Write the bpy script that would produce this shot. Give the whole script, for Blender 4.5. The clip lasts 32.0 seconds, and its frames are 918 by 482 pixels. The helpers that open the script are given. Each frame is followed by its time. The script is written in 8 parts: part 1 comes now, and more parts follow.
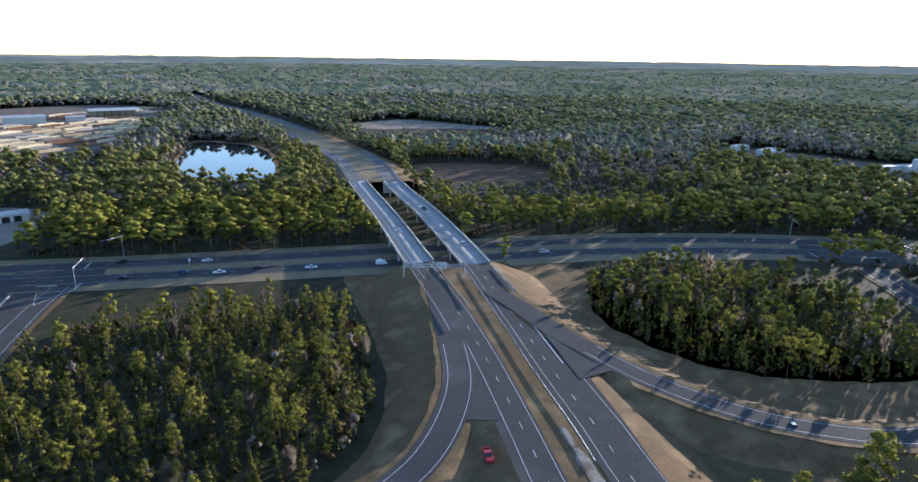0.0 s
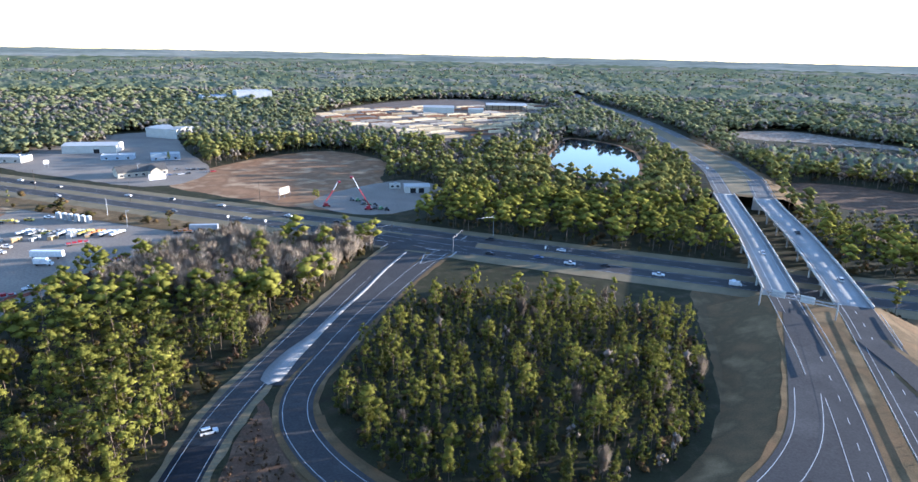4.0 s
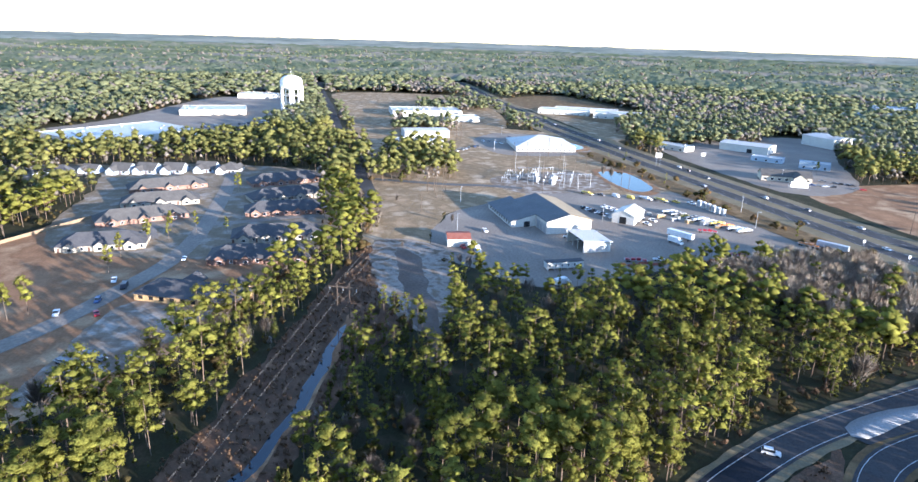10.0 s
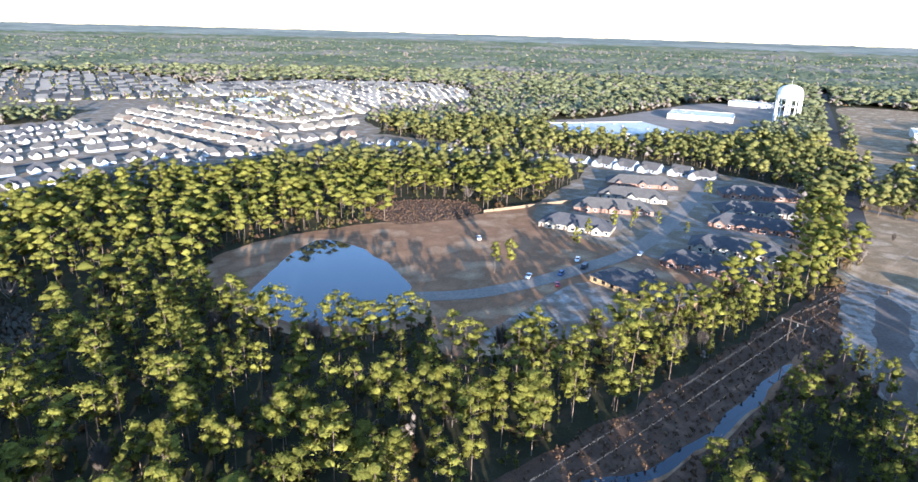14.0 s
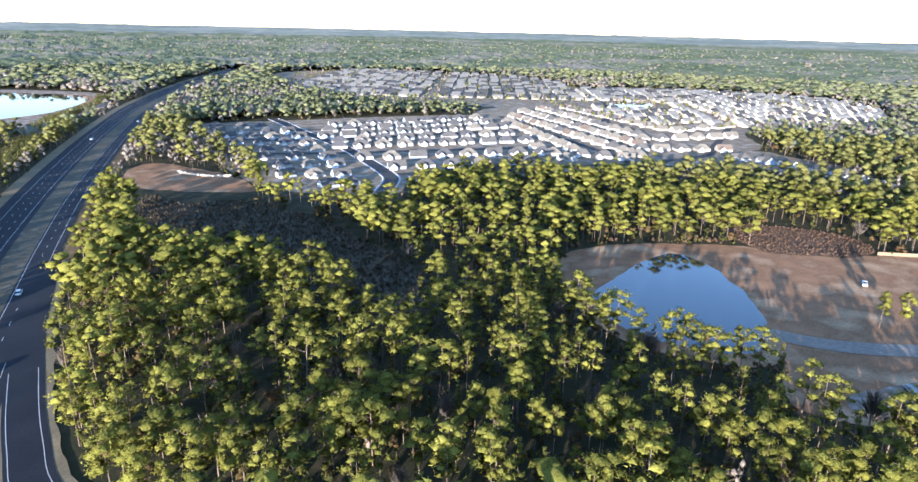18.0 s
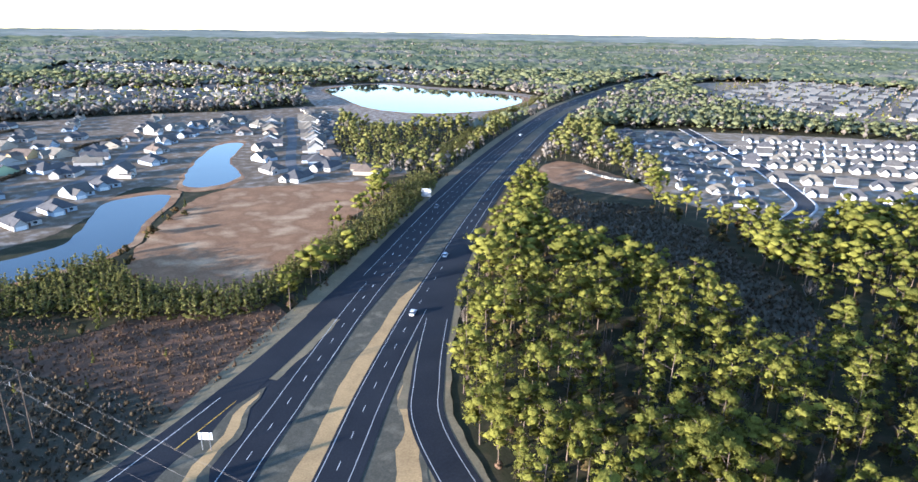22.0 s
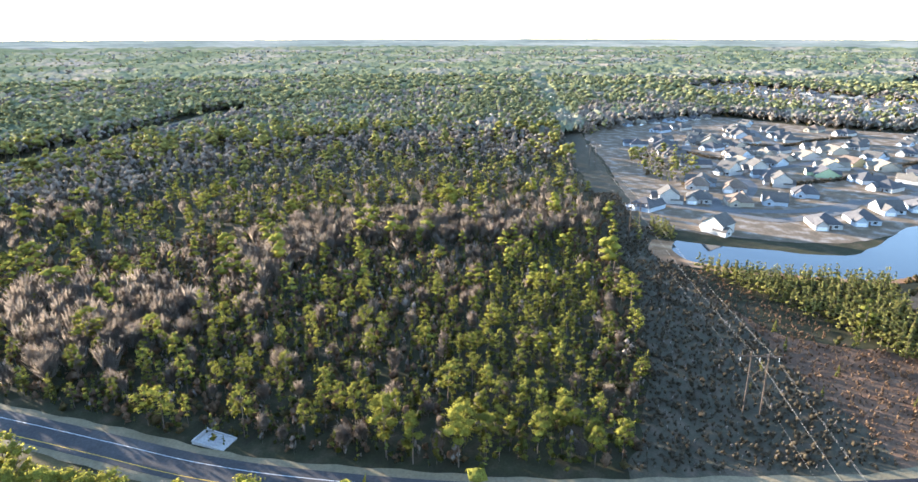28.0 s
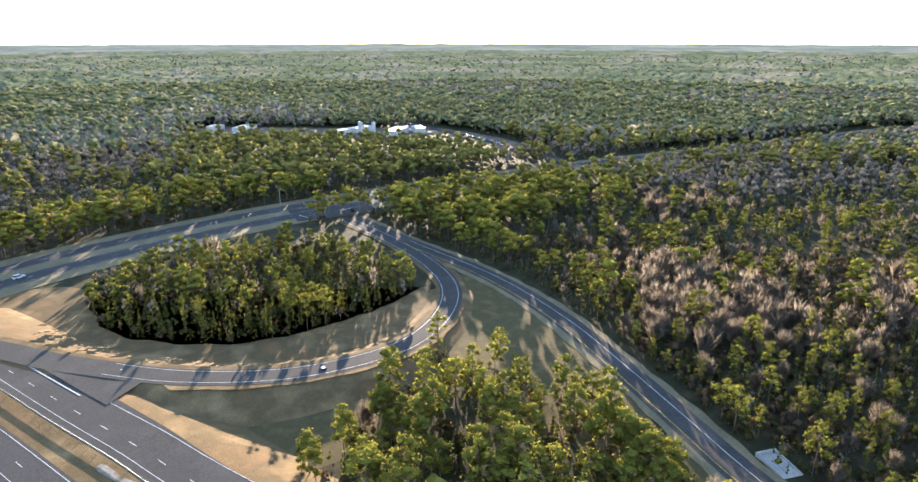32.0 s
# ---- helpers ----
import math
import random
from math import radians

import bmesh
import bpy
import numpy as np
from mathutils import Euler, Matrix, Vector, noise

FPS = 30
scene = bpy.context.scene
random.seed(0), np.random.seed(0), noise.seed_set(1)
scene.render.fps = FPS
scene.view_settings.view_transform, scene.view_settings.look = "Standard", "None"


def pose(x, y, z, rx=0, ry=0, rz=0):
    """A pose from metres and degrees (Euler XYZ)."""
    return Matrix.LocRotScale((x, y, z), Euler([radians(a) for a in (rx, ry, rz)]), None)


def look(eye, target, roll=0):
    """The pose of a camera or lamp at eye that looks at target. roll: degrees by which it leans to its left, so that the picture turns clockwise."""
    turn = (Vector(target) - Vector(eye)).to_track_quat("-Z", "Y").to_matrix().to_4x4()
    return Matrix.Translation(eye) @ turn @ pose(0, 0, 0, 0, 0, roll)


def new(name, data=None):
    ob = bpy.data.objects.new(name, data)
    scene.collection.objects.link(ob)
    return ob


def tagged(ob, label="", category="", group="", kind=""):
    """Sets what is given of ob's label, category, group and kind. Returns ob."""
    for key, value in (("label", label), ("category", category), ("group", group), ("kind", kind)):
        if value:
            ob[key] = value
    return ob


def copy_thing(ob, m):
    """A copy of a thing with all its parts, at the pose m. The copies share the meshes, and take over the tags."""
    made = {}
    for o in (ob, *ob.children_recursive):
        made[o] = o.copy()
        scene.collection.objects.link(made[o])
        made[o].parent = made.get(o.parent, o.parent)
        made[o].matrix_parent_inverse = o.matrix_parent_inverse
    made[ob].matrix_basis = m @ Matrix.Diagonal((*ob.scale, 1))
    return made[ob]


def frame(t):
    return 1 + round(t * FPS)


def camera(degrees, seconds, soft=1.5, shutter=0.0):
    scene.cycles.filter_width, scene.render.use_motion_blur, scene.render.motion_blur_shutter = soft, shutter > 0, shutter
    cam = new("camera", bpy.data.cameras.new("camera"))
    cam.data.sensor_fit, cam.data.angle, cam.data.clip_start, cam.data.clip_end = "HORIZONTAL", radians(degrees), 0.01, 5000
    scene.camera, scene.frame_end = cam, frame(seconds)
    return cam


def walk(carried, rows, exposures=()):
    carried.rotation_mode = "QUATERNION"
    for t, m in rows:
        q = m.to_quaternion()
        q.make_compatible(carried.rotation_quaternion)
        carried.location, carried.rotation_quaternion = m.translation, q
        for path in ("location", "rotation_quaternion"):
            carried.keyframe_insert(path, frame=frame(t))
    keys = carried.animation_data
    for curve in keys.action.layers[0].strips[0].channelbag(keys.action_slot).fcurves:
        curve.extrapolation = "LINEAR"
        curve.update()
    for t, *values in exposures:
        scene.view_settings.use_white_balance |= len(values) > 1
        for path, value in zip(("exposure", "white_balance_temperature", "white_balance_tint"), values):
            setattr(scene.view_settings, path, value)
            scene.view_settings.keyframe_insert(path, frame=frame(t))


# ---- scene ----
# A drone hangs 100 m over a highway interchange and turns round once, to its left.
cam = camera(71.24, 32.0)
PATH = (  # seconds, yaw, pitch, roll
    (0.0, 0.00, -16.37, -0.73), (0.5, 3.90, -16.35, -0.70), (1.0, 7.82, -16.39, -0.68),
    (1.5, 11.71, -16.40, -0.92), (2.0, 15.61, -16.43, -1.05), (2.5, 19.59, -16.49, -1.08),
    (3.0, 23.67, -16.56, -1.12), (3.5, 27.81, -16.62, -1.17), (5.5, 45.20, -16.91, -1.25),
    (6.0, 49.37, -17.00, -1.27), (6.5, 53.34, -17.07, -1.28), (7.0, 57.31, -17.12, -1.38),
    (7.5, 61.53, -17.20, -1.44), (8.0, 66.09, -17.30, -1.50), (8.5, 70.97, -17.42, -1.55),
    (9.0, 75.99, -17.52, -1.56), (9.5, 81.07, -17.62, -1.57), (10.0, 86.19, -17.73, -1.67),
    (10.5, 91.26, -17.81, -1.62), (11.0, 96.23, -17.92, -1.68), (11.5, 101.41, -18.00, -1.63),
    (12.0, 106.67, -18.11, -1.67), (12.5, 111.99, -18.20, -1.69), (13.0, 117.42, -18.30, -1.76),
    (13.5, 122.72, -18.39, -1.61), (14.0, 127.34, -18.44, -1.58), (14.5, 131.46, -18.49, -1.62),
    (16.5, 147.53, -18.59, -1.53), (17.0, 151.53, -18.61, -1.43), (17.5, 155.61, -18.62, -1.44),
    (18.0, 159.67, -18.63, -1.29), (18.5, 163.70, -18.60, -1.22), (19.0, 167.55, -18.61, -1.17),
    (19.5, 171.58, -18.59, -1.11), (20.0, 175.83, -18.57, -1.05), (20.5, 180.38, -18.54, -1.01),
    (21.0, 185.17, -18.54, -0.94), (21.5, 190.08, -18.52, -0.88), (22.0, 194.97, -18.50, -0.76),
    (22.5, 199.93, -18.50, -0.77), (23.0, 204.66, -18.44, -0.67), (23.5, 209.59, -18.39, -0.46),
    (24.0, 214.73, -18.40, -0.42), (24.5, 220.00, -18.33, -0.43), (26.5, 241.98, -18.18, 0.15),
    (27.0, 247.81, -18.13, 0.12), (27.5, 254.14, -18.06, 0.13), (28.0, 261.03, -18.00, 0.05),
    (28.5, 268.20, -17.97, -0.03), (29.0, 275.45, -17.86, -0.05), (29.5, 282.54, -17.82, -0.14),
    (30.0, 289.29, -17.85, 0.03), (30.5, 296.24, -17.85, -0.12), (31.0, 303.13, -17.78, -0.11),
    (31.5, 309.68, -17.72, -0.12), (32.0, 315.58, -17.62, 0.01),
)
EXPOSURES = ((0.0, 1.46, 5350, 20), (1.5, 1.64, 5300, 20), (3.0, 1.86, 5250, 20), (6.0, 2.05, 5250, 20), (18.0, 2.05, 5250, 20), (22.0, 2.08, 5250, 20), (24.0, 2.2, 5300, 20), (26.5, 2.55, 5600, 19), (28.0, 2.82, 5900, 18), (30.0, 2.85, 6300, 18), (32.0, 2.55, 6500, 19))
walk(cam, [(t, pose(0, 0, 100, 90 + p, r, y)) for t, y, p, r in PATH], EXPOSURES)

# ---- light: a low winter sun in the north-east, clear sky ----
SUN_AZ, SUN_EL = 318.0, 8.0
to_sun = Vector((-math.sin(radians(SUN_AZ)) * math.cos(radians(SUN_EL)),
                 math.cos(radians(SUN_AZ)) * math.cos(radians(SUN_EL)), math.sin(radians(SUN_EL))))
world = bpy.data.worlds.new("sky")
scene.world = world
world.use_nodes = True
wn = world.node_tree
sky = wn.nodes.new("ShaderNodeTexSky")
sky.sky_type, sky.sun_disc = "NISHITA", False
sky.sun_elevation, sky.sun_rotation = radians(SUN_EL), radians(360 - SUN_AZ)
sky.altitude, sky.air_density, sky.dust_density, sky.ozone_density = 100, 0.9, 0.05, 1.4
wn.nodes["Background"].inputs["Strength"].default_value = 0.15
wn.links.new(sky.outputs[0], wn.nodes["Background"].inputs["Color"])
sun = new("sun", bpy.data.lights.new("sun", "SUN"))
sun.data.energy, sun.data.angle, sun.data.color = 5.0, radians(0.5), (1.0, 0.86, 0.64)
sun.matrix_world = look(to_sun * 300, (0, 0, 0))


# ---- materials ----
def mat(name, a, b=None, scale=1.0, rough=0.85, fine=None, bump=0.0, metal=0.0, spec=0.08, c=None, per_object=0.0, contrast=0.25):
    """Two colours mixed by a coarse noise (scale: its size in metres), with a fine grain in brightness and relief."""
    m = bpy.data.materials.new(name)
    m.use_nodes = True
    nt = m.node_tree
    n, link = nt.nodes, nt.links.new
    p = n["Principled BSDF"]
    p.inputs["Roughness"].default_value, p.inputs["Metallic"].default_value = rough, metal
    p.inputs["Specular IOR Level"].default_value = spec
    geo = n.new("ShaderNodeNewGeometry")
    pos = geo.outputs["Position"]
    big = n.new("ShaderNodeTexNoise")
    big.inputs["Scale"].default_value, big.inputs["Detail"].default_value = 1.0 / scale, 6
    link(pos, big.inputs["Vector"])
    ramp = n.new("ShaderNodeValToRGB")
    ramp.color_ramp.elements[0].position, ramp.color_ramp.elements[1].position = 0.5 - contrast, 0.5 + contrast
    ramp.color_ramp.elements[0].color, ramp.color_ramp.elements[1].color = (*a, 1), (*(b or a), 1)
    if c:
        ramp.color_ramp.elements.new(0.5).color = (*c, 1)
    link(big.outputs["Fac"], ramp.inputs[0])
    small = n.new("ShaderNodeTexNoise")
    small.inputs["Scale"].default_value, small.inputs["Detail"].default_value = 1.0 / (fine or scale / 12), 4
    link(pos, small.inputs["Vector"])
    span = n.new("ShaderNodeMapRange")
    span.inputs[1].default_value, span.inputs[2].default_value = 0.25, 0.75
    span.inputs[3].default_value, span.inputs[4].default_value = 0.78, 1.2
    link(small.outputs["Fac"], span.inputs[0])
    mul = n.new("ShaderNodeVectorMath")
    mul.operation = "SCALE"
    link(ramp.outputs[0], mul.inputs[0])
    link(span.outputs[0], mul.inputs["Scale"])
    out = mul.outputs[0]
    if per_object:
        info = n.new("ShaderNodeObjectInfo")
        r2 = n.new("ShaderNodeMapRange")
        r2.inputs[3].default_value, r2.inputs[4].default_value = 1 - per_object, 1 + per_object
        link(info.outputs["Random"], r2.inputs[0])
        m2 = n.new("ShaderNodeVectorMath")
        m2.operation = "SCALE"
        link(out, m2.inputs[0])
        link(r2.outputs[0], m2.inputs["Scale"])
        out = m2.outputs[0]
    link(out, p.inputs["Base Color"])
    if bump:
        bn = n.new("ShaderNodeBump")
        bn.inputs["Strength"].default_value, bn.inputs["Distance"].default_value = 0.6, bump
        link(small.outputs["Fac"], bn.inputs["Height"])
        link(bn.outputs[0], p.inputs["Normal"])
    return m


def leaf_mat(name, a, b, through_light=0.25):
    """Foliage: colour varies from tree to tree (tint) and from tuft to tuft; some light passes through."""
    m = bpy.data.materials.new(name)
    m.use_nodes = True
    nt = m.node_tree
    n, link = nt.nodes, nt.links.new
    n.remove(n["Principled BSDF"])
    geo = n.new("ShaderNodeNewGeometry")
    att = n.new("ShaderNodeAttribute")
    att.attribute_name = "tint"
    info = n.new("ShaderNodeObjectInfo")
    add = n.new("ShaderNodeMath")
    add.operation = "ADD"
    link(att.outputs["Fac"], add.inputs[0])
    half = n.new("ShaderNodeMath")
    half.operation = "MULTIPLY_ADD"
    half.inputs[1].default_value, half.inputs[2].default_value = 0.4, -0.2
    link(geo.outputs["Random Per Island"], half.inputs[0])
    link(half.outputs[0], add.inputs[1])
    ramp = n.new("ShaderNodeValToRGB")
    ramp.color_ramp.elements[0].color, ramp.color_ramp.elements[1].color = (*a, 1), (*b, 1)
    link(add.outputs[0], ramp.inputs[0])
    dif, tra, mix = n.new("ShaderNodeBsdfDiffuse"), n.new("ShaderNodeBsdfTranslucent"), n.new("ShaderNodeMixShader")
    grain = n.new("ShaderNodeTexNoise")
    grain.inputs["Scale"].default_value, grain.inputs["Detail"].default_value = 3.4, 2
    link(geo.outputs["Position"], grain.inputs["Vector"])
    span = n.new("ShaderNodeMapRange")
    span.inputs[1].default_value, span.inputs[2].default_value = 0.32, 0.68
    span.inputs[3].default_value, span.inputs[4].default_value = 0.65, 1.3
    link(grain.outputs["Fac"], span.inputs[0])
    mul = n.new("ShaderNodeVectorMath")
    mul.operation = "SCALE"
    link(ramp.outputs[0], mul.inputs[0])
    link(span.outputs[0], mul.inputs["Scale"])
    bn = n.new("ShaderNodeBump")
    bn.inputs["Strength"].default_value, bn.inputs["Distance"].default_value = 0.9, 0.35
    link(grain.outputs["Fac"], bn.inputs["Height"])
    soft = n.new("ShaderNodeAttribute")
    soft.attribute_name = "soft"
    turn = n.new("ShaderNodeVectorTransform")
    turn.vector_type, turn.convert_from, turn.convert_to = "NORMAL", "OBJECT", "WORLD"
    link(soft.outputs["Vector"], turn.inputs[0])
    link(turn.outputs[0], bn.inputs["Normal"])
    link(bn.outputs[0], dif.inputs["Normal"])
    link(mul.outputs[0], dif.inputs["Color"])
    link(turn.outputs[0], tra.inputs["Normal"])
    link(mul.outputs[0], tra.inputs["Color"])
    mix.inputs[0].default_value = through_light
    link(dif.outputs[0], mix.inputs[1])
    link(tra.outputs[0], mix.inputs[2])
    link(mix.outputs[0], n["Material Output"].inputs["Surface"])
    return m


def water_mat(name, colour, rough=0.04):
    m = mat(name, colour, colour, 20, rough, 3.0, 0.0, 0.0, 0.5)
    nt = m.node_tree
    wave = nt.nodes.new("ShaderNodeTexNoise")
    wave.inputs["Scale"].default_value, wave.inputs["Detail"].default_value = 1.2, 3
    geo = nt.nodes.new("ShaderNodeNewGeometry")
    nt.links.new(geo.outputs["Position"], wave.inputs["Vector"])
    bn = nt.nodes.new("ShaderNodeBump")
    bn.inputs["Strength"].default_value, bn.inputs["Distance"].default_value = 0.12, 0.03
    nt.links.new(wave.outputs["Fac"], bn.inputs["Height"])
    nt.links.new(bn.outputs[0], nt.nodes["Principled BSDF"].inputs["Normal"])
    return m


M_FLOOR = mat("forest_floor", (0.035, 0.029, 0.018), (0.085, 0.062, 0.038), 7, 0.95, 0.7, 0.15, c=(0.04, 0.04, 0.02))
M_GRASS = mat("dry_winter_grass", (0.20, 0.12, 0.058), (0.265, 0.175, 0.088), 11, 0.95, 0.4, 0.14, c=(0.13, 0.09, 0.045), contrast=0.2)
M_VERGE = mat("tan_verge_grass", (0.27, 0.20, 0.115), (0.17, 0.135, 0.08), 9, 0.95, 0.6, 0.08, c=(0.20, 0.165, 0.10))
M_DIRT = mat("bare_reddish_soil", (0.335, 0.19, 0.10), (0.44, 0.295, 0.17), 18, 0.95, 0.9, 0.1, c=(0.23, 0.128, 0.067), contrast=0.18)
M_TANSOIL = mat("tan_sandy_soil", (0.40, 0.28, 0.165), (0.50, 0.38, 0.25), 14, 0.95, 0.9, 0.08, c=(0.235, 0.165, 0.09), contrast=0.2)
M_SAND = mat("pale_sandy_soil", (0.40, 0.355, 0.30), (0.17, 0.12, 0.08), 6, 0.95, 0.6, 0.08, c=(0.24, 0.19, 0.14), contrast=0.16)
M_MUD = mat("trodden_brown_yard", (0.12, 0.095, 0.075), (0.20, 0.165, 0.135), 16, 0.95, 1.2, 0.05, c=(0.15, 0.115, 0.09))
# Dry grass with sunlight put into its brighter tan.
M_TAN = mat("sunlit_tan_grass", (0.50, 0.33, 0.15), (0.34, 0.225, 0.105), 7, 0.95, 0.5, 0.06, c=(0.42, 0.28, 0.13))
M_HEATH = mat("rusty_broom_sedge", (0.165, 0.09, 0.054), (0.235, 0.14, 0.085), 6, 0.95, 0.6, 0.3, c=(0.11, 0.07, 0.044))
M_YARD = mat("lawns_and_drives", (0.185, 0.14, 0.088), (0.33, 0.285, 0.23), 9, 0.95, 1.5, 0.05, c=(0.22, 0.172, 0.115), contrast=0.18)
# Brush floor, darkened further by tree shade put into its colour.
M_THICKET = mat("dark_shaded_brush_floor", (0.085, 0.064, 0.044), (0.14, 0.102, 0.07), 6, 0.95, 0.6, 0.3, c=(0.075, 0.068, 0.044))
M_TRACKS = mat("worn_sandy_tracks", (0.20, 0.152, 0.105), (0.145, 0.11, 0.075), 7, 0.95, 0.7, 0.06, c=(0.33, 0.285, 0.235), contrast=0.13)
M_LAWN = mat("winter_lawns_and_drives", (0.135, 0.105, 0.07), (0.27, 0.23, 0.185), 8, 0.95, 1.2, 0.05, c=(0.165, 0.122, 0.08), contrast=0.14)
M_MEDIAN = mat("grey_green_drain_grass", (0.115, 0.105, 0.078), (0.19, 0.165, 0.115), 5, 0.95, 0.5, 0.05, c=(0.09, 0.083, 0.06))
M_ROUGH = mat("dull_rough_grass", (0.13, 0.092, 0.045), (0.18, 0.128, 0.063), 6, 0.95, 0.5, 0.12, c=(0.095, 0.078, 0.036))
M_ASPHALT = mat("new_dark_asphalt", (0.017, 0.019, 0.024), (0.027, 0.029, 0.034), 14, 0.8, 0.5, 0.01, spec=0.12)
M_OLDASPH = mat("worn_grey_asphalt", (0.074, 0.071, 0.068), (0.098, 0.094, 0.089), 18, 0.95, 0.6, 0.01, c=(0.066, 0.063, 0.061), spec=0.06)
M_PALEASPH = mat("bleached_grey_asphalt", (0.15, 0.145, 0.135), (0.19, 0.182, 0.168), 18, 0.9, 0.6, 0.01, c=(0.135, 0.13, 0.122), spec=0.08)
M_STREET = mat("dark_street_asphalt", (0.05, 0.05, 0.052), (0.07, 0.069, 0.07), 14, 0.9, 0.5, 0.01, c=(0.058, 0.058, 0.059), spec=0.08)
M_CONC = mat("pale_concrete", (0.40, 0.38, 0.35), (0.52, 0.50, 0.46), 8, 0.85, 0.4, 0.01)
M_DECK = mat("bridge_deck_concrete", (0.27, 0.262, 0.245), (0.36, 0.35, 0.33), 12, 0.85, 0.5, 0.01)
M_LOT = mat("gravel_and_asphalt_lot", (0.215, 0.18, 0.145), (0.31, 0.265, 0.21), 25, 0.9, 1.2, 0.03, c=(0.245, 0.208, 0.167))
M_WHITE = mat("white_road_paint", (0.6, 0.6, 0.58), (0.48, 0.48, 0.46), 3, 0.7)
M_YELLOW = mat("yellow_road_paint", (0.65, 0.42, 0.06), (0.55, 0.36, 0.06), 3, 0.7)
M_WATER = water_mat("pond_water", (0.012, 0.022, 0.03))
M_PINE = leaf_mat("pine_needles", (0.144, 0.148, 0.032), (0.338, 0.322, 0.063), 0.38)
M_DARKPINE = leaf_mat("young_pine_needles", (0.09, 0.105, 0.03), (0.24, 0.23, 0.052), 0.36)
# Distance haze is painted into the far needles' colour; olive ones step towards it.
M_FARPINE = leaf_mat("haze_greyed_needles", (0.16, 0.175, 0.085), (0.30, 0.308, 0.15), 0.38)
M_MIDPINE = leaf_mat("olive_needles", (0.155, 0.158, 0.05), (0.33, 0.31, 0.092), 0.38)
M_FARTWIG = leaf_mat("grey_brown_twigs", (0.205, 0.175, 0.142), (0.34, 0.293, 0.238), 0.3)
M_TWIG = leaf_mat("bare_twigs", (0.20, 0.165, 0.132), (0.35, 0.292, 0.235), 0.25)
M_SHRUB = leaf_mat("undergrowth_leaves", (0.045, 0.055, 0.018), (0.17, 0.105, 0.05), 0.25)
M_PALETWIG = leaf_mat("pale_bare_twigs", (0.46, 0.385, 0.30), (0.70, 0.59, 0.47), 0.45)
# For dark hedges, and for brush with tree shade painted in.
M_DARKBRUSH = leaf_mat("dark_and_shaded_brush", (0.075, 0.062, 0.04), (0.15, 0.118, 0.076), 0.35)
M_BRUSH = leaf_mat("rusty_brush", (0.13, 0.085, 0.05), (0.26, 0.165, 0.10), 0.35)
M_BARK = mat("pine_bark", (0.13, 0.095, 0.067), (0.20, 0.15, 0.11), 2, 0.9, 0.3)


# ---- helpers for lines, strips and patches ----
rng = np.random.default_rng(7)


def part(name, bm, material, parent=None, label=""):
    me = bpy.data.meshes.new(name)
    bm.to_mesh(me)
    bm.free()
    for mm in (material if isinstance(material, (list, tuple)) else [material]):
        me.materials.append(mm)
    ob = new(name, me)
    if parent:
        ob.parent = parent
    return tagged(ob, label) if label else ob


def mesh_of(name, verts, tris, material, slots=None, tint=None, soft=None):
    """A mesh from arrays of corners and triangles (or quads)."""
    verts, tris = np.asarray(verts, np.float32), np.asarray(tris, np.int32)
    me = bpy.data.meshes.new(name)
    k = tris.shape[1]
    me.vertices.add(len(verts))
    me.vertices.foreach_set("co", verts.ravel())
    me.loops.add(tris.size)
    me.loops.foreach_set("vertex_index", tris.ravel())
    me.polygons.add(len(tris))
    me.polygons.foreach_set("loop_start", np.arange(0, tris.size, k, dtype=np.int32))
    for mm in (material if isinstance(material, (list, tuple)) else [material]):
        me.materials.append(mm)
    if slots is not None:
        me.polygons.foreach_set("material_index", np.asarray(slots, np.int32))
    if tint is not None:
        me.attributes.new("tint", "FLOAT", "POINT").data.foreach_set("value", np.asarray(tint, np.float32))
    if soft is not None:
        me.attributes.new("soft", "FLOAT_VECTOR", "POINT").data.foreach_set("vector", np.asarray(soft, np.float32).ravel())
    me.update(calc_edges=True)
    return me


def spline(pts, step=6.0, closed=False):
    """Points along a smooth line through pts (2 or more values each), about step apart."""
    p = np.asarray(pts, float)
    n = len(p)
    get = (lambda i: p[i % n]) if closed else (lambda i: p[min(max(i, 0), n - 1)])
    out = []
    for i in range(n if closed else n - 1):
        a, b, c, d = get(i - 1), get(i), get(i + 1), get(i + 2)
        m = max(2, int(np.hypot(*(c - b)[:2]) / step))
        for k in range(m):
            t = k / m
            out.append(0.5 * (2 * b + (c - a) * t + (2 * a - 5 * b + 4 * c - d) * t ** 2 + (3 * b - a - 3 * c + d) * t ** 3))
    if not closed:
        out.append(p[-1])
    return np.array(out)


def sides(line):
    """Unit normals to the left of a line."""
    d = np.gradient(line[:, :2], axis=0)
    d /= np.linalg.norm(d, axis=1)[:, None]
    return np.c_[-d[:, 1], d[:, 0]]


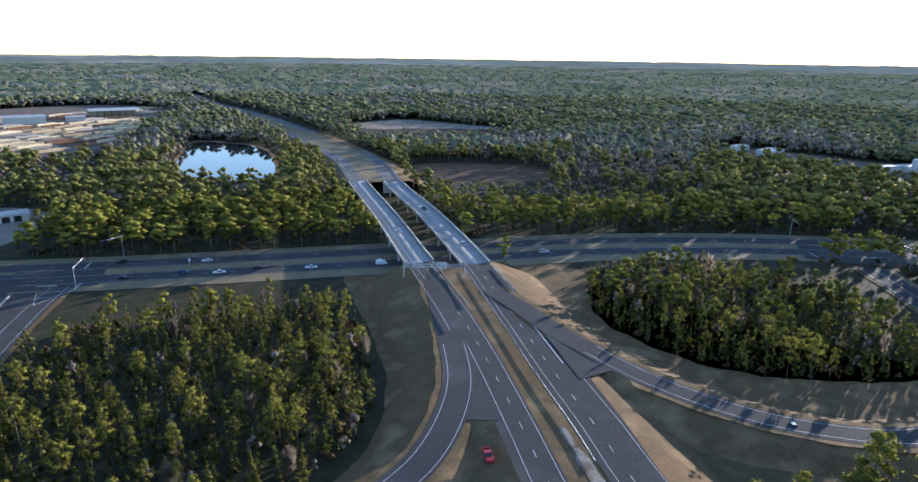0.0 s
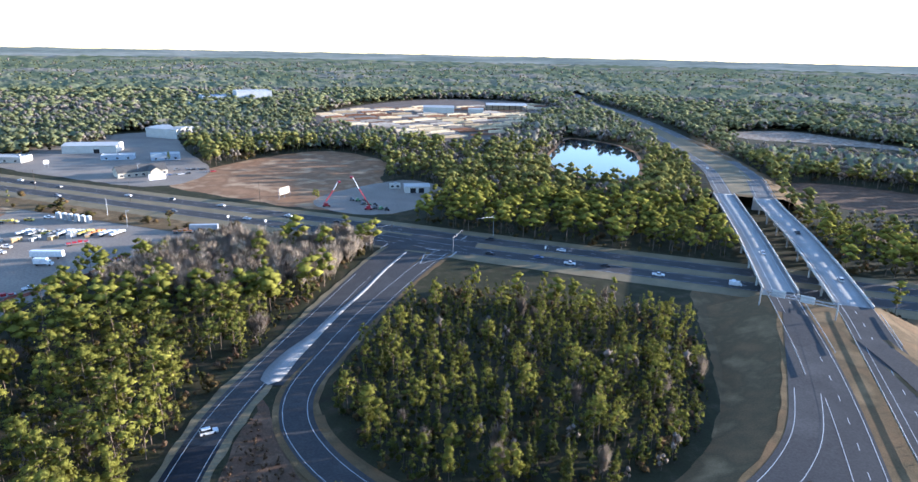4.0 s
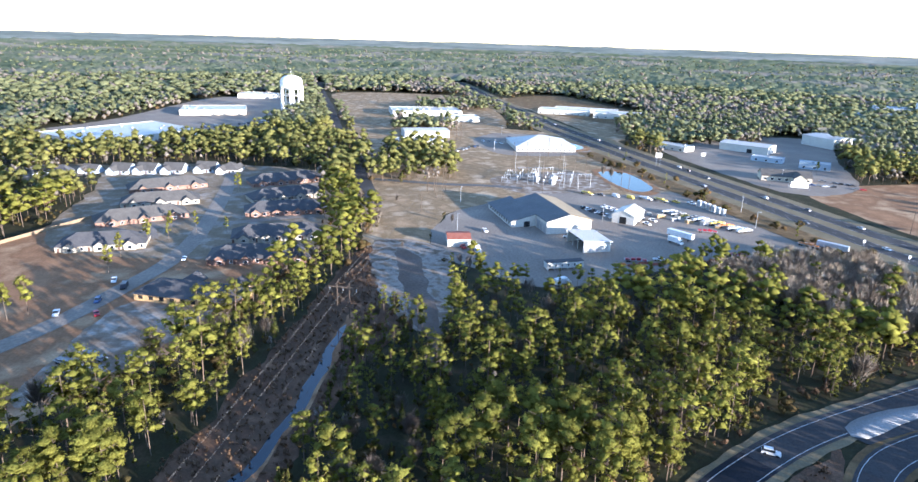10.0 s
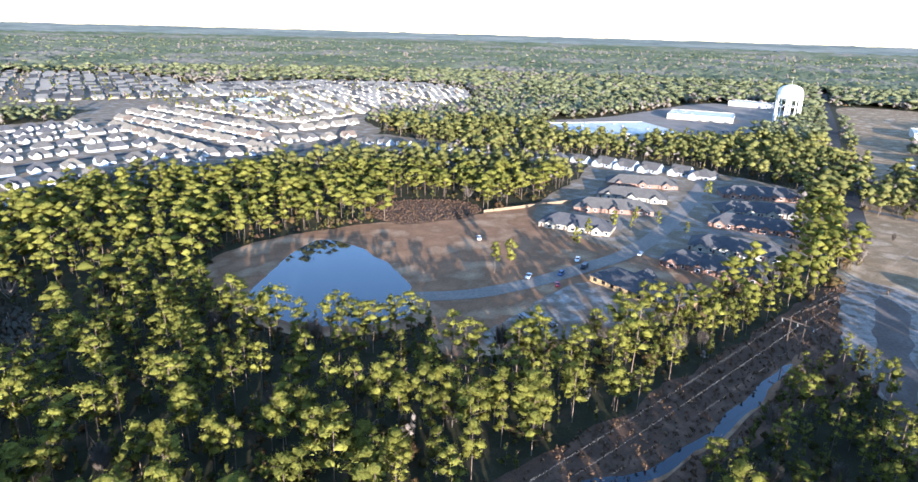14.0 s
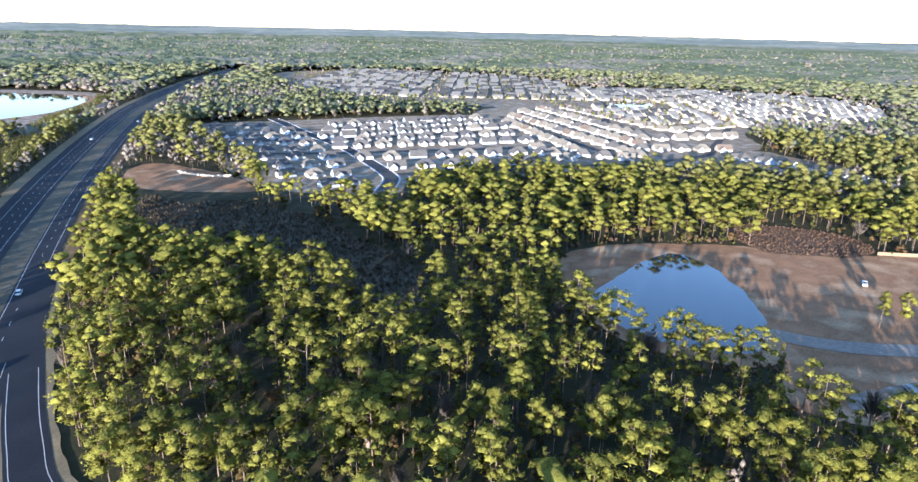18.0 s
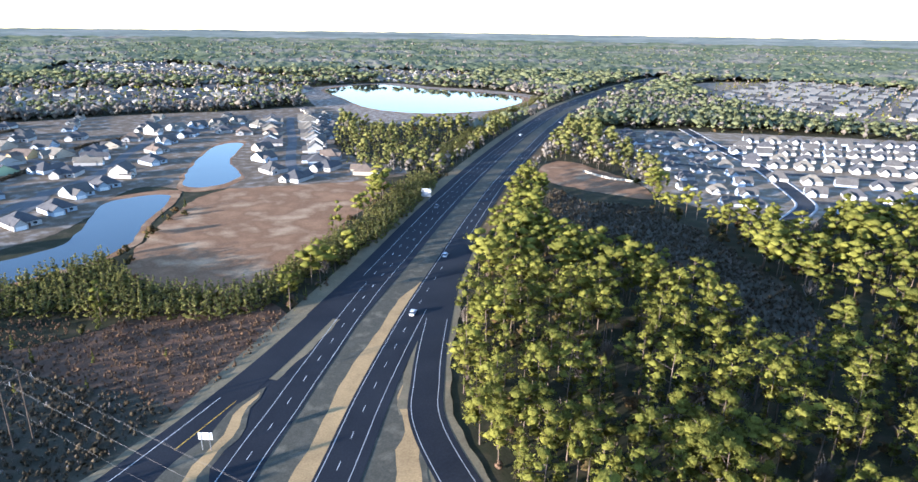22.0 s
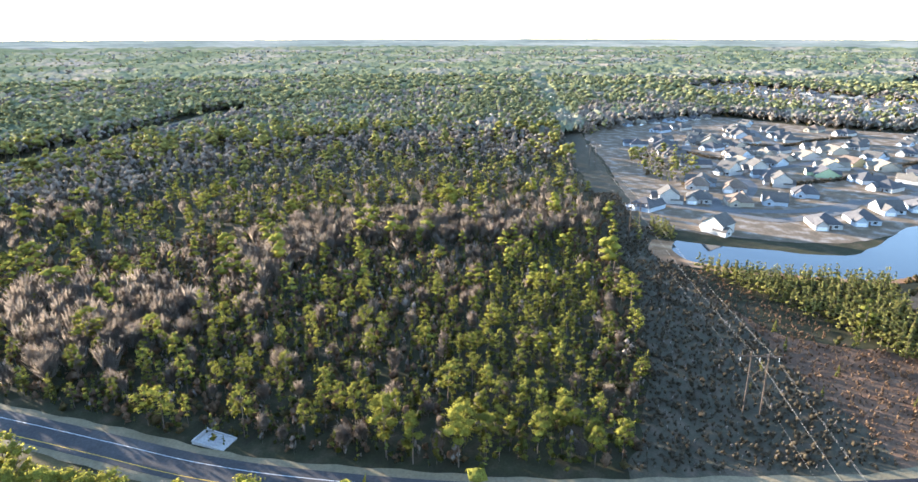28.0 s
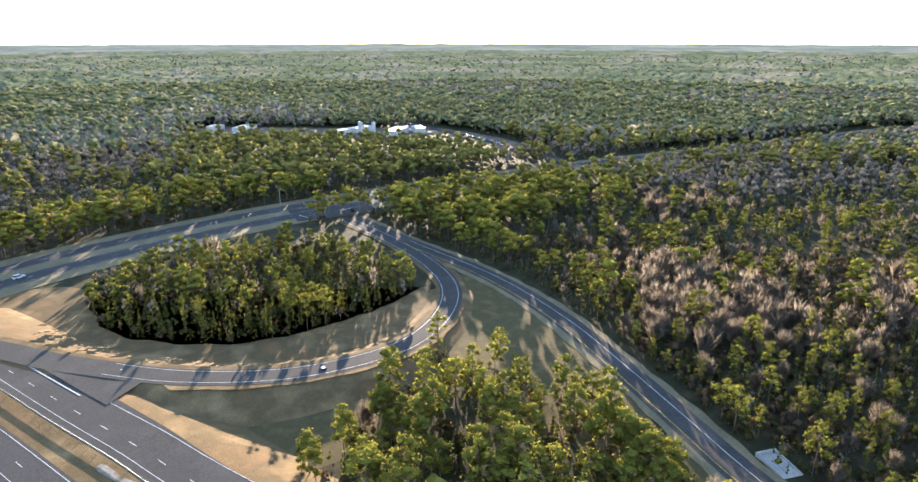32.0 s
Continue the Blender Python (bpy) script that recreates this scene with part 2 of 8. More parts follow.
def strip(name, line, z, left, right, material, thick=0.0, kind="structure", label="", category=""):
    """A band along line from left to right (metres to the left of it, numbers or arrays), at heights z."""
    nrm = sides(line)
    left, right, z = (np.broadcast_to(np.asarray(v, float), len(line)) for v in (left, right, z))
    a, b = line[:, :2] + nrm * left[:, None], line[:, :2] + nrm * right[:, None]
    v = np.vstack([np.c_[a, z], np.c_[b, z]])
    n = len(line)
    i = np.arange(n - 1)
    q = np.c_[i + n, i + n + 1, i + 1, i]
    if thick:
        v = np.vstack([v, v - (0, 0, thick)])
        m = 2 * n
        q = np.vstack([q, np.c_[i, i + 1, i + 1 + m, i + m], np.c_[i + n + m, i + n + 1 + m, i + n + 1, i + n],
                       np.c_[i + m, i + 1 + m, i + n + 1 + m, i + n + m]])
    ob = new(name, mesh_of(name, v, q, material))
    return tagged(ob, label, category, kind=kind)


def wobbly(pts, amount=2.0, step=5.0):
    line = spline(pts, min(step, 3.5), True)
    for i, p in enumerate(line):
        w = noise.noise_vector(Vector((p[0] / 14, p[1] / 14, 3.1)))
        v = noise.noise_vector(Vector((p[0] / 4.5, p[1] / 4.5, 8.1)))
        p[0] += w[0] * amount + v[0] * amount * 0.45
        p[1] += w[1] * amount + v[1] * amount * 0.45
    return line


def patch(name, outline, z, material, label="", category=""):
    bm = bmesh.new()
    f = bm.faces.new([bm.verts.new((x, y, z)) for x, y in outline[:, :2]])
    bmesh.ops.triangulate(bm, faces=[f])
    for f in bm.faces:
        f.normal_update()
        if f.normal.z < 0:
            f.normal_flip()
    ob = part(name, bm, material)
    return tagged(ob, label, category or name.replace("_", " "), kind="structure")


# ---- a map of what grows where, 2 m to a cell ----
HALF, CELL = 1500, 2.0
SIDE = int(2 * HALF / CELL)
zone = np.full((SIDE, SIDE), 1, np.uint8)
CLEAR, PINES, DENSE, MIXED, BARE, SMALL, HEATH, BRUSH, GARDENS, LOW = 0, 1, 2, 3, 4, 5, 6, 7, 8, 9


def paint(outline, value):
    o = np.asarray(outline)[:, :2]
    lo = np.clip(((o.min(0) + HALF) / CELL).astype(int), 0, SIDE - 1)
    hi = np.clip(((o.max(0) + HALF) / CELL).astype(int) + 2, 0, SIDE)
    if (hi <= lo).any():
        return
    gx, gy = np.meshgrid((np.arange(lo[0], hi[0]) + 0.5) * CELL - HALF, (np.arange(lo[1], hi[1]) + 0.5) * CELL - HALF)
    inside = np.zeros(gx.shape, bool)
    for (x0, y0), (x1, y1) in zip(o, np.roll(o, -1, 0)):
        if y0 != y1:
            inside ^= ((y0 > gy) != (y1 > gy)) & (gx < (x1 - x0) * (gy - y0) / (y1 - y0) + x0)
    zone[lo[1]:hi[1], lo[0]:hi[0]][inside] = value


def paint_line(line, half, value=CLEAR):
    nrm = sides(line)
    paint(np.vstack([line[:, :2] + nrm * half, (line[:, :2] - nrm * half)[::-1]]), value)


def zone_at(x, y):
    i = np.clip(((np.asarray(x) + HALF) / CELL).astype(int), 0, SIDE - 1)
    j = np.clip(((np.asarray(y) + HALF) / CELL).astype(int), 0, SIDE - 1)
    return zone[j, i]


# what grows where
paint(wobbly([(0, 250), (-10, 130), (-48, 100), (-90, 98), (-125, 115), (-148, 170), (-170, 262), (-60, 300)], 0), CLEAR)
paint(wobbly([(-34, 132), (-60, 108), (-90, 108), (-118, 124), (-132, 150), (-141, 185), (-143, 214), (-105, 234), (-56, 246), (-44, 236), (-30, 200), (-24, 170), (-28, 148)], 2), DENSE)
paint(wobbly([(30, 300), (20, 250), (60, 180), (103, 155), (150, 165), (185, 205), (200, 290), (120, 330)], 0), CLEAR)
paint(wobbly([(46, 273), (57, 225), (80, 185), (112, 170), (140, 176), (163, 194), (170, 220), (170, 262), (131, 286), (94, 296), (59, 286)], 2), DENSE)
paint(wobbly([(-226, 256), (-208, 246), (-198, 224), (-186, 195), (-215, 150), (-250, 130), (-275, 150), (-280, 205), (-250, 240)], 3), BARE)
paint(wobbly([(125, -60), (170, 80), (205, 130), (225, 200), (330, 200), (520, 60), (560, -100), (460, -160), (340, -138), (220, -100)], 6), MIXED)
paint(wobbly([(271, 60), (342, 37), (348, -1), (358, -62), (361, -134), (306, -121), (296, -51), (296, 6), (247, 40)], 6), BARE)
paint(wobbly([(417, 216), (548, 147), (606, 27), (690, -137), (530, -167), (489, -132), (542, 25), (453, 124), (326, 173)], 8), BARE)
paint(wobbly([(262, 132), (249, 62), (205, 60), (182, 86), (205, 113)], 6), BARE)
paint(wobbly([(-99, 764), (151, 762), (227, 549), (99, 488), (70, 600), (-36, 629)], 10), BARE)
paint(wobbly([(120, 480), (160, 420), (30, 390), (0, 420), (-20, 480)], 6), MIXED)
paint(wobbly([(765, -450), (632, -500), (559, -600), (457, -692), (384, -800), (420, -830), (500, -730), (600, -630), (680, -540), (800, -480)], 8), BARE)
paint(wobbly([(660, -270), (820, -300), (900, -420), (780, -420), (700, -330)], 8), BARE)


def land(r):
    """The far land rises a little to the horizon."""
    return 52.0 * (np.maximum(r - 1800.0, 0) / 3100.0) ** 2


# ---- the ground: one round sheet to the horizon ----
rings = np.concatenate([np.linspace(0.5, 600, 40), np.geomspace(640, 4900, 50)])
AZ = 180
ang = np.arange(AZ) * 2 * math.pi / AZ
gv = np.concatenate([np.c_[r * np.cos(ang), r * np.sin(ang), np.full(AZ, land(r))] for r in rings])
gi, gj = np.meshgrid(np.arange(len(rings) - 1), np.arange(AZ), indexing="ij")
gi, gj = gi.ravel(), gj.ravel()
gk = (gj + 1) % AZ
gq = np.c_[gi * AZ + gj, (gi + 1) * AZ + gj, (gi + 1) * AZ + gk, gi * AZ + gk]
tagged(new("ground", mesh_of("ground", gv, gq, M_FLOOR)), "flat dark forest floor with pine litter", "ground", kind="structure")

# ---- roads ----
# the two carriageways of the highway, from the south end to the north
EAST = spline([(-110, -1700), (20, -1250), (85, -900), (101, -700), (106, -500), (104, -350), (99, -247), (97, -187),
               (95, -138), (91, -90), (75, 0), (57, 70), (43, 126), (38, 150), (31.5, 177), (22, 220), (7, 284), (-16.5, 369),
               (-46, 460), (-70, 560), (-111, 664), (-202, 850), (-340, 1078), (-510, 1328), (-715, 1735), (-800, 2000)], 6)
WEST = spline([(-140, -1700), (-10, -1250), (60, -900), (77, -700), (81, -450), (77.5, -333), (73, -260), (69, -202),
               (63.5, -150), (57, -106), (46, -20), (32, 70), (21, 126), (16, 152), (8, 190), (-1, 225), (-17, 278), (-41, 361),
               (-72, 460), (-105, 570), (-148, 668), (-230, 838), (-354, 1048), (-550, 1375), (-762, 1780), (-850, 2050)], 6)


def deck_z(y):
    """The highway climbs from grade to the bridges and down again behind them."""
    return np.interp(y, (-150, -60, 140, 262, 475, 820), (0.35, 0.5, 5.5, 8.0, 8.0, 0.6))


def along(line, lo, hi):
    k = (line[:, 1] >= lo) & (line[:, 1] <= hi)
    return line[k]


BRIDGE = (280, 462)
for nm, ln, wl, wr in (("highway_east", EAST, 6.5, -6.5), ("highway_west", WEST, 5.5, -5.5)):
    for lo, hi in ((-1650, 66), (60, BRIDGE[0]), (BRIDGE[1], 1900)):
        seg = along(ln, lo, hi)
        y = seg[:, 1]
        l, r = np.full(len(seg), wl), np.full(len(seg), wr)
        if nm == "highway_east":
            l = l + np.interp(y, (-1650, -420, -187, -165, -131, -101, -40, 60), (2.0, 3.2, 4.6, 6.6, 9.2, 10.9, 10.0, 0))
            r = r - np.interp(y, (-420, -250, -150, -80, 60, 120, 200, 260), (3, 3, 3, 4, 0, 0, 3, 0))
        m = M_ASPHALT if hi < 100 else M_OLDASPH if hi < 300 else M_PALEASPH
        z = deck_z(y) + 0.06
        road = strip("road", seg, z, l, r, m, label="dark asphalt highway carriageway with white lines", category="road")
        paint_line(seg, 15)
# the median between them
for lo, hi, mm in ((-1650, -60, M_MEDIAN), (-60, 275, M_GRASS), (470, 1900, M_VERGE)):
    a, b = along(EAST, lo, hi), along(WEST, lo, hi)
    yy = np.arange(max(a[0, 1], b[0, 1]), min(a[-1, 1], b[-1, 1]), 6.0)
    xa, xb = np.interp(yy, a[:, 1], a[:, 0]), np.interp(yy, b[:, 1], b[:, 0])
    mid = np.c_[(xa + xb) / 2, yy]
    hw = np.abs(xa - xb) / 2 - 3
    strip("median", mid, deck_z(yy) - 0.02, hw, -hw, mm, label="dry grass highway median", category="median")
    paint_line(mid, 20)

for ln in (EAST, WEST):
    paint_line(along(ln, 262, 480), 13)
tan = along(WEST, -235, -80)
strip("tan_strip", tan, deck_z(tan[:, 1]) + 0.02, -5.0, -5.0 - np.interp(tan[:, 1], (-235, -215, -170), (0.5, 4.0, 5.6)) - 0.5 * np.sin(tan[:, 1] / 9.0) - 0.25 * np.sin(tan[:, 1] / 2.7), M_TAN, label="strip of dry tan grass beside the carriageway, coloured as sunlit", category="verge")
# ramps: centre line with z, width
RAMPS = (
    ("ramp", [(-9, 255), (-5, 225), (-1.5, 200), (1, 175), (-0.5, 157), (-5, 140), (-12, 127), (-28, 109), (-48, 98), (-68, 94), (-88, 96.5),
              (-106, 102), (-120, 110), (-131, 123), (-140, 145), (-149, 170), (-157, 197), (-166, 232), (-172, 262)],
     (7.9, 7.25, 6.75, 6.25, 5.9, 5.3, 4.6, 3.5, 2.5, 1.5, .6, .15, .1, .1, .1, .1, .1, .1, .1), 9.5, M_OLDASPH),
    ("ramp", [(-196, 262), (-190, 235), (-179, 203), (-166, 168), (-153, 134), (-141, 105), (-129, 84), (-115, 65), (-75, 18), (-25, -48),
              (18, -103), (43, -137), (51, -160), (58, -190), (66, -235), (73, -300)],
     (.1,) * 11 + (.2, .26, .28, .28, .28), 10.0, M_ASPHALT),
    ("ramp", [(14, 245), (24, 228), (33, 210), (42, 196), (58, 175), (80, 158), (103, 150.5), (125, 150.5), (148, 160), (168, 176), (181, 196), (191, 225),
              (197, 255), (203, 300)], (7.7, 7.35, 7.0, 6.7, 5.8, 4.6, 3.4, 2.3, 1.3, .6, .2, .1, .1, .1), 9.0, M_OLDASPH),
    ("ramp", [(207, 300), (200, 240), (196, 192), (190, 160), (178, 124), (163, 92), (150, 66), (138, 42), (128, 15), (117, -25), (109, -70), (104, -110),
              (101, -150), (101, -190)], (.1,) * 10 + (.2, .26, .28, .28), 10.0, M_ASPHALT),
)
ramp_lines = []
for k, (nm, pts, zs, w, mm) in enumerate(RAMPS):
    ln = spline([(*p, z + 0.008 * k) for p, z in zip(pts, zs)], 4)
    ramp_lines.append(ln)
    cuts = {1: [(0, 45, M_OLDASPH), (44, len(ln), mm)], 3: [(0, 84, M_OLDASPH), (83, len(ln), mm)]}.get(k, [(0, len(ln), mm)])
    for c0, c1, cm in cuts:
        strip(nm, ln[c0:c1], ln[c0:c1, 2] + 0.165, w / 2, -w / 2, cm, label="curving asphalt slip road with white edge lines", category="road")
    paint_line(ln, w / 2 + 5)

# asphalt noses where the slip roads part from the carriageways
for k, other, lo, hi in ((0, WEST, 151, 262), (2, EAST, 177, 246)):
    rl = ramp_lines[k]
    rl = rl[(rl[:, 1] > lo - 8) & (rl[:, 1] < hi + 8) & (np.abs(rl[:, 0]) < 70)]
    rl = rl[np.argsort(rl[:, 1])]
    yy = np.arange(lo, hi, 5.0)
    xr, xo = np.interp(yy, rl[:, 1], rl[:, 0]), np.interp(yy, other[:, 1], other[:, 0])
    sgn = 1.0 if k == 0 else -1.0
    ea, eb = xr + sgn * 4.0, xo - sgn * (5.0 if k == 0 else 6.2)
    half = np.maximum(np.abs(eb - ea) / 2 * np.where((eb - ea) * sgn > 0, 1, 0), 0.05) + 1.0
    strip("road", np.c_[(ea + eb) / 2, yy], np.maximum(deck_z(yy) + 0.075, np.interp(yy, rl[:, 1], rl[:, 2]) + 0.18), half, -half, M_OLDASPH, label="asphalt nose between slip road and highway", category="road")

# the crossing arterial and other roads
ART = spline([(-1500, 90), (-1300, 110), (-950, 140), (-735, 168), (-553, 204), (-450, 225), (-330, 249), (-230, 270), (-160, 283), (-80, 300),
              (0, 318), (70, 333), (140, 338), (210, 335), (300, 322), (420, 297), (520, 270), (700, 215), (900, 160)], 8)
for off in (10.0, -10.0):
    strip("arterial_road", ART, 0.20, off + 6.0, off - 6.0, M_OLDASPH, label="two-lane grey asphalt carriageway of an arterial road", category="road")
strip("arterial_median", ART, 0.19, 4.2, -4.2, M_VERGE, label="dry grass median of an arterial road", category="median")
strip("verge", ART, 0.178, 24, -26, M_VERGE, label="mown dry grass verge", category="verge")
paint_line(ART, 24)
LANES = (
    ("lane", [(-173, -152), (-190, -136), (-216, -124), (-248, -115), (-283, -108), (-333, -110), (-408, -120), (-487, -134)], 9, M_LOT),
    ("lane", [(-385, -24), (-480, -40), (-561, -56), (-700, -80), (-913, -115), (-1125, -153), (-1400, -200)], 10, M_OLDASPH),
    ("lane", [(368, -178), (350, -190), (338, -212), (328, -254), (340, -306), (354, -365), (390, -431), (415, -511), (380, -600)], 8, M_PALEASPH),
    ("lane", [(338, -215), (389, -262), (450, -278), (520, -285), (600, -330)], 8, M_PALEASPH),
    ("lane", [(354, -365), (409, -372), (479, -388), (560, -390), (640, -420)], 8, M_PALEASPH),
    ("lane", [(200, -400), (230, -408), (262, -460), (293, -519), (340, -600), (373, -661)], 8, M_PALEASPH),
    ("lane", [(-56, -720), (-62, -693), (-76, -622), (-97, -542), (-104, -484), (-108, -435), (-106, -410), (-90, -375)], 9.5, M_STREET),
    ("lane", [(-74, -633), (-180, -648), (-290, -662)], 7, M_OLDASPH),
    ("lane", [(-88, -574), (-180, -582), (-278, -590)], 7, M_OLDASPH),
    ("lane", [(-100, -512), (-180, -505), (-270, -497)], 7, M_OLDASPH),
    ("lane", [(-107, -427), (-170, -423), (-240, -420), (-300, -415)], 7, M_OLDASPH),
    ("lane", [(-309, -690), (-304, -590), (-305, -470), (-300, -415)], 7, M_OLDASPH),
    ("lane", [(-370, -745), (-371, -640), (-370, -525), (-345, -482), (-305, -470)], 7, M_OLDASPH),
    ("lane", [(-300, -415), (-380, -428), (-430, -470), (-560, -590)], 7, M_OLDASPH),
    ("lane", [(-90, -575), (-30, -590), (25, -608)], 7, M_OLDASPH),
    ("lane", [(-98, -510), (-40, -522), (10, -535)], 7, M_OLDASPH),
    ("lane", [(-330, -500), (-420, -640), (-520, -800), (-560, -960)], 9, M_OLDASPH),
    ("lane", [(-310, -128), (-360, -150), (-395, -165)], 6, M_LOT),
    ("lane", [(-335, -112), (-352, -70), (-360, -46)], 6, M_LOT),
    ("lane", [(-400, -119), (-420, -80), (-432, -55)], 6, M_LOT),
    ("lane", [(382, -216), (364, -219), (346, -212), (332, -212), (316, -222), (312, -238), (322, -274), (344, -306)], 8, M_PALEASPH),
    ("lane", [(-456, -29), (-451, -9), (-442, 25), (-440, 50), (-433, 76)], 7, M_PALEASPH),
    ("lane", [(425, -268), (436, -286), (455, -350), (472, -388)], 8, M_PALEASPH),
    ("lane", [(421, 305), (449, 344), (467, 407), (485, 499), (520, 650)], 10, M_OLDASPH),
)
for i, (nm, pts, w, mm) in enumerate(LANES):
    ln = spline(pts, 6)
    strip(nm, ln, 0.205 + 0.004 * i, w / 2, -w / 2, mm, label="plain grey asphalt side road", category="road")
    paint_line(ln, w / 2 + 3)
    if mm is M_STREET:  # pale pavements on both sides
        for o in (w / 2 + 0.1, -w / 2 - 1.7):
            strip("pavement", ln, 0.33, o + 1.6, o, M_CONC, thick=0.12, label="pale concrete pavement beside a street", category="pavement")


# ---- embankment under the raised highway ----
def bank(line, z, half, name="embankment", mm=None):
    nrm = sides(line)
    rows = []
    for s in (1, -1):
        top = line[:, :2] + nrm * (s * half)
        toe = line[:, :2] + nrm * (s * (half + 1.5 + 2.2 * np.maximum(z, 0)))[:, None]
        rows.append((np.c_[top, z - 0.03], np.c_[toe, np.full(len(z), 0.01)]))
    v = np.vstack([rows[0][1], rows[0][0], rows[1][0], rows[1][1]])
    n = len(line)
    i = np.arange(n - 1)
    q = np.vstack([np.c_[i + k * n, i + k * n + n, i + k * n + n + 1, i + k * n + 1] for k in range(3)])
    tagged(new(name, mesh_of(name, v, q[:, ::-1], mm or M_GRASS)), "grassy embankment carrying the highway", "embankment", kind="structure")


for lo, hi in ((-60, 277), (465, 800)):
    yy = np.arange(lo, hi, 5.0)
    xa, xb = np.interp(yy, EAST[:, 1], EAST[:, 0]), np.interp(yy, WEST[:, 1], WEST[:, 0])
    mid = np.c_[(xa + xb) / 2, yy]
    bank(mid, deck_z(yy) - 0.05, float(np.mean(np.abs(xa - xb) / 2)) + 8.5)
for ln in (ramp_lines[0][:60], ramp_lines[2][:50]):
    bank(ln, ln[:, 2] - 0.02, 6.0)

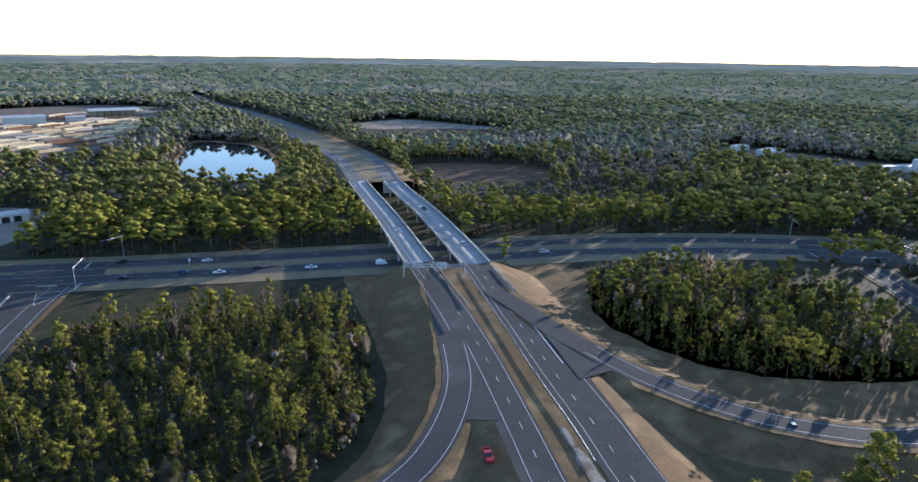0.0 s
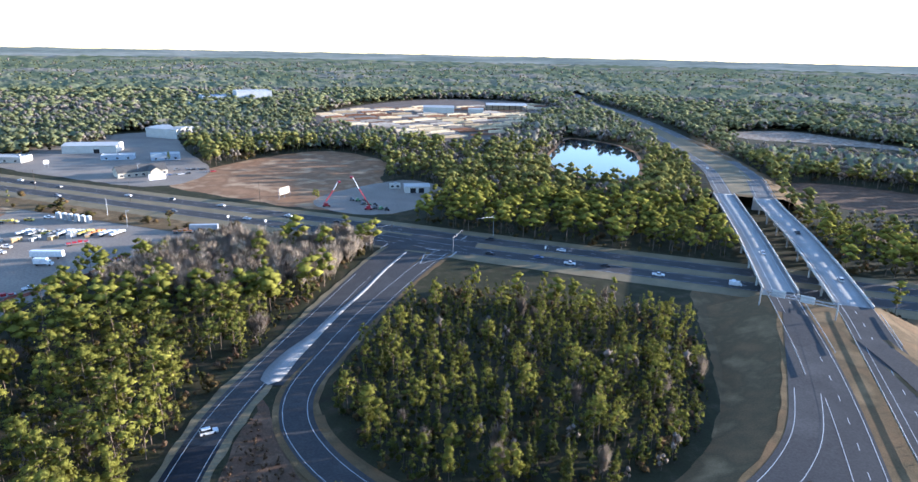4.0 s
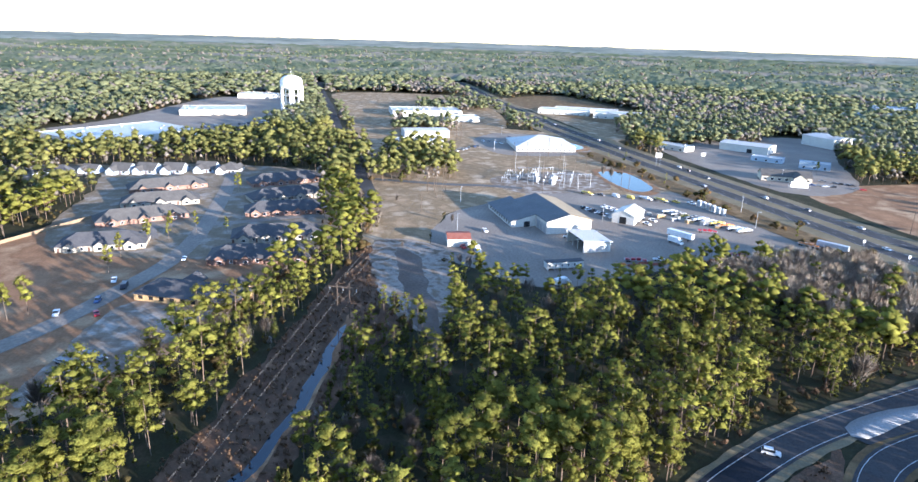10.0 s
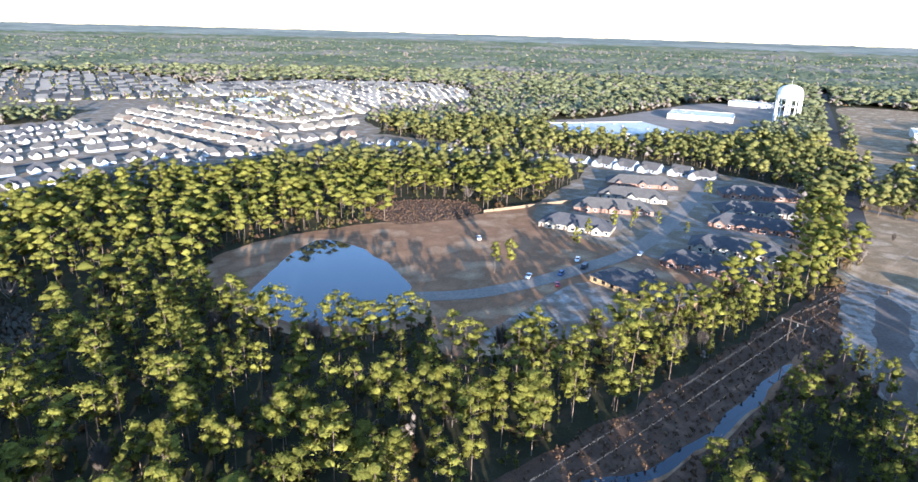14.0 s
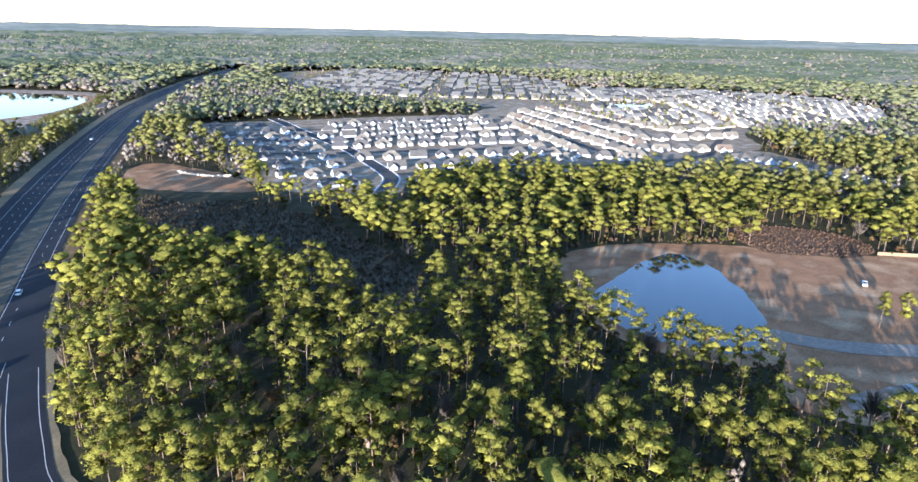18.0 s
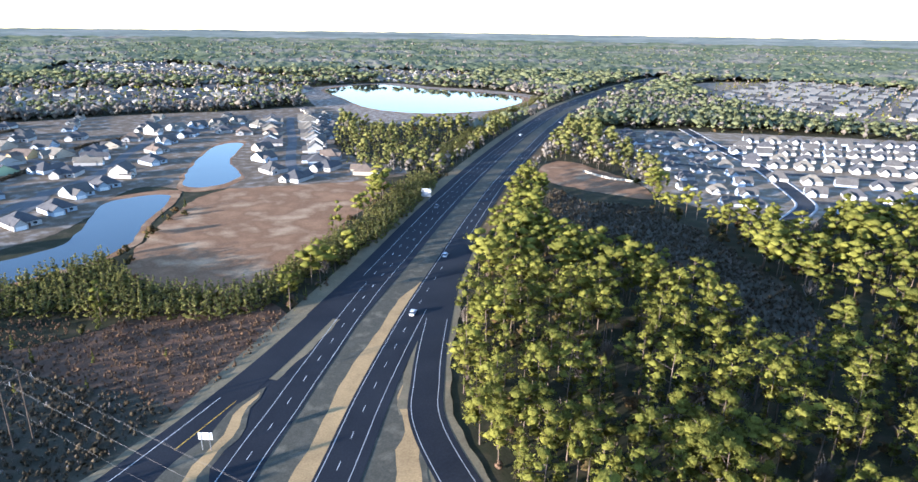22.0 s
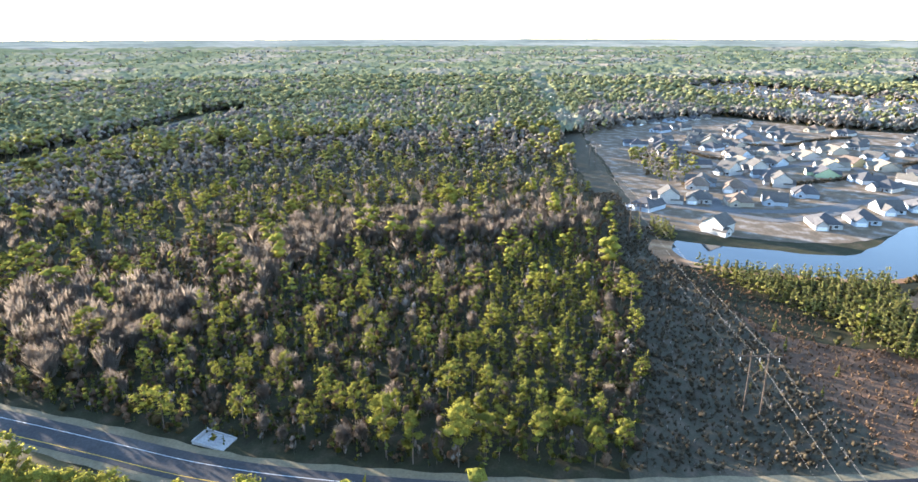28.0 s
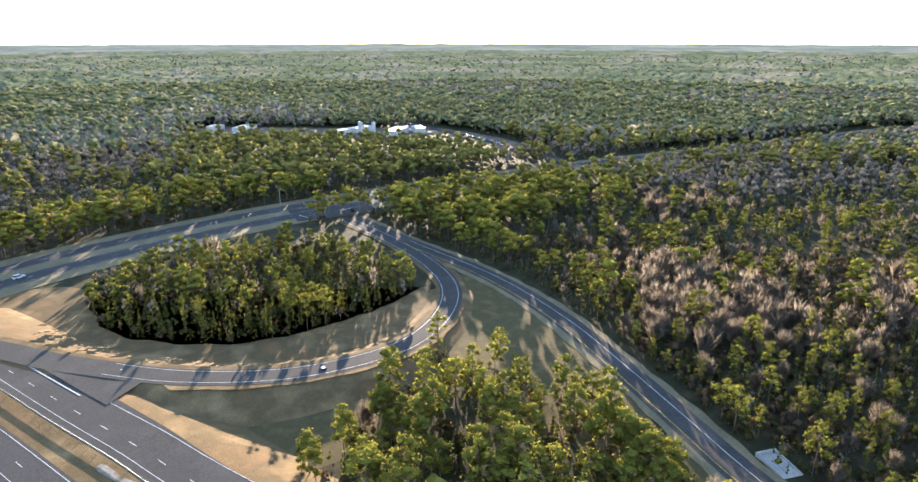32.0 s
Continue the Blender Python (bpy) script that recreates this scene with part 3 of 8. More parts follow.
# ---- open ground ----
OPEN = (
    ("bare_field", [(-438, -28), (-520, -32), (-600, -40), (-650, 40), (-700, 200), (-560, 208), (-480, 214), (-425, 195), (-420, 60)], .01, M_TANSOIL, "tan open ground of a commercial strip"),
    ("grass_field", [(-10, 240), (-14, 290), (-50, 285), (-42, 250), (-27, 205), (-20, 172), (-24, 142), (-36, 110), (-12, 128)], .015, M_GRASS, "mown grass between the slip road and the trees"),
    ("grass_field", [(24, 240), (55, 205), (85, 172), (120, 163), (150, 172), (166, 190), (140, 185), (100, 188), (72, 208), (55, 240), (62, 290), (30, 300)], .015, M_GRASS, "tan grass inside the loop slip road"),
    ("grass_field", [(44, 176), (62, 162), (90, 148), (118, 146), (118, 120), (60, 118), (50, 140)], .015, M_ROUGH, "rough grass between slip roads"),
    ("bare_field", [(-438, 287), (-464, 391), (-449, 470), (-373, 462), (-329, 412), (-280, 330), (-282, 292), (-366, 279)], .02, M_DIRT, "cleared field of bare brown soil"),
    ("lot", [(-425, 50), (-418, 131), (-425, 190), (-375, 202), (-312, 224), (-286, 214), (-284, 161), (-271, 118), (-254, 82), (-250, 50), (-290, 14), (-330, 10), (-372, 25)], .03, M_LOT, "grey paved equipment yard"),
    ("lot", [(-300, 300), (-255, 296), (-238, 330), (-258, 392), (-300, 400), (-312, 340)], .025, M_LOT, "gravel yard beside the arterial"),
    ("bare_field", [(-455, -30), (-470, 60), (-416, 75), (-372, 25), (-330, 10), (-290, 5), (-300, -22), (-390, -30)], .018, M_TANSOIL, "tan bare ground round the substation"),
    ("substation_pad", [(-470, 60), (-492, 131), (-436, 140), (-420, 74)], .03, M_SAND, "gravel pad of the substation"),
    ("power_corridor", [(-300, -24), (-223, -40), (-147, -56), (-60, -75), (-60, -45), (-136, -28), (-185, -14), (-240, 8), (-298, 14)], .012, M_HEATH, "cleared strip under the power line"),
    ("sandy_patch", [(-312, -18), (-262, -17), (-226, -8), (-206, 6), (-235, 16), (-300, 15)], .022, M_TRACKS, "worn sandy soil with tyre tracks"),
    ("track", [(-294, -8), (-237, -2), (-200, 4), (-178, 8), (-177, 13), (-200, 11), (-237, 8), (-290, 2)], .02, M_MUD, "narrow dirt track between the trees"),
    ("building_plot", [(-178, -250), (-227, -235), (-284, -200), (-350, -178), (-318, -112), (-300, -60), (-240, -62), (-185, -80), (-152, -104), (-146, -118), (-165, -145), (-128, -195), (-140, -240)], .016, M_DIRT, "raw reddish soil of a building plot"),
    ("sandy_patch", [(-160, -108), (-200, -112), (-235, -105), (-232, -75), (-190, -84)], .02, M_SAND, "pale sandy soil of the building plot"),
    ("bare_field", [(203, -211), (235, -279), (247, -336), (217, -391), (158, -401), (140, -290), (137, -200), (164, -198)], .02, M_DIRT, "graded brown field beside the highway"),
    ("heath", [(206, -139), (180, -143), (152, -185), (114, -190), (106, -122), (158, -128)], .014, M_HEATH, "rusty broom sedge and low brush"),
    ("power_corridor", [(110, -60), (163, -85), (226, -108), (347, -144), (465, -167), (843, -257), (1490, -405), (1490, -430), (778, -262), (462, -187), (333, -160), (242, -140), (204, -137.5), (159, -130), (107, -122)], .012, M_THICKET, "cleared strip of dark brush under the power line, tree shade in its colour"),
    ("bare_field", [(60, -440), (38, -421), (12, -410), (-18, -404), (-8, -447), (16, -478), (37, -500), (53, -503), (62, -480)], .02, M_DIRT, "pale cleared ground beside the highway"),
    ("lake_shore", [(520, -980), (440, -1130), (340, -1090), (240, -1070), (135, -990), (130, -800), (190, -690), (260, -650), (340, -700), (420, -800)], .02, M_SAND, "sandy shore of the lake"),
    ("grass_field", [(4, 172), (7, 160), (13, 135), (19, 108), (20, 80), (0, 90), (-20, 104), (-9, 122), (-1, 142)], 3.2, M_GRASS, "rough grass between slip road and highway"),
    ("grass_field", [(182, 200), (190, 165), (176, 132), (160, 102), (146, 74), (132, 48), (120, 60), (120, 100), (136, 112), (130, 140), (158, 156), (172, 172)], .015, M_ROUGH, "brown brush and rough grass beside the slip road"),
    ("grass_field", [(-140, 116), (-132, 106), (-122, 88), (-100, 62), (-80, 62), (-86, 90), (-106, 97), (-124, 105)], .015, M_HEATH, "brown brush between two slip roads"),
    ("gore_grass", [(57.5, -166), (61, -140), (56, -108), (46, -60), (30, -40), (0, -60), (38, -120), (47, -137)], .33, M_MEDIAN, "tan grass wedge between highway and slip road"),
    ("gore_grass", [(94.8, -144), (91, -128), (87.6, -115), (84, -97), (78, -70), (74, -30), (100, -30), (99, -70), (98, -95), (97.4, -111), (96.4, -128)], .52, M_MEDIAN, "tan grass wedge beside the slip road"),
    ("tan_grass", [(57, -160), (55, -161), (49, -140), (38.5, -116.7), (22, -90), (8, -72), (18, -70), (33, -92), (44.5, -114), (52.5, -140)], .337, M_TAN, "dry tan grass in the wedge beside the slip road, coloured as sunlit"),
    ("tan_grass", [(94.4, -141), (92.2, -128), (89.5, -115), (87, -97), (82, -70), (86, -70), (91, -97), (93, -115), (94.4, -128)], .526, M_TAN, "dry tan grass in the wedge beside the highway, coloured as sunlit"),
    ("housing_estate", [(40, -650), (33, -690), (-62, -705), (-285, -705), (-320, -590), (-260, -480), (-133, -420), (-92, -372), (-20, -420), (15, -560)], .02, M_YARD, "dry lawns, drives and soil between houses"),
    ("housing_estate", [(-110, -1340), (-285, -1440), (-587, -1230), (-610, -990), (-790, -900), (-900, -720), (-730, -530), (-540, -545), (-450, -440), (-330, -490), (-325, -600), (-345, -760), (-160, -950)], .02, M_YARD, "dry lawns and drives of a large estate"),
    ("housing_estate", [(-190, -445), (-320, -405), (-405, -355), (-440, -250), (-470, -222), (-495, -250), (-455, -400), (-440, -440), (-330, -492), (-262, -488)], .022, M_YARD, "dry lawns and drives behind the pines"),
    ("housing_estate", [(-285, -70), (-300, -172), (-420, -205), (-490, -222), (-500, -130), (-462, -48), (-330, -36)], .019, M_YARD, "lawns and drives of brick bungalows"),
    ("housing_estate", [(300, -168), (330, -158), (460, -190), (700, -252), (765, -320), (750, -440), (632, -510), (559, -600), (457, -690), (390, -760), (330, -700), (240, -500), (150, -425), (247, -345), (300, -330), (270, -240)], .018, M_LAWN, "lawns, drives and raw soil of a new estate"),
    ("parking_lot", [(-540, 50), (-560, 165), (-680, 185), (-740, 60), (-620, -30), (-520, -25)], .02, M_TANSOIL, "tan ground round a store"),
    ("parking_lot", [(-565, 85), (-580, 160), (-660, 170), (-700, 90), (-640, 60)], .03, M_LOT, "grey car park of a store"),
    ("parking_lot", [(-425, 272), (-445, 330), (-540, 380), (-690, 450), (-700, 340), (-620, 245), (-500, 250)], .02, M_LOT, "paved commercial ground"),
    ("lumber_yard", [(-652, 657), (-752, 841), (-764, 1076), (-646, 1190), (-500, 1120), (-430, 890), (-365, 610), (-509, 640)], .02, M_MUD, "bare brown ground of a lumber yard"),
    ("roadside_ground", [(-662, 206), (-800, 188), (-960, 165), (-1100, 150), (-1110, 165), (-919, 195), (-815, 262), (-700, 236)], .02, M_TANSOIL, "tan open ground beside the arterial"),
    ("sports_field", [(-1103, 156), (-1195, 261), (-1036, 310), (-840, 350), (-790, 260), (-919, 185)], .02, M_GRASS, "tan sports field"),
    ("parking_lot", [(-600, -310), (-625, -195), (-790, -170), (-1010, -180), (-1020, -300), (-760, -335), (-650, -370)], .02, M_LOT, "car park of large stores"),
    ("roadside_ground", [(-600, -38), (-640, 40), (-760, 110), (-1000, 110), (-1150, 60), (-1150, -130), (-900, -92)], .018, M_TANSOIL, "tan roadside ground"),
    ("bare_field", [(-152, 925), (-85, 1000), (0, 945), (90, 880), (-20, 885), (-115, 872)], .02, M_SAND, "pale sand clearing among the woods"),
    ("scrub", [(-45, 575), (-12, 600), (64, 590), (82, 530), (9, 505), (-25, 520)], .02, M_HEATH, "brown scrub clearing"),
    ("plant_ground", [(390, 555), (300, 690), (320, 740), (440, 610), (505, 545), (492, 420), (455, 395), (440, 480)], .02, M_MUD, "brown ground of an industrial plant"),
    ("scrub", [(44, -408), (24, -384), (-11, -380), (-41, -340), (-57, -302), (-71, -266), (-75, -240), (-70, -214), (-52, -190), (-40, -176), (-44, -200), (-41, -226), (-34, -250), (-20, -260), (2, -276), (30, -300), (46, -345)], .02, M_THICKET, "low scrub in a clearing, coloured dark for tree shade"),
    ("housing_estate", [(-236, -398), (-345, -420), (-400, -436), (-440, -452), (-505, -515), (-545, -548), (-570, -610), (-440, -762), (-340, -770), (-282, -700), (-300, -590), (-250, -470)], .02, M_YARD, "dry lawns and drives between rows of bungalows"),
    ("scrub", [(-255, -262), (-302, -230), (-285, -200), (-240, -222)], .02, M_HEATH, "scrub with low bushes beside the plot"),
    ("ridge_ground", [(1750, -470), (1490, -405), (1490, -440), (1750, -500)], .02, M_HEATH, "far strip under the power line"),
)
for i, (nm, pts, z, mm, lab) in enumerate(OPEN):
    o = wobbly(pts, 2.5)
    patch(nm, o, z if z > 0.2 else 0.004 + 0.004 * i, mm, lab)
    # open ground is fringed by cleared land on its near side
    for f in ((1.0, 0.965, 0.93) if np.hypot(*o.mean(0)[:2]) > 430 else (1.0,)):
        paint(o * f, BRUSH if mm in (M_HEATH, M_THICKET) else CLEAR)

for f in (0.9, 0.87):  # low ground in front of the sand clearing
    paint(np.array([(-140, 900), (-80, 985), (0, 940), (80, 880), (-20, 880), (-110, 870)]) * f, CLEAR)

# rough grass with shrubs between the yard and the arterial
strip("verge", ART[(ART[:, 0] > -600) & (ART[:, 0] < -235)], 0.172, -24, -46, M_GRASS, label="rough grass beside the arterial", category="verge")
sh = ART[(ART[:, 0] > -600) & (ART[:, 0] < -235)]
paint(np.vstack([sh[:, :2] - sides(sh) * 22, (sh[:, :2] - sides(sh) * 46)[::-1]]), HEATH)
sh2 = sh - np.c_[sides(sh) * 30, np.zeros((len(sh), 0))]
paint_line(sh2, 5, CLEAR)
# suburbs half hidden among trees, far off in the south-east
SUBURB = []
for poly, n in ((((551, -999), (800, -842), (1215, -715), (1000, -560), (660, -610), (480, -760)), 260), (((520, -1150), (748, -1202), (1119, -1440), (1300, -1300), (1000, -1000), (620, -1050)), 210),
                (((300, -1200), (480, -1180), (620, -1440), (420, -1440)), 70)):
    pp = np.array(poly, float)
    o = wobbly(poly, 8)
    patch("housing_estate", o, 0.15, M_YARD, "lawns and drives among scattered trees")
    paint(o, GARDENS)
    for _ in range(4000):
        q = pp.min(0) + rng.random(2) * (pp.max(0) - pp.min(0))
        if n > 0 and zone_at(q[0], q[1]) == GARDENS and all(math.hypot(q[0] - a, q[1] - b) > 25 for a, b in SUBURB):
            SUBURB.append((q[0], q[1]))
            n -= 1
for q in SUBURB:
    paint(np.array([(q[0] - 10, q[1] - 10), (q[0] + 10, q[1] - 10), (q[0] + 10, q[1] + 10), (q[0] - 10, q[1] + 10)]), CLEAR)
# woods that stand inside the cleared ground
paint(wobbly([(-284, 16), (-225, 18), (-205, 32), (-222, 60), (-240, 84), (-258, 122), (-270, 165), (-284, 161), (-262, 98), (-249, 72), (-250, 50), (-290, 14)], 2), LOW)
paint(wobbly([(-222, -16), (-140, -24), (-122, 6), (-200, 0), (-232, -8)], 2), MIXED)
paint(wobbly([(-425, -275), (-450, -395), (-520, -520), (-620, -490), (-640, -380), (-600, -300), (-620, -200), (-600, -60), (-480, -40), (-500, -130), (-500, -225)], 4), PINES)
for pts, v in (
    ([(137, -200), (205, -200), (240, -170), (262, -150), (300, -150), (300, -300), (247, -336), (200, -260)], CLEAR),
    ([(122, -404), (112, -293), (121, -213), (125, -184), (156, -170), (184, -163), (222, -150), (300, -138), (312, -160), (285, -156), (257, -152), (232, -190), (226, -225), (205, -207), (172, -194), (139, -202), (136, -240), (133, -300), (140, -402)], SMALL),
    ([(205, -215), (222, -262), (236, -300), (244, -296), (232, -255), (214, -212)], HEATH),
    ([(168, -402), (150, -460), (140, -520), (160, -590), (262, -600), (240, -500)], DENSE),
    ([(135, -470), (128, -560), (140, -700), (130, -880), (70, -1200), (88, -1200), (150, -880), (160, -700), (150, -560), (150, -480)], SMALL),
    ([(55, -640), (43, -688), (9, -584), (-10, -517), (-27, -445), (-21, -405), (-6, -444), (14, -474), (37, -496), (52, -548)], PINES),
    ([(511, -232), (495, -269), (443, -250), (404, -223), (400, -209), (423, -207), (475, -214)], MIXED),
    ([(-285, -25), (-223, -42), (-147, -60), (-150, -78), (-215, -66), (-285, -52)], PINES),
    ([(-330, -16), (-400, -38), (-480, -46), (-480, -66), (-420, -62), (-330, -45)], PINES),
    ([(-448, -30), (-454, 26), (-500, 33), (-572, 28), (-580, -15), (-520, -28)], PINES),
    ([(-700, -22), (-700, 42), (-760, 46), (-772, -10)], PINES),
    ([(-880, 10), (-930, 110), (-990, 120), (-960, 20)], PINES),
    ([(-650, 245), (-640, 310), (-700, 400), (-860, 330), (-760, 240)], PINES),
    ([(74, 116), (92, 127), (112, 132), (134, 121), (133, 100), (133, 76), (126, 56), (114, 40), (95, 40), (80, 80)], PINES),
    ([(-600, -340), (-700, -265), (-625, -195), (-560, -245), (-540, -280)], CLEAR),
    ([(-208, 264), (-201, 240), (-188, 205), (-170, 170), (-150, 170), (-140, 200), (-150, 275)], CLEAR),
    ([(-140, 240), (-60, 262), (-60, 285), (-160, 262)], CLEAR),
    ([(180, -140), (240, -136), (320, -156), (312, -160), (300, -139), (222, -151), (184, -163)], BRUSH),
    ([(122, -52), (150, -63), (200, -81), (258, -98), (300, -100), (262, -62), (200, -32), (150, -18), (124, -30)], LOW),
    ([(625, -222), (677, -290), (723, -369), (744, -444), (828, -432), (853, -373), (848, -308)], BARE)):
    paint(wobbly(pts, 1.5), v)
for k, ln in enumerate(ramp_lines):  # nothing grows on the roads and their shoulders
    paint_line(ln[:, :2], RAMPS[k][3] / 2 + 4.5)
for ln in (EAST, WEST):
    paint_line(along(ln, -1500, 250), 11)

PONDS = (
    ("pond", [(-240, 541), (-275, 640), (-293, 719), (-236, 706), (-200, 664), (-170, 590), (-155, 523), (-190, 505)], "still pond reflecting the sky, among trees"),
    ("pond", [(-147, -209), (-166, -221), (-186, -230), (-197, -230), (-201, -213), (-194, -186), (-184, -165), (-175, -152), (-155, -141), (-130, -165), (-128, -195)], "dark blue pond beside a building plot"),
    ("pond", [(286, -154), (281, -164), (266, -194), (253, -221), (261, -246), (290, -296), (266, -321), (240, -266), (222, -231), (229, -194), (257, -149)], "curved pond behind houses"),
    ("pond", [(278, -348), (315, -411), (341, -475), (327, -493), (293, -423), (257, -381), (257, -349)], "small pond behind houses"),
    ("lake", [(484, -978), (447, -1093), (357, -1056), (250, -1030), (157, -969), (163, -833), (200, -772), (250, -744), (322, -769), (400, -860)], "pale lake beside the highway"),
    ("pond", [(-494, 148), (-492, 168), (-442, 172), (-428, 156), (-460, 146)], "small roadside pond"),
    ("canal", [(-210, -23.5), (-190, -25.5), (-164, -29), (-146, -32.5), (-128, -39.5), (-113, -51), (-115, -52.5), (-129.5, -42), (-146, -35.5), (-165, -32.5), (-190, -28.5), (-210, -25.5)], "narrow ditch of dark water"),
    ("pond", [(-482, -735), (-530, -722), (-592, -782), (-560, -808), (-505, -772)], "small pale pond among bungalows"),
    ("pond", [(-640, 130), (-655, 150), (-615, 165), (-600, 150)], "small pond beside a store"),
)
for nm, pts, lab in PONDS:
    o = wobbly(pts, 1.5, 4)
    c = o.mean(0)
    shore = c + (o - c) * (1 + 7.0 / np.linalg.norm(o - c, axis=1).mean())
    patch("shore", shore, .182, M_DIRT, "bare muddy bank of a pond")
    patch(nm, o, .19, M_WATER, lab, "pond")
    for f in (1.0, 0.97, 0.95):
        paint(shore * f if c[1] > 100 or c[1] < -700 else shore, CLEAR)


# ---- trees ----
def crown_lumps(r, h0, h1, radius, clusters, shape):
    """Centres and sizes of the tufts that make up a crown."""
    cents, rad = [], []
    for k in range(clusters):
        u = (k + r.random()) / clusters
        z = h0 + (h1 - h0) * u
        if shape == "cone":
            lim = radius * (1.02 - u) * 0.72
            cr = 0.14 * radius + 0.46 * radius * (1 - u)
        else:
            lim = radius * math.sqrt(max(0.03, 1 - (1.75 * u - 0.75) ** 2)) * 0.82
            cr = radius * (0.38 + 0.16 * r.random()) * (1.0 if clusters > 8 else 1.2)
        a = r.random() * 1.5 + k * 2.4
        d = lim * r.random() ** 0.35 * (0.35 if k == clusters - 1 else 1)
        cents.append((d * math.cos(a), d * math.sin(a), z))
        rad.append(cr)
    return np.array(cents), np.array(rad)


def tris_at(r, pos, nv, size, flat=0.38):
    """One triangle at each place, roughly facing along nv."""
    n = len(pos)
    nn = nv + r.normal(size=(n, 3)) * flat
    nn /= np.linalg.norm(nn, axis=1)[:, None]
    ref = r.normal(size=(n, 3))
    u = np.cross(nn, ref)
    u /= np.linalg.norm(u, axis=1)[:, None]
    w = np.cross(nn, u)
    s = (size * r.uniform(0.7, 1.35, n))[:, None]
    v = np.stack([pos + u * s * 1.45, pos + (-0.6 * u + 0.62 * w) * s, pos + (-0.7 * u - 0.6 * w) * s], 1)
    return v.reshape(-1, 3)


def tube(r, p0, p1, r0, r1, k=3):
    """An open tapered tube of k sides from p0 to p1: corners and triangles."""
    p0, p1 = np.array(p0, float), np.array(p1, float)
    a = np.arange(k) * 2 * math.pi / k
    d = p1 - p0
    d /= np.linalg.norm(d)
    s = np.cross(d, (0.31, 0.9, 0.2))
    s /= np.linalg.norm(s)
    q = np.cross(d, s)
    ring = np.cos(a)[:, None] * s + np.sin(a)[:, None] * q
    v = np.vstack([p0 + ring * r0, p1 + ring * r1])
    t = []
    for i in range(k):
        j = (i + 1) % k
        t += [(i, j, k + j), (i, k + j, k + i)]
    return v, np.array(t)


def _ico():
    p = (1 + 5 ** 0.5) / 2
    v = np.array([(-1, p, 0), (1, p, 0), (-1, -p, 0), (1, -p, 0), (0, -1, p), (0, 1, p), (0, -1, -p), (0, 1, -p), (p, 0, -1), (p, 0, 1), (-p, 0, -1), (-p, 0, 1)]) / math.hypot(1, p)
    f = np.array([(0, 11, 5), (0, 5, 1), (0, 1, 7), (0, 7, 10), (0, 10, 11), (1, 5, 9), (5, 11, 4), (11, 10, 2), (10, 7, 6), (7, 1, 8),
                  (3, 9, 4), (3, 4, 2), (3, 2, 6), (3, 6, 8), (3, 8, 9), (4, 9, 5), (2, 4, 11), (6, 2, 10), (8, 6, 7), (9, 8, 1)])
    return v, f


ICO = _ico()
OCTA = (np.array([(1, 0, 0), (-1, 0, 0), (0, 1, 0), (0, -1, 0), (0, 0, 1), (0, 0, -1)], float),
        np.array([(0, 2, 4), (2, 1, 4), (1, 3, 4), (3, 0, 4), (2, 0, 5), (1, 2, 5), (3, 1, 5), (0, 3, 5)]))


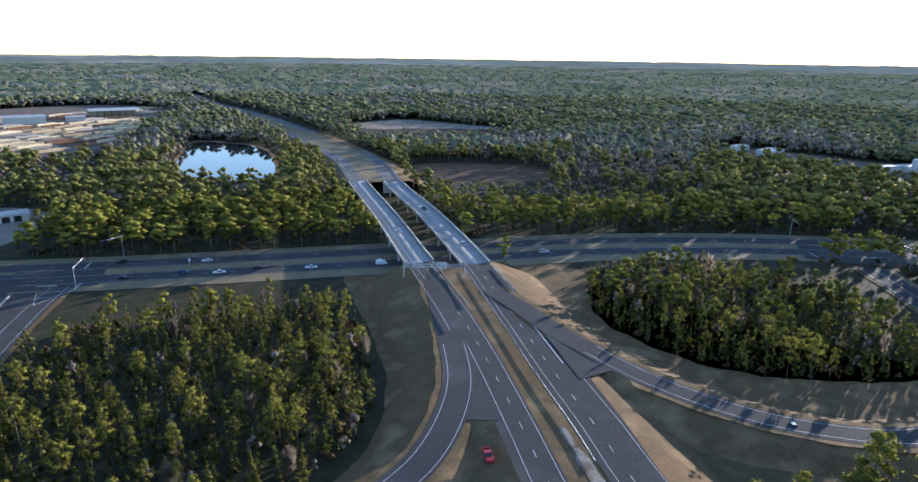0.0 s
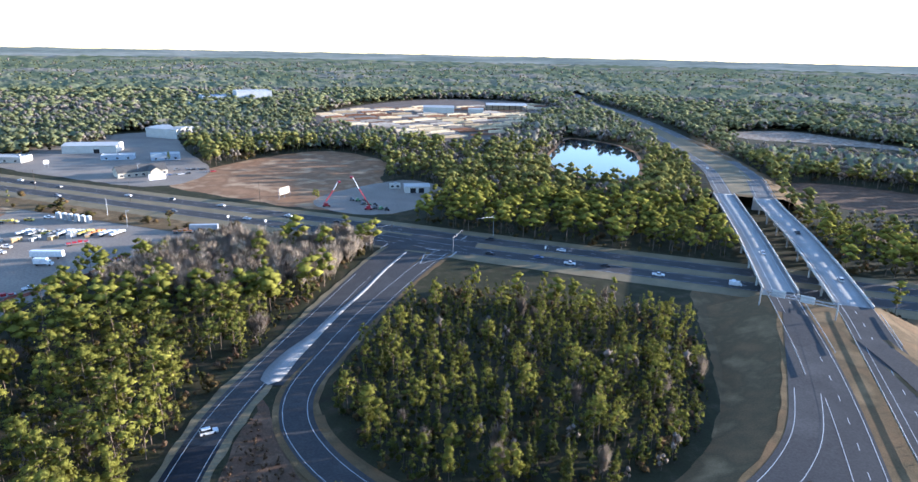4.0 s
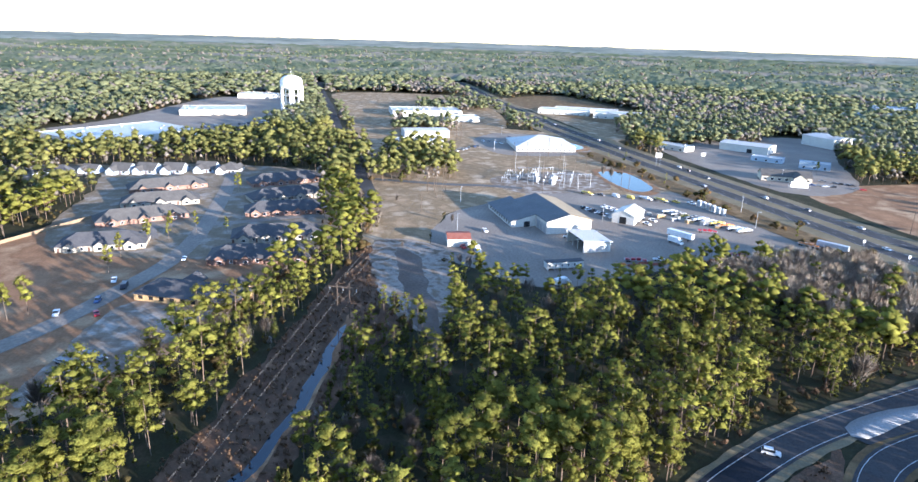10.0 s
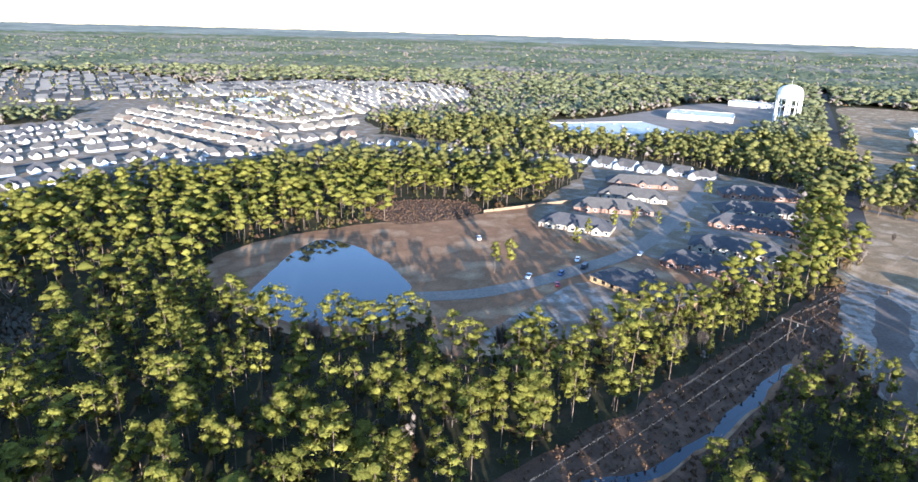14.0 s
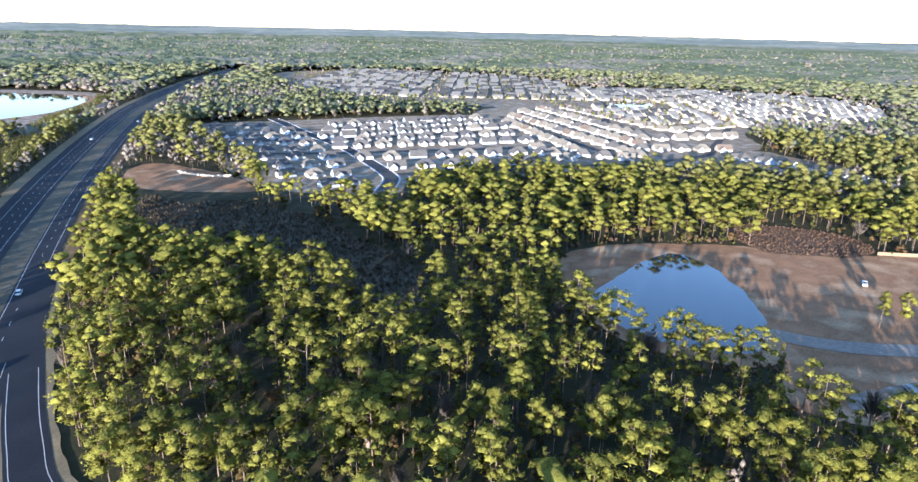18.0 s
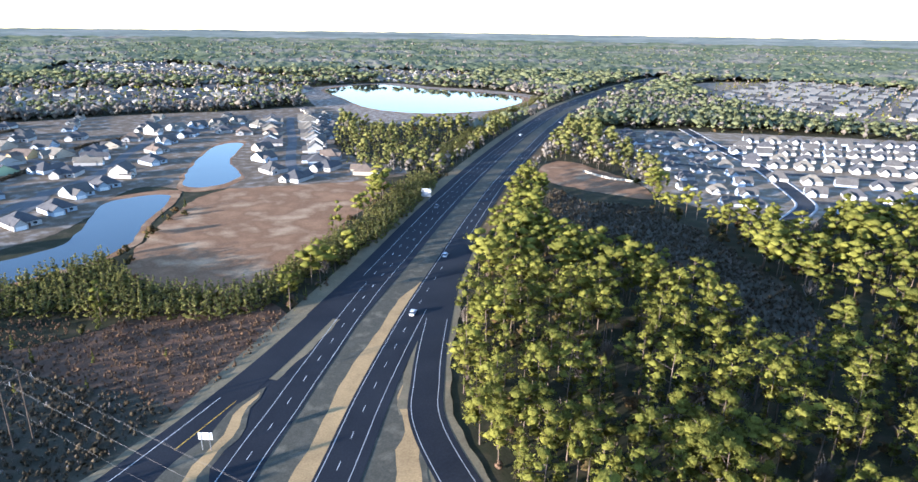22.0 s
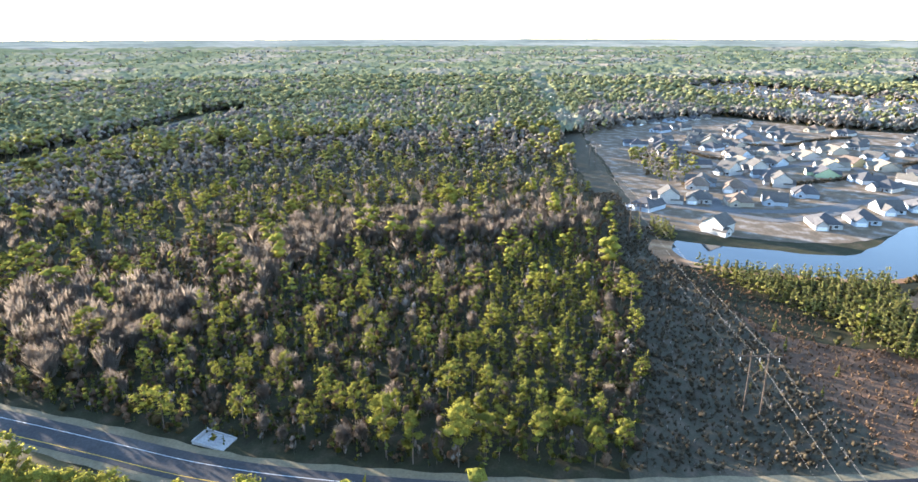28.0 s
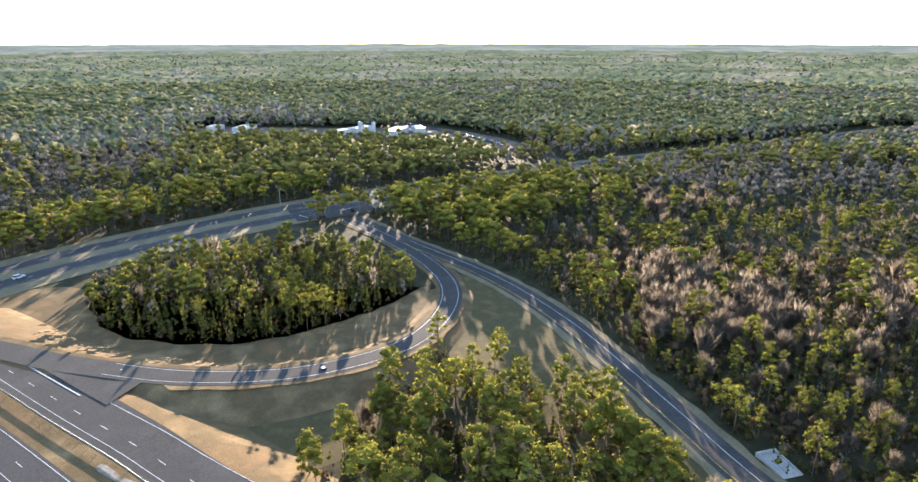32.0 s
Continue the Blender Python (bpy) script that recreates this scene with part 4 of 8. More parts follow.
def make_tree(r, sort, leaves, k=3, limbs=5):
    """Arrays of one tree of height 1: wood corners and triangles, leaf corners and triangles. Its crown is made of
    uneven tufts (solid lumps) with loose sprays of needles round them."""
    if sort == "pine":
        h0, rad, cl, shape, size = 0.40, 0.195, 12, "round", 0.0165
    elif sort == "slim":
        h0, rad, cl, shape, size = 0.34, 0.14, 11, "round", 0.015
    elif sort == "cone":
        h0, rad, cl, shape, size = 0.10, 0.17, 12, "cone", 0.022
    elif sort == "bush":
        h0, rad, cl, shape, size = 0.25, 0.55, 7, "round", 0.055
    else:  # bare
        h0, rad, cl, shape, size = 0.35, 0.22, 12, "round", 0.015
    form = ICO if leaves >= 400 and sort in ("pine", "slim") else OCTA
    if leaves < 150:
        cl = 9 if leaves >= 80 else 7 if leaves >= 36 else 4 if leaves >= 18 else 2 if leaves >= 5 else 1
        size *= (200 / leaves) ** 0.36
    far_bare = sort == "bare" and leaves < 50
    if far_bare:
        cl = max(cl, 3)
    if leaves < 12 and sort in ("pine", "slim", "bare"):  # far crowns close up to the ground
        h0, rad = 0.25, rad * 1.1
    wood_v, wood_t, base = [], [], 0

    def grow(p0, p1, r0, r1, kk):
        nonlocal base
        v, t = tube(r, p0, p1, r0, r1, kk)
        wood_v.append(v)
        wood_t.append(t + base)
        base += len(v)

    lean = r.normal(size=2) * 0.015
    if sort != "bush" and leaves > 12:
        grow((0, 0, -0.02), (lean[0], lean[1], 0.93), 0.0085, 0.003, k)
    for i in range(limbs if sort != "bush" else 0):
        z = h0 + (0.92 - h0) * r.random()
        a = r.random() * 6.283
        L = rad * (0.9 if sort != "bare" else 1.1) * r.uniform(0.6, 1)
        grow((lean[0] * z, lean[1] * z, z - 0.06), (L * math.cos(a), L * math.sin(a), z + (0.03 if sort != "bare" else 0.12)), 0.005, 0.0015, 3)
    cents, crad = crown_lumps(r, h0 + 0.02, 0.95, rad, cl, shape)
    if leaves < 150 and sort != "bare" or far_bare:
        crad = crad * (1.05 if cl == 9 else 1.15 if cl == 7 else 1.4 if cl == 4 else 1.6 if cl == 2 else 2.0)
    if far_bare:
        crad = crad * 0.72
    pick = r.integers(0, cl, leaves)
    nv = r.normal(size=(leaves, 3))
    nv[:, 2] += 0.3
    nv /= np.linalg.norm(nv, axis=1)[:, None]
    flat = np.array((1, 1, 0.8 if leaves >= 36 else 1.5 if far_bare else 0.95))
    pos = cents[pick] + nv * (crad[pick] * r.uniform(0.6, 1.14, leaves))[:, None] * flat
    LV, LT, LN, n = [], [], [], 0
    heart = np.array((0, 0, h0 + (0.97 - h0) * 0.35))
    if sort == "bare" and not far_bare:  # long thin twigs that rise outwards
        ang, out2 = r.random(leaves) * 6.283, rad * 1.15 * np.sqrt(r.random(leaves))
        tip = np.c_[out2 * np.cos(ang), out2 * np.sin(ang), 0.58 + 0.42 * np.sqrt(1 - 0.8 * (out2 / (rad * 1.15)) ** 2) - r.random(leaves) * 0.28]
        root2 = tip * (0.3, 0.3, 1) - np.c_[np.zeros((leaves, 2)), r.uniform(0.2, 0.42, leaves)]
        up = tip - root2
        side = np.cross(up, r.normal(size=(leaves, 3)))
        side /= np.linalg.norm(side, axis=1)[:, None]
        thick = 0.0065 * (300 / leaves) ** 0.6
        pos = tip
        lv = np.stack([root2 - side * thick, root2 + side * thick, tip], 1).reshape(-1, 3)
    else:
        for c, q in zip(cents, crad):
            fv, ff = form
            LV.append(c + fv * (q * r.uniform(0.72, 1.02, (len(fv), 1)) * (0.78 if cl > 8 else 0.95)) * flat)
            LT.append(ff + n)
            out = LV[-1] - heart
            LN.append(fv * 0.5 + 0.6 * out / np.linalg.norm(out, axis=1)[:, None])
            n += len(fv)
        lv = tris_at(r, pos, nv, np.full(leaves, size), 0.75)
    out = np.repeat(pos, 3, axis=0) - heart
    out /= np.linalg.norm(out, axis=1)[:, None]
    LN.append(np.repeat(nv * 0.5 + r.normal(size=nv.shape) * 0.22, 3, axis=0) + 0.6 * out)
    LV.append(lv)
    LT.append(np.arange(len(lv)).reshape(-1, 3) + n)
    wood = (np.vstack(wood_v), np.vstack(wood_t)) if wood_v else (np.zeros((0, 3)), np.zeros((0, 3), int))
    soft = np.vstack(LN)
    return (*wood, np.vstack(LV), np.vstack(LT), soft / np.linalg.norm(soft, axis=1)[:, None])


def forest(name, sorts, x, y, z, h, wide, leaves, limbs, kind_of, label, k=3, shrub=None, green=None, twig=None, pine=None):
    """Many trees as one mesh. sorts: names; kind_of: which sort each tree is."""
    V, F, S, TN, SN = [], [], [], [], []
    base = 0
    slot = {"pine": 1, "slim": 1, "cone": 2, "bare": 3, "bush": 4}
    for si, sort in enumerate(sorts):
        idx = np.nonzero(kind_of == si)[0]
        if not len(idx):
            continue
        temps = [make_tree(rng, sort, leaves, k, limbs) for _ in range(7)]
        which = rng.integers(0, 7, len(idx))
        for ti, (wv, wt, lv, lt, ln) in enumerate(temps):
            me = idx[which == ti]
            m = len(me)
            if not m:
                continue
            a = rng.uniform(0, 6.283, m)
            c, s = np.cos(a), np.sin(a)
            tv = np.vstack([wv, lv])
            nw, nl = len(wv), len(lt)
            hh, ww = h[me][:, None], (h[me] * wide[me])[:, None]
            X = (tv[:, 0] * c[:, None] - tv[:, 1] * s[:, None]) * ww + x[me][:, None]
            Y = (tv[:, 0] * s[:, None] + tv[:, 1] * c[:, None]) * ww + y[me][:, None]
            sn = np.vstack([np.tile((0.0, 0.0, 1.0), (nw, 1)), ln])
            SN.append(np.stack([sn[:, 0] * c[:, None] - sn[:, 1] * s[:, None], sn[:, 0] * s[:, None] + sn[:, 1] * c[:, None], np.tile(sn[:, 2], (m, 1))], 2).reshape(-1, 3))
            Z = tv[:, 2] * hh + z[me][:, None]
            V.append(np.stack([X, Y, Z], 2).reshape(-1, 3))
            tt = np.vstack([wt.reshape(-1, 3), lt + nw]).astype(np.int64)
            off = base + np.arange(m) * len(tv)
            F.append((tt[None] + off[:, None, None]).reshape(-1, 3))
            S.append(np.tile(np.r_[np.full(len(wt), 3 if sort == "bare" else 0), np.full(nl, slot[sort])], m))
            TN.append(np.repeat(rng.uniform(0.15, 0.85, m), len(tv)))
            base += m * len(tv)
    if not V:
        return None
    me = mesh_of(name, np.vstack(V), np.vstack(F), [M_BARK, pine or M_PINE, green or M_DARKPINE, twig or M_TWIG, shrub or M_SHRUB], np.concatenate(S), np.concatenate(TN), np.vstack(SN))
    return tagged(new(name, me), label, "woods", kind="stuff")


def scatter(r0, r1, step, jitter=0.5):
    """Jittered places between two distances from the middle of the interchange."""
    n = int(2 * r1 / step) + 1
    gx, gy = np.meshgrid((np.arange(n) - n / 2) * step, (np.arange(n) - n / 2) * step)
    x = gx.ravel() + rng.uniform(-jitter, jitter, gx.size) * step
    y = gy.ravel() + rng.uniform(-jitter, jitter, gx.size) * step
    d = np.hypot(x, y)
    k = (d >= r0) & (d < r1)
    return x[k], y[k]


MIX = {PINES: (0.42, 0.22, 0.20, 0.05, 0.11), DENSE: (0.20, 0.18, 0.54, 0.04, 0.04), MIXED: (0.06, 0.22, 0.34, 0.30, 0.08),
       BARE: (0.04, 0.06, 0.06, 0.74, 0.10), SMALL: (0.0, 0.1, 0.7, 0.1, 0.1), HEATH: (0, 0, 0.1, 0, 0.9), LOW: (0.34, 0.2, 0.26, 0.12, 0.08), GARDENS: (0.3, 0.2, 0.15, 0.3, 0.05)}
SORTS = ("pine", "slim", "cone", "bare", "bush")


def grow_woods(name, r0, r1, step, leaves, limbs, label, boost=1.0, k=3, skip=0, far=False):
    x, y = scatter(r0, r1, step)
    zn = zone_at(x, y)
    keep = (zn > 0) & (zn < SMALL) | (zn == LOW)
    keep |= (zn == GARDENS) & (rng.random(len(x)) < 0.13)
    if r1 < 700:
        keep |= (zn == HEATH) & (rng.random(len(x)) < 0.5)
    # stands open up and close again
    thin = 0.5 + 0.5 * np.sin(x / 11 + 2.1 * np.sin(y / 17)) * np.sin(y / 13 + 1.7 * np.sin(x / 19))
    if r1 <= 430:
        # the pine woods of the south-west stand in loose clumps
        loose = (zn == PINES) & (y < -92) & (x < -38)
        gap = 0.5 + 0.5 * np.sin(x / 6.1 + 2.3 * np.sin(y / 9.5)) * np.sin(y / 6.8 + 1.9 * np.sin(x / 10.5))
        keep &= rng.random(len(x)) < np.where(loose, 0.38 + 1.1 * gap, np.where(zn == MIXED, 1.0, 0.66 + 0.7 * thin))
    x, y, zn = x[keep], y[keep], zn[keep]
    u = rng.random(len(x))
    kind_of = np.zeros(len(x), int)
    for zv, mix in MIX.items():
        m = zn == zv
        kind_of[m] = np.searchsorted(np.cumsum(mix), u[m] * 0.999)
    kind_of = np.minimum(kind_of, 4)
    if r0 >= 430:  # more bare hardwoods among the far pines, in broad drifts
        drift = np.sin(x / 170 + 1.3 * np.sin(y / 230)) * np.cos(y / 140 + x / 310)
        kind_of[(rng.random(len(x)) < 0.08 + 0.42 * (drift > 0.3)) & (zn == PINES)] = 3
    lo = np.array((12.0, 11.0, 5.0, 8.0, 1.5))[kind_of]
    hi = np.array((19.5, 18.5, 12.5, 13.5, 4.5))[kind_of]
    h = rng.uniform(lo, hi) * np.where((zn == GARDENS) | (zn == LOW), 0.66, np.where(zn == MIXED, 0.76, 1.0))
    wide = rng.uniform(0.95, 1.6, len(x)) * boost
    wide *= np.where((zn == DENSE) | (kind_of == 2), 0.78, 1.0)
    h *= np.where((zn == DENSE) & (kind_of < 2), 0.85, 1.0)
    h *= np.where((x > -48) & (x < 62) & (y < -150) & (y > -330) & (kind_of < 2), 1.14, 1.0)
    if skip:
        return x, y, h, wide, kind_of
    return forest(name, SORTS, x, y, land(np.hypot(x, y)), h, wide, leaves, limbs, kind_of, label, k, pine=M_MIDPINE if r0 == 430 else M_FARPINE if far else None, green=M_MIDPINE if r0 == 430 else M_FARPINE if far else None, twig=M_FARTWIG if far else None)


grow_woods("woods", 20, 112, 8.5, 18, 1, "tall pines with bare hardwoods", 1.0)

# the nearest trees are things of their own, each with trunk and crown
nx, ny, nh, nw, nk = grow_woods("", 112, 235, 6.3, 0, 0, "", skip=1)
order = np.argsort(np.hypot(nx, ny))
single = [i for i in order if np.hypot(nx[i], ny[i]) > 122 and nk[i] < 4][:280]
rest = np.setdiff1d(np.arange(len(nx)), single)
forest("woods", SORTS, nx[rest], ny[rest], np.zeros(len(rest)), nh[rest], nw[rest], 300, 3, nk[rest], "tall pines with sunlit crowns over dark undergrowth", 4)
names = ("pine_tree", "pine_tree", "young_pine", "bare_tree")
labels = ("tall pine with a rounded yellow-green crown", "slender pine with a narrow green crown", "young conical pine, green down to the ground",
          "leafless grey hardwood with fine twigs")
leafmats = (M_PINE, M_PINE, M_DARKPINE, M_TWIG)
masters = {}
for si, sort in enumerate(SORTS[:4]):
    for v in range(5):
        wv, wt, lv, lt, ln = make_tree(rng, sort, 640, 6, 8)
        trunk = mesh_of("trunk", wv, wt, M_TWIG if sort == "bare" else M_BARK, tint=np.full(len(wv), 0.6), soft=np.tile((0.0, 0.0, 1.0), (len(wv), 1)))
        crown = mesh_of("crown", lv, lt, leafmats[si], tint=np.full(len(lv), 0.25 + 0.12 * v), soft=ln)
        masters[si, v] = (trunk, crown)
for i in single:
    si = int(nk[i])
    trunk, crown = masters[si, int(rng.integers(0, 5))]
    root = tagged(new(names[si]), labels[si], "tree", "trees round the interchange")
    for pn, me in (("trunk", trunk), ("crown", crown)):
        ob = new(pn, me)
        ob.parent = root
    root.matrix_basis = pose(nx[i], ny[i], 0, 0, 0, rng.uniform(0, 360)) @ Matrix.Diagonal((nh[i] * nw[i], nh[i] * nw[i], nh[i], 1))

grow_woods("woods", 235, 430, 6.8, 64, 1, "pine woods with mixed undergrowth", 1.05)
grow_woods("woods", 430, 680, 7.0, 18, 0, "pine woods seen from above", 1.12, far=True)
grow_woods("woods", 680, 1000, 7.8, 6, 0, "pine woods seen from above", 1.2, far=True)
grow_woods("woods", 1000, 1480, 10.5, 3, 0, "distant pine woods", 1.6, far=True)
# undergrowth between the nearer trees
bx, by = scatter(115, 440, 6.0)
bz = zone_at(bx, by)
bk = (bz > 0) & (bz < SMALL) & (rng.random(len(bx)) < 0.5)
bx, by = bx[bk], by[bk]
forest("undergrowth", ("bush", "cone"), bx, by, np.zeros(len(bx)), rng.uniform(1.2, 3.6, len(bx)), rng.uniform(0.8, 1.3, len(bx)), 12, 0,
       (rng.random(len(bx)) < 0.2).astype(int), "low shrubs and saplings under the pines")

# close young growth inside the loops and the mixed woods
dx, dy = scatter(110, 330, 3.8)
dz = zone_at(dx, dy)
dk = (dz == DENSE) | ((dz == LOW) & (dx > 100) & (dy < 0)) | ((dz == MIXED) & (np.hypot(dx, dy) < 260) & (rng.random(len(dx)) < 0.6)) | ((dz == PINES) & (np.hypot(dx, dy) < 230) & (rng.random(len(dx)) < np.where(dy > 0, 0.36, 0.14)))
dx, dy = dx[dk], dy[dk]
young = rng.choice(3, len(dx), p=(0.88, 0.07, 0.05))
forest("young_growth", ("cone", "bush", "bare"), dx, dy, np.zeros(len(dx)), rng.uniform(3.5, 9.5, len(dx)) * np.array((1.0, 0.3, 0.9))[young], rng.uniform(0.85, 1.25, len(dx)), 26, 0, young, "close young pines and brush between the taller trees")
# brown thicket under the mixed woods
ux, uy = scatter(112, 335, 3.6)
uk = np.isin(zone_at(ux, uy), (MIXED, BARE)) & (ux > 0) & (rng.random(len(ux)) < 0.75)
ux, uy = ux[uk], uy[uk]
forest("thicket", ("bush", "bare"), ux, uy, np.zeros(len(ux)), rng.uniform(1.4, 4.2, len(ux)), rng.uniform(0.6, 1.0, len(ux)), 17, 0, (rng.random(len(ux)) < 0.35).astype(int), "brown leafless thicket and saplings", shrub=M_BRUSH)
# close stands of leafless hardwoods
hx2, hy2 = scatter(112, 345, 3.9)
hk = zone_at(hx2, hy2) == BARE
hx2, hy2 = hx2[hk], hy2[hk]
for west in (True, False):
    k2 = ((hx2 < 0) == west) & (rng.random(len(hx2)) < (1.0 if west else 0.4))
    n2 = int(k2.sum())
    forest("hardwoods", SORTS, hx2[k2], hy2[k2], np.zeros(n2), rng.uniform(8, 13, n2), rng.uniform(0.9, 1.4, n2), 90, 2, np.full(n2, 3), "close stand of leafless pale hardwoods", twig=M_PALETWIG if west else None)
# low brown brush on the cleared strips
qx, qy = scatter(105, 420, 1.45, 1.2)
qk = (zone_at(qx, qy) == BRUSH) & (rng.random(len(qx)) < 0.85)
qx, qy = qx[qk], qy[qk]
# Where the woods shade the ground, brush takes the darker painted colour.
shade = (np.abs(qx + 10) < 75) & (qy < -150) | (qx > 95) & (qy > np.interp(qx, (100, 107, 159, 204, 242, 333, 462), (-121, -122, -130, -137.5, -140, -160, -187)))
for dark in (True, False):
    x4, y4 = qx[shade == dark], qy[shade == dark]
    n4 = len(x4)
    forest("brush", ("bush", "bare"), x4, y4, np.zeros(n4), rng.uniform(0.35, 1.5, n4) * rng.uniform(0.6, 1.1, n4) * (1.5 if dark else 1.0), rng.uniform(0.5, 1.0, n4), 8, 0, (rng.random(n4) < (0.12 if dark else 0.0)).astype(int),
           "low brush on cleared strips and in a clearing, coloured dark for tree shade" if dark else "low rusty brush and grass tufts on cleared ground", shrub=M_DARKBRUSH if dark else M_BRUSH)
# rusty shrubs along the edges of the woods
ex, ey = scatter(105, 330, 2.6)
ez = zone_at(ex, ey)
edge = np.zeros(len(ex), bool)
for ox, oy in ((7, 0), (-7, 0), (0, 7), (0, -7)):
    edge |= zone_at(ex + ox, ey + oy) == CLEAR
ek = edge & (ez > 0) & (ez < SMALL) & (rng.random(len(ex)) < 0.42)
ex, ey = ex[ek], ey[ek]
forest("edge_shrubs", ("bush", "cone"), ex, ey, np.zeros(len(ex)), rng.uniform(0.9, 3.0, len(ex)) * np.where(np.arange(len(ex)) % 5 < 3, 1.7, 0.9), rng.uniform(0.7, 1.1, len(ex)), 26, 0,
       (np.arange(len(ex)) % 5 < 3).astype(int), "rusty brown shrubs and saplings along the edge of the woods", shrub=M_BRUSH)
# lone pines on the building plot and between the bungalows, bushes on the heath
for x, y, h, si in ((-216, -142, 15, 0), (-220, -137, 16, 0), (-263, -128, 13, 0), (-303, -127, 13, 0), (-325, -124, 11, 0), (-324, -111, 12, 1), (-408, -111, 14, 0), (-321, -95, 10, 1), (-310, -120, 10, 1), (-284, -132, 12, 0),
                    (152, -140, 5, 2), (143, -128, 4, 2), (134, -150, 4, 2), (160, -120, 4, 2), (150, -110, 3, 2), (170, -135, 6, 2), (183, -140, 6, 2), (240, -300, 7, 2), (-300, 305, 9, 0), (-306, 308, 8, 0), (-390, -10, 6, 3), (-345, 22, 6, 3),
                    (-300, -5, 4, 3), (-470, 150, 11, 3), (-478, 146, 10, 3), (66, -420, 12, 1), (62, -410, 11, 1), (68, -395, 10, 0), (-250, 420, 12, 0), (-500, 332, 11, 0)):
    trunk, crown = masters[si, int(rng.integers(0, 5))]
    root = tagged(new(names[si]), labels[si] + " standing alone", "tree", "lone trees")
    for pn, me in (("trunk", trunk), ("crown", crown)):
        new(pn, me).parent = root
    root.matrix_basis = pose(x, y, 0, 0, 0, rng.uniform(0, 360)) @ Matrix.Diagonal((h * 0.95, h * 0.95, h, 1))
# close-set young pines in rows
sx, sy = scatter(120, 950, 2.8, 0.4)
sk = zone_at(sx, sy) == SMALL
sx, sy = sx[sk], sy[sk]
forest("young_pines", ("cone",), sx, sy, np.zeros(len(sx)), rng.uniform(6.5, 9.5, len(sx)), rng.uniform(1.15, 1.6, len(sx)), 38, 0, np.zeros(len(sx), int), "close rows of young green pines beside the highway", green=M_MIDPINE)

# ---- far woods: a rough canopy, and hazy distance behind it ----
def canopy(name, fr, FA, material, rough_h, label, kind):
    fa = np.arange(FA) * 2 * math.pi / FA
    FX, FY = fr[:, None] * np.cos(fa), fr[:, None] * np.sin(fa)
    broad = np.array([[noise.noise(Vector((a / 260, b / 260, 0.7))) for a, b in zip(ra, rb)] for ra, rb in zip(FX, FY)])
    low = (np.abs(FX) < HALF - 5) & (np.abs(FY) < HALF - 5) & np.isin(zone_at(FX, FY), (CLEAR, GARDENS))
    FZ = land(fr)[:, None] + 2.5 + (rng.random(FX.shape) ** 1.5 * 10 + 3.0 * broad) * rough_h
    for ox, oy in ((16, 0), (-16, 0), (0, 16), (0, -16), (11, 11), (-11, 11), (11, -11), (-11, -11)):
        low |= (np.abs(FX) < HALF - 25) & (np.abs(FY) < HALF - 25) & np.isin(zone_at(FX + ox, FY + oy), (CLEAR, GARDENS))
    fv = np.stack([FX, FY, FZ], 2).reshape(-1, 3)
    i, j = np.meshgrid(np.arange(len(fr) - 1), np.arange(FA), indexing="ij")
    i, j = i.ravel(), j.ravel()
    jn = (j + 1) % FA
    fq = np.c_[i * FA + j, (i + 1) * FA + j, (i + 1) * FA + jn, i * FA + jn]
    fq = fq[~low.ravel()[fq].any(1)]
    tagged(new(name, mesh_of(name, fv, fq, material)), label, "woods" if kind == "stuff" else "backdrop", kind=kind)


# Canopy base colour is lightened for haze over the far woods.
M_CANOPY = mat("hazy_canopy", (0.125, 0.145, 0.08), (0.27, 0.235, 0.18), 260, 0.95, 9, 3.0, c=(0.17, 0.185, 0.108), contrast=0.15, spec=0.0)
# Horizon haze is painted into the backdrop's pale base colour.
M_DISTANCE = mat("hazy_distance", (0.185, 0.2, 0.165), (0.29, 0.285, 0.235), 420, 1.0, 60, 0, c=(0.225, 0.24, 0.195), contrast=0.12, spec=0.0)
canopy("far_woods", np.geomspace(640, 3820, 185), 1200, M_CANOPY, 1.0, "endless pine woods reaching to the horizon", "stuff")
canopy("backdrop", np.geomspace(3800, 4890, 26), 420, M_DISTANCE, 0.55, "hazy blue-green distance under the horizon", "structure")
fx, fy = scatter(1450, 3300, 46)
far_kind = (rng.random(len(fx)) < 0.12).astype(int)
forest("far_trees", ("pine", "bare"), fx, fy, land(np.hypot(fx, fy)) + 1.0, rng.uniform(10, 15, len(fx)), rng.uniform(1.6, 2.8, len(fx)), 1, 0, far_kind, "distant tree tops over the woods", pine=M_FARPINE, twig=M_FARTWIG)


# ---- small mesh helpers ----
def box(bm, x0, x1, y0, y1, z0, z1):
    v = [bm.verts.new(p) for p in ((x0, y0, z0), (x1, y0, z0), (x1, y1, z0), (x0, y1, z0), (x0, y0, z1), (x1, y0, z1), (x1, y1, z1), (x0, y1, z1))]
    for q in ((0, 3, 2, 1), (4, 5, 6, 7), (0, 1, 5, 4), (1, 2, 6, 5), (2, 3, 7, 6), (3, 0, 4, 7)):
        bm.faces.new([v[i] for i in q])
    return bm


def boxes(*dims):
    bm = bmesh.new()
    for d in dims:
        box(bm, *d)
    return bm


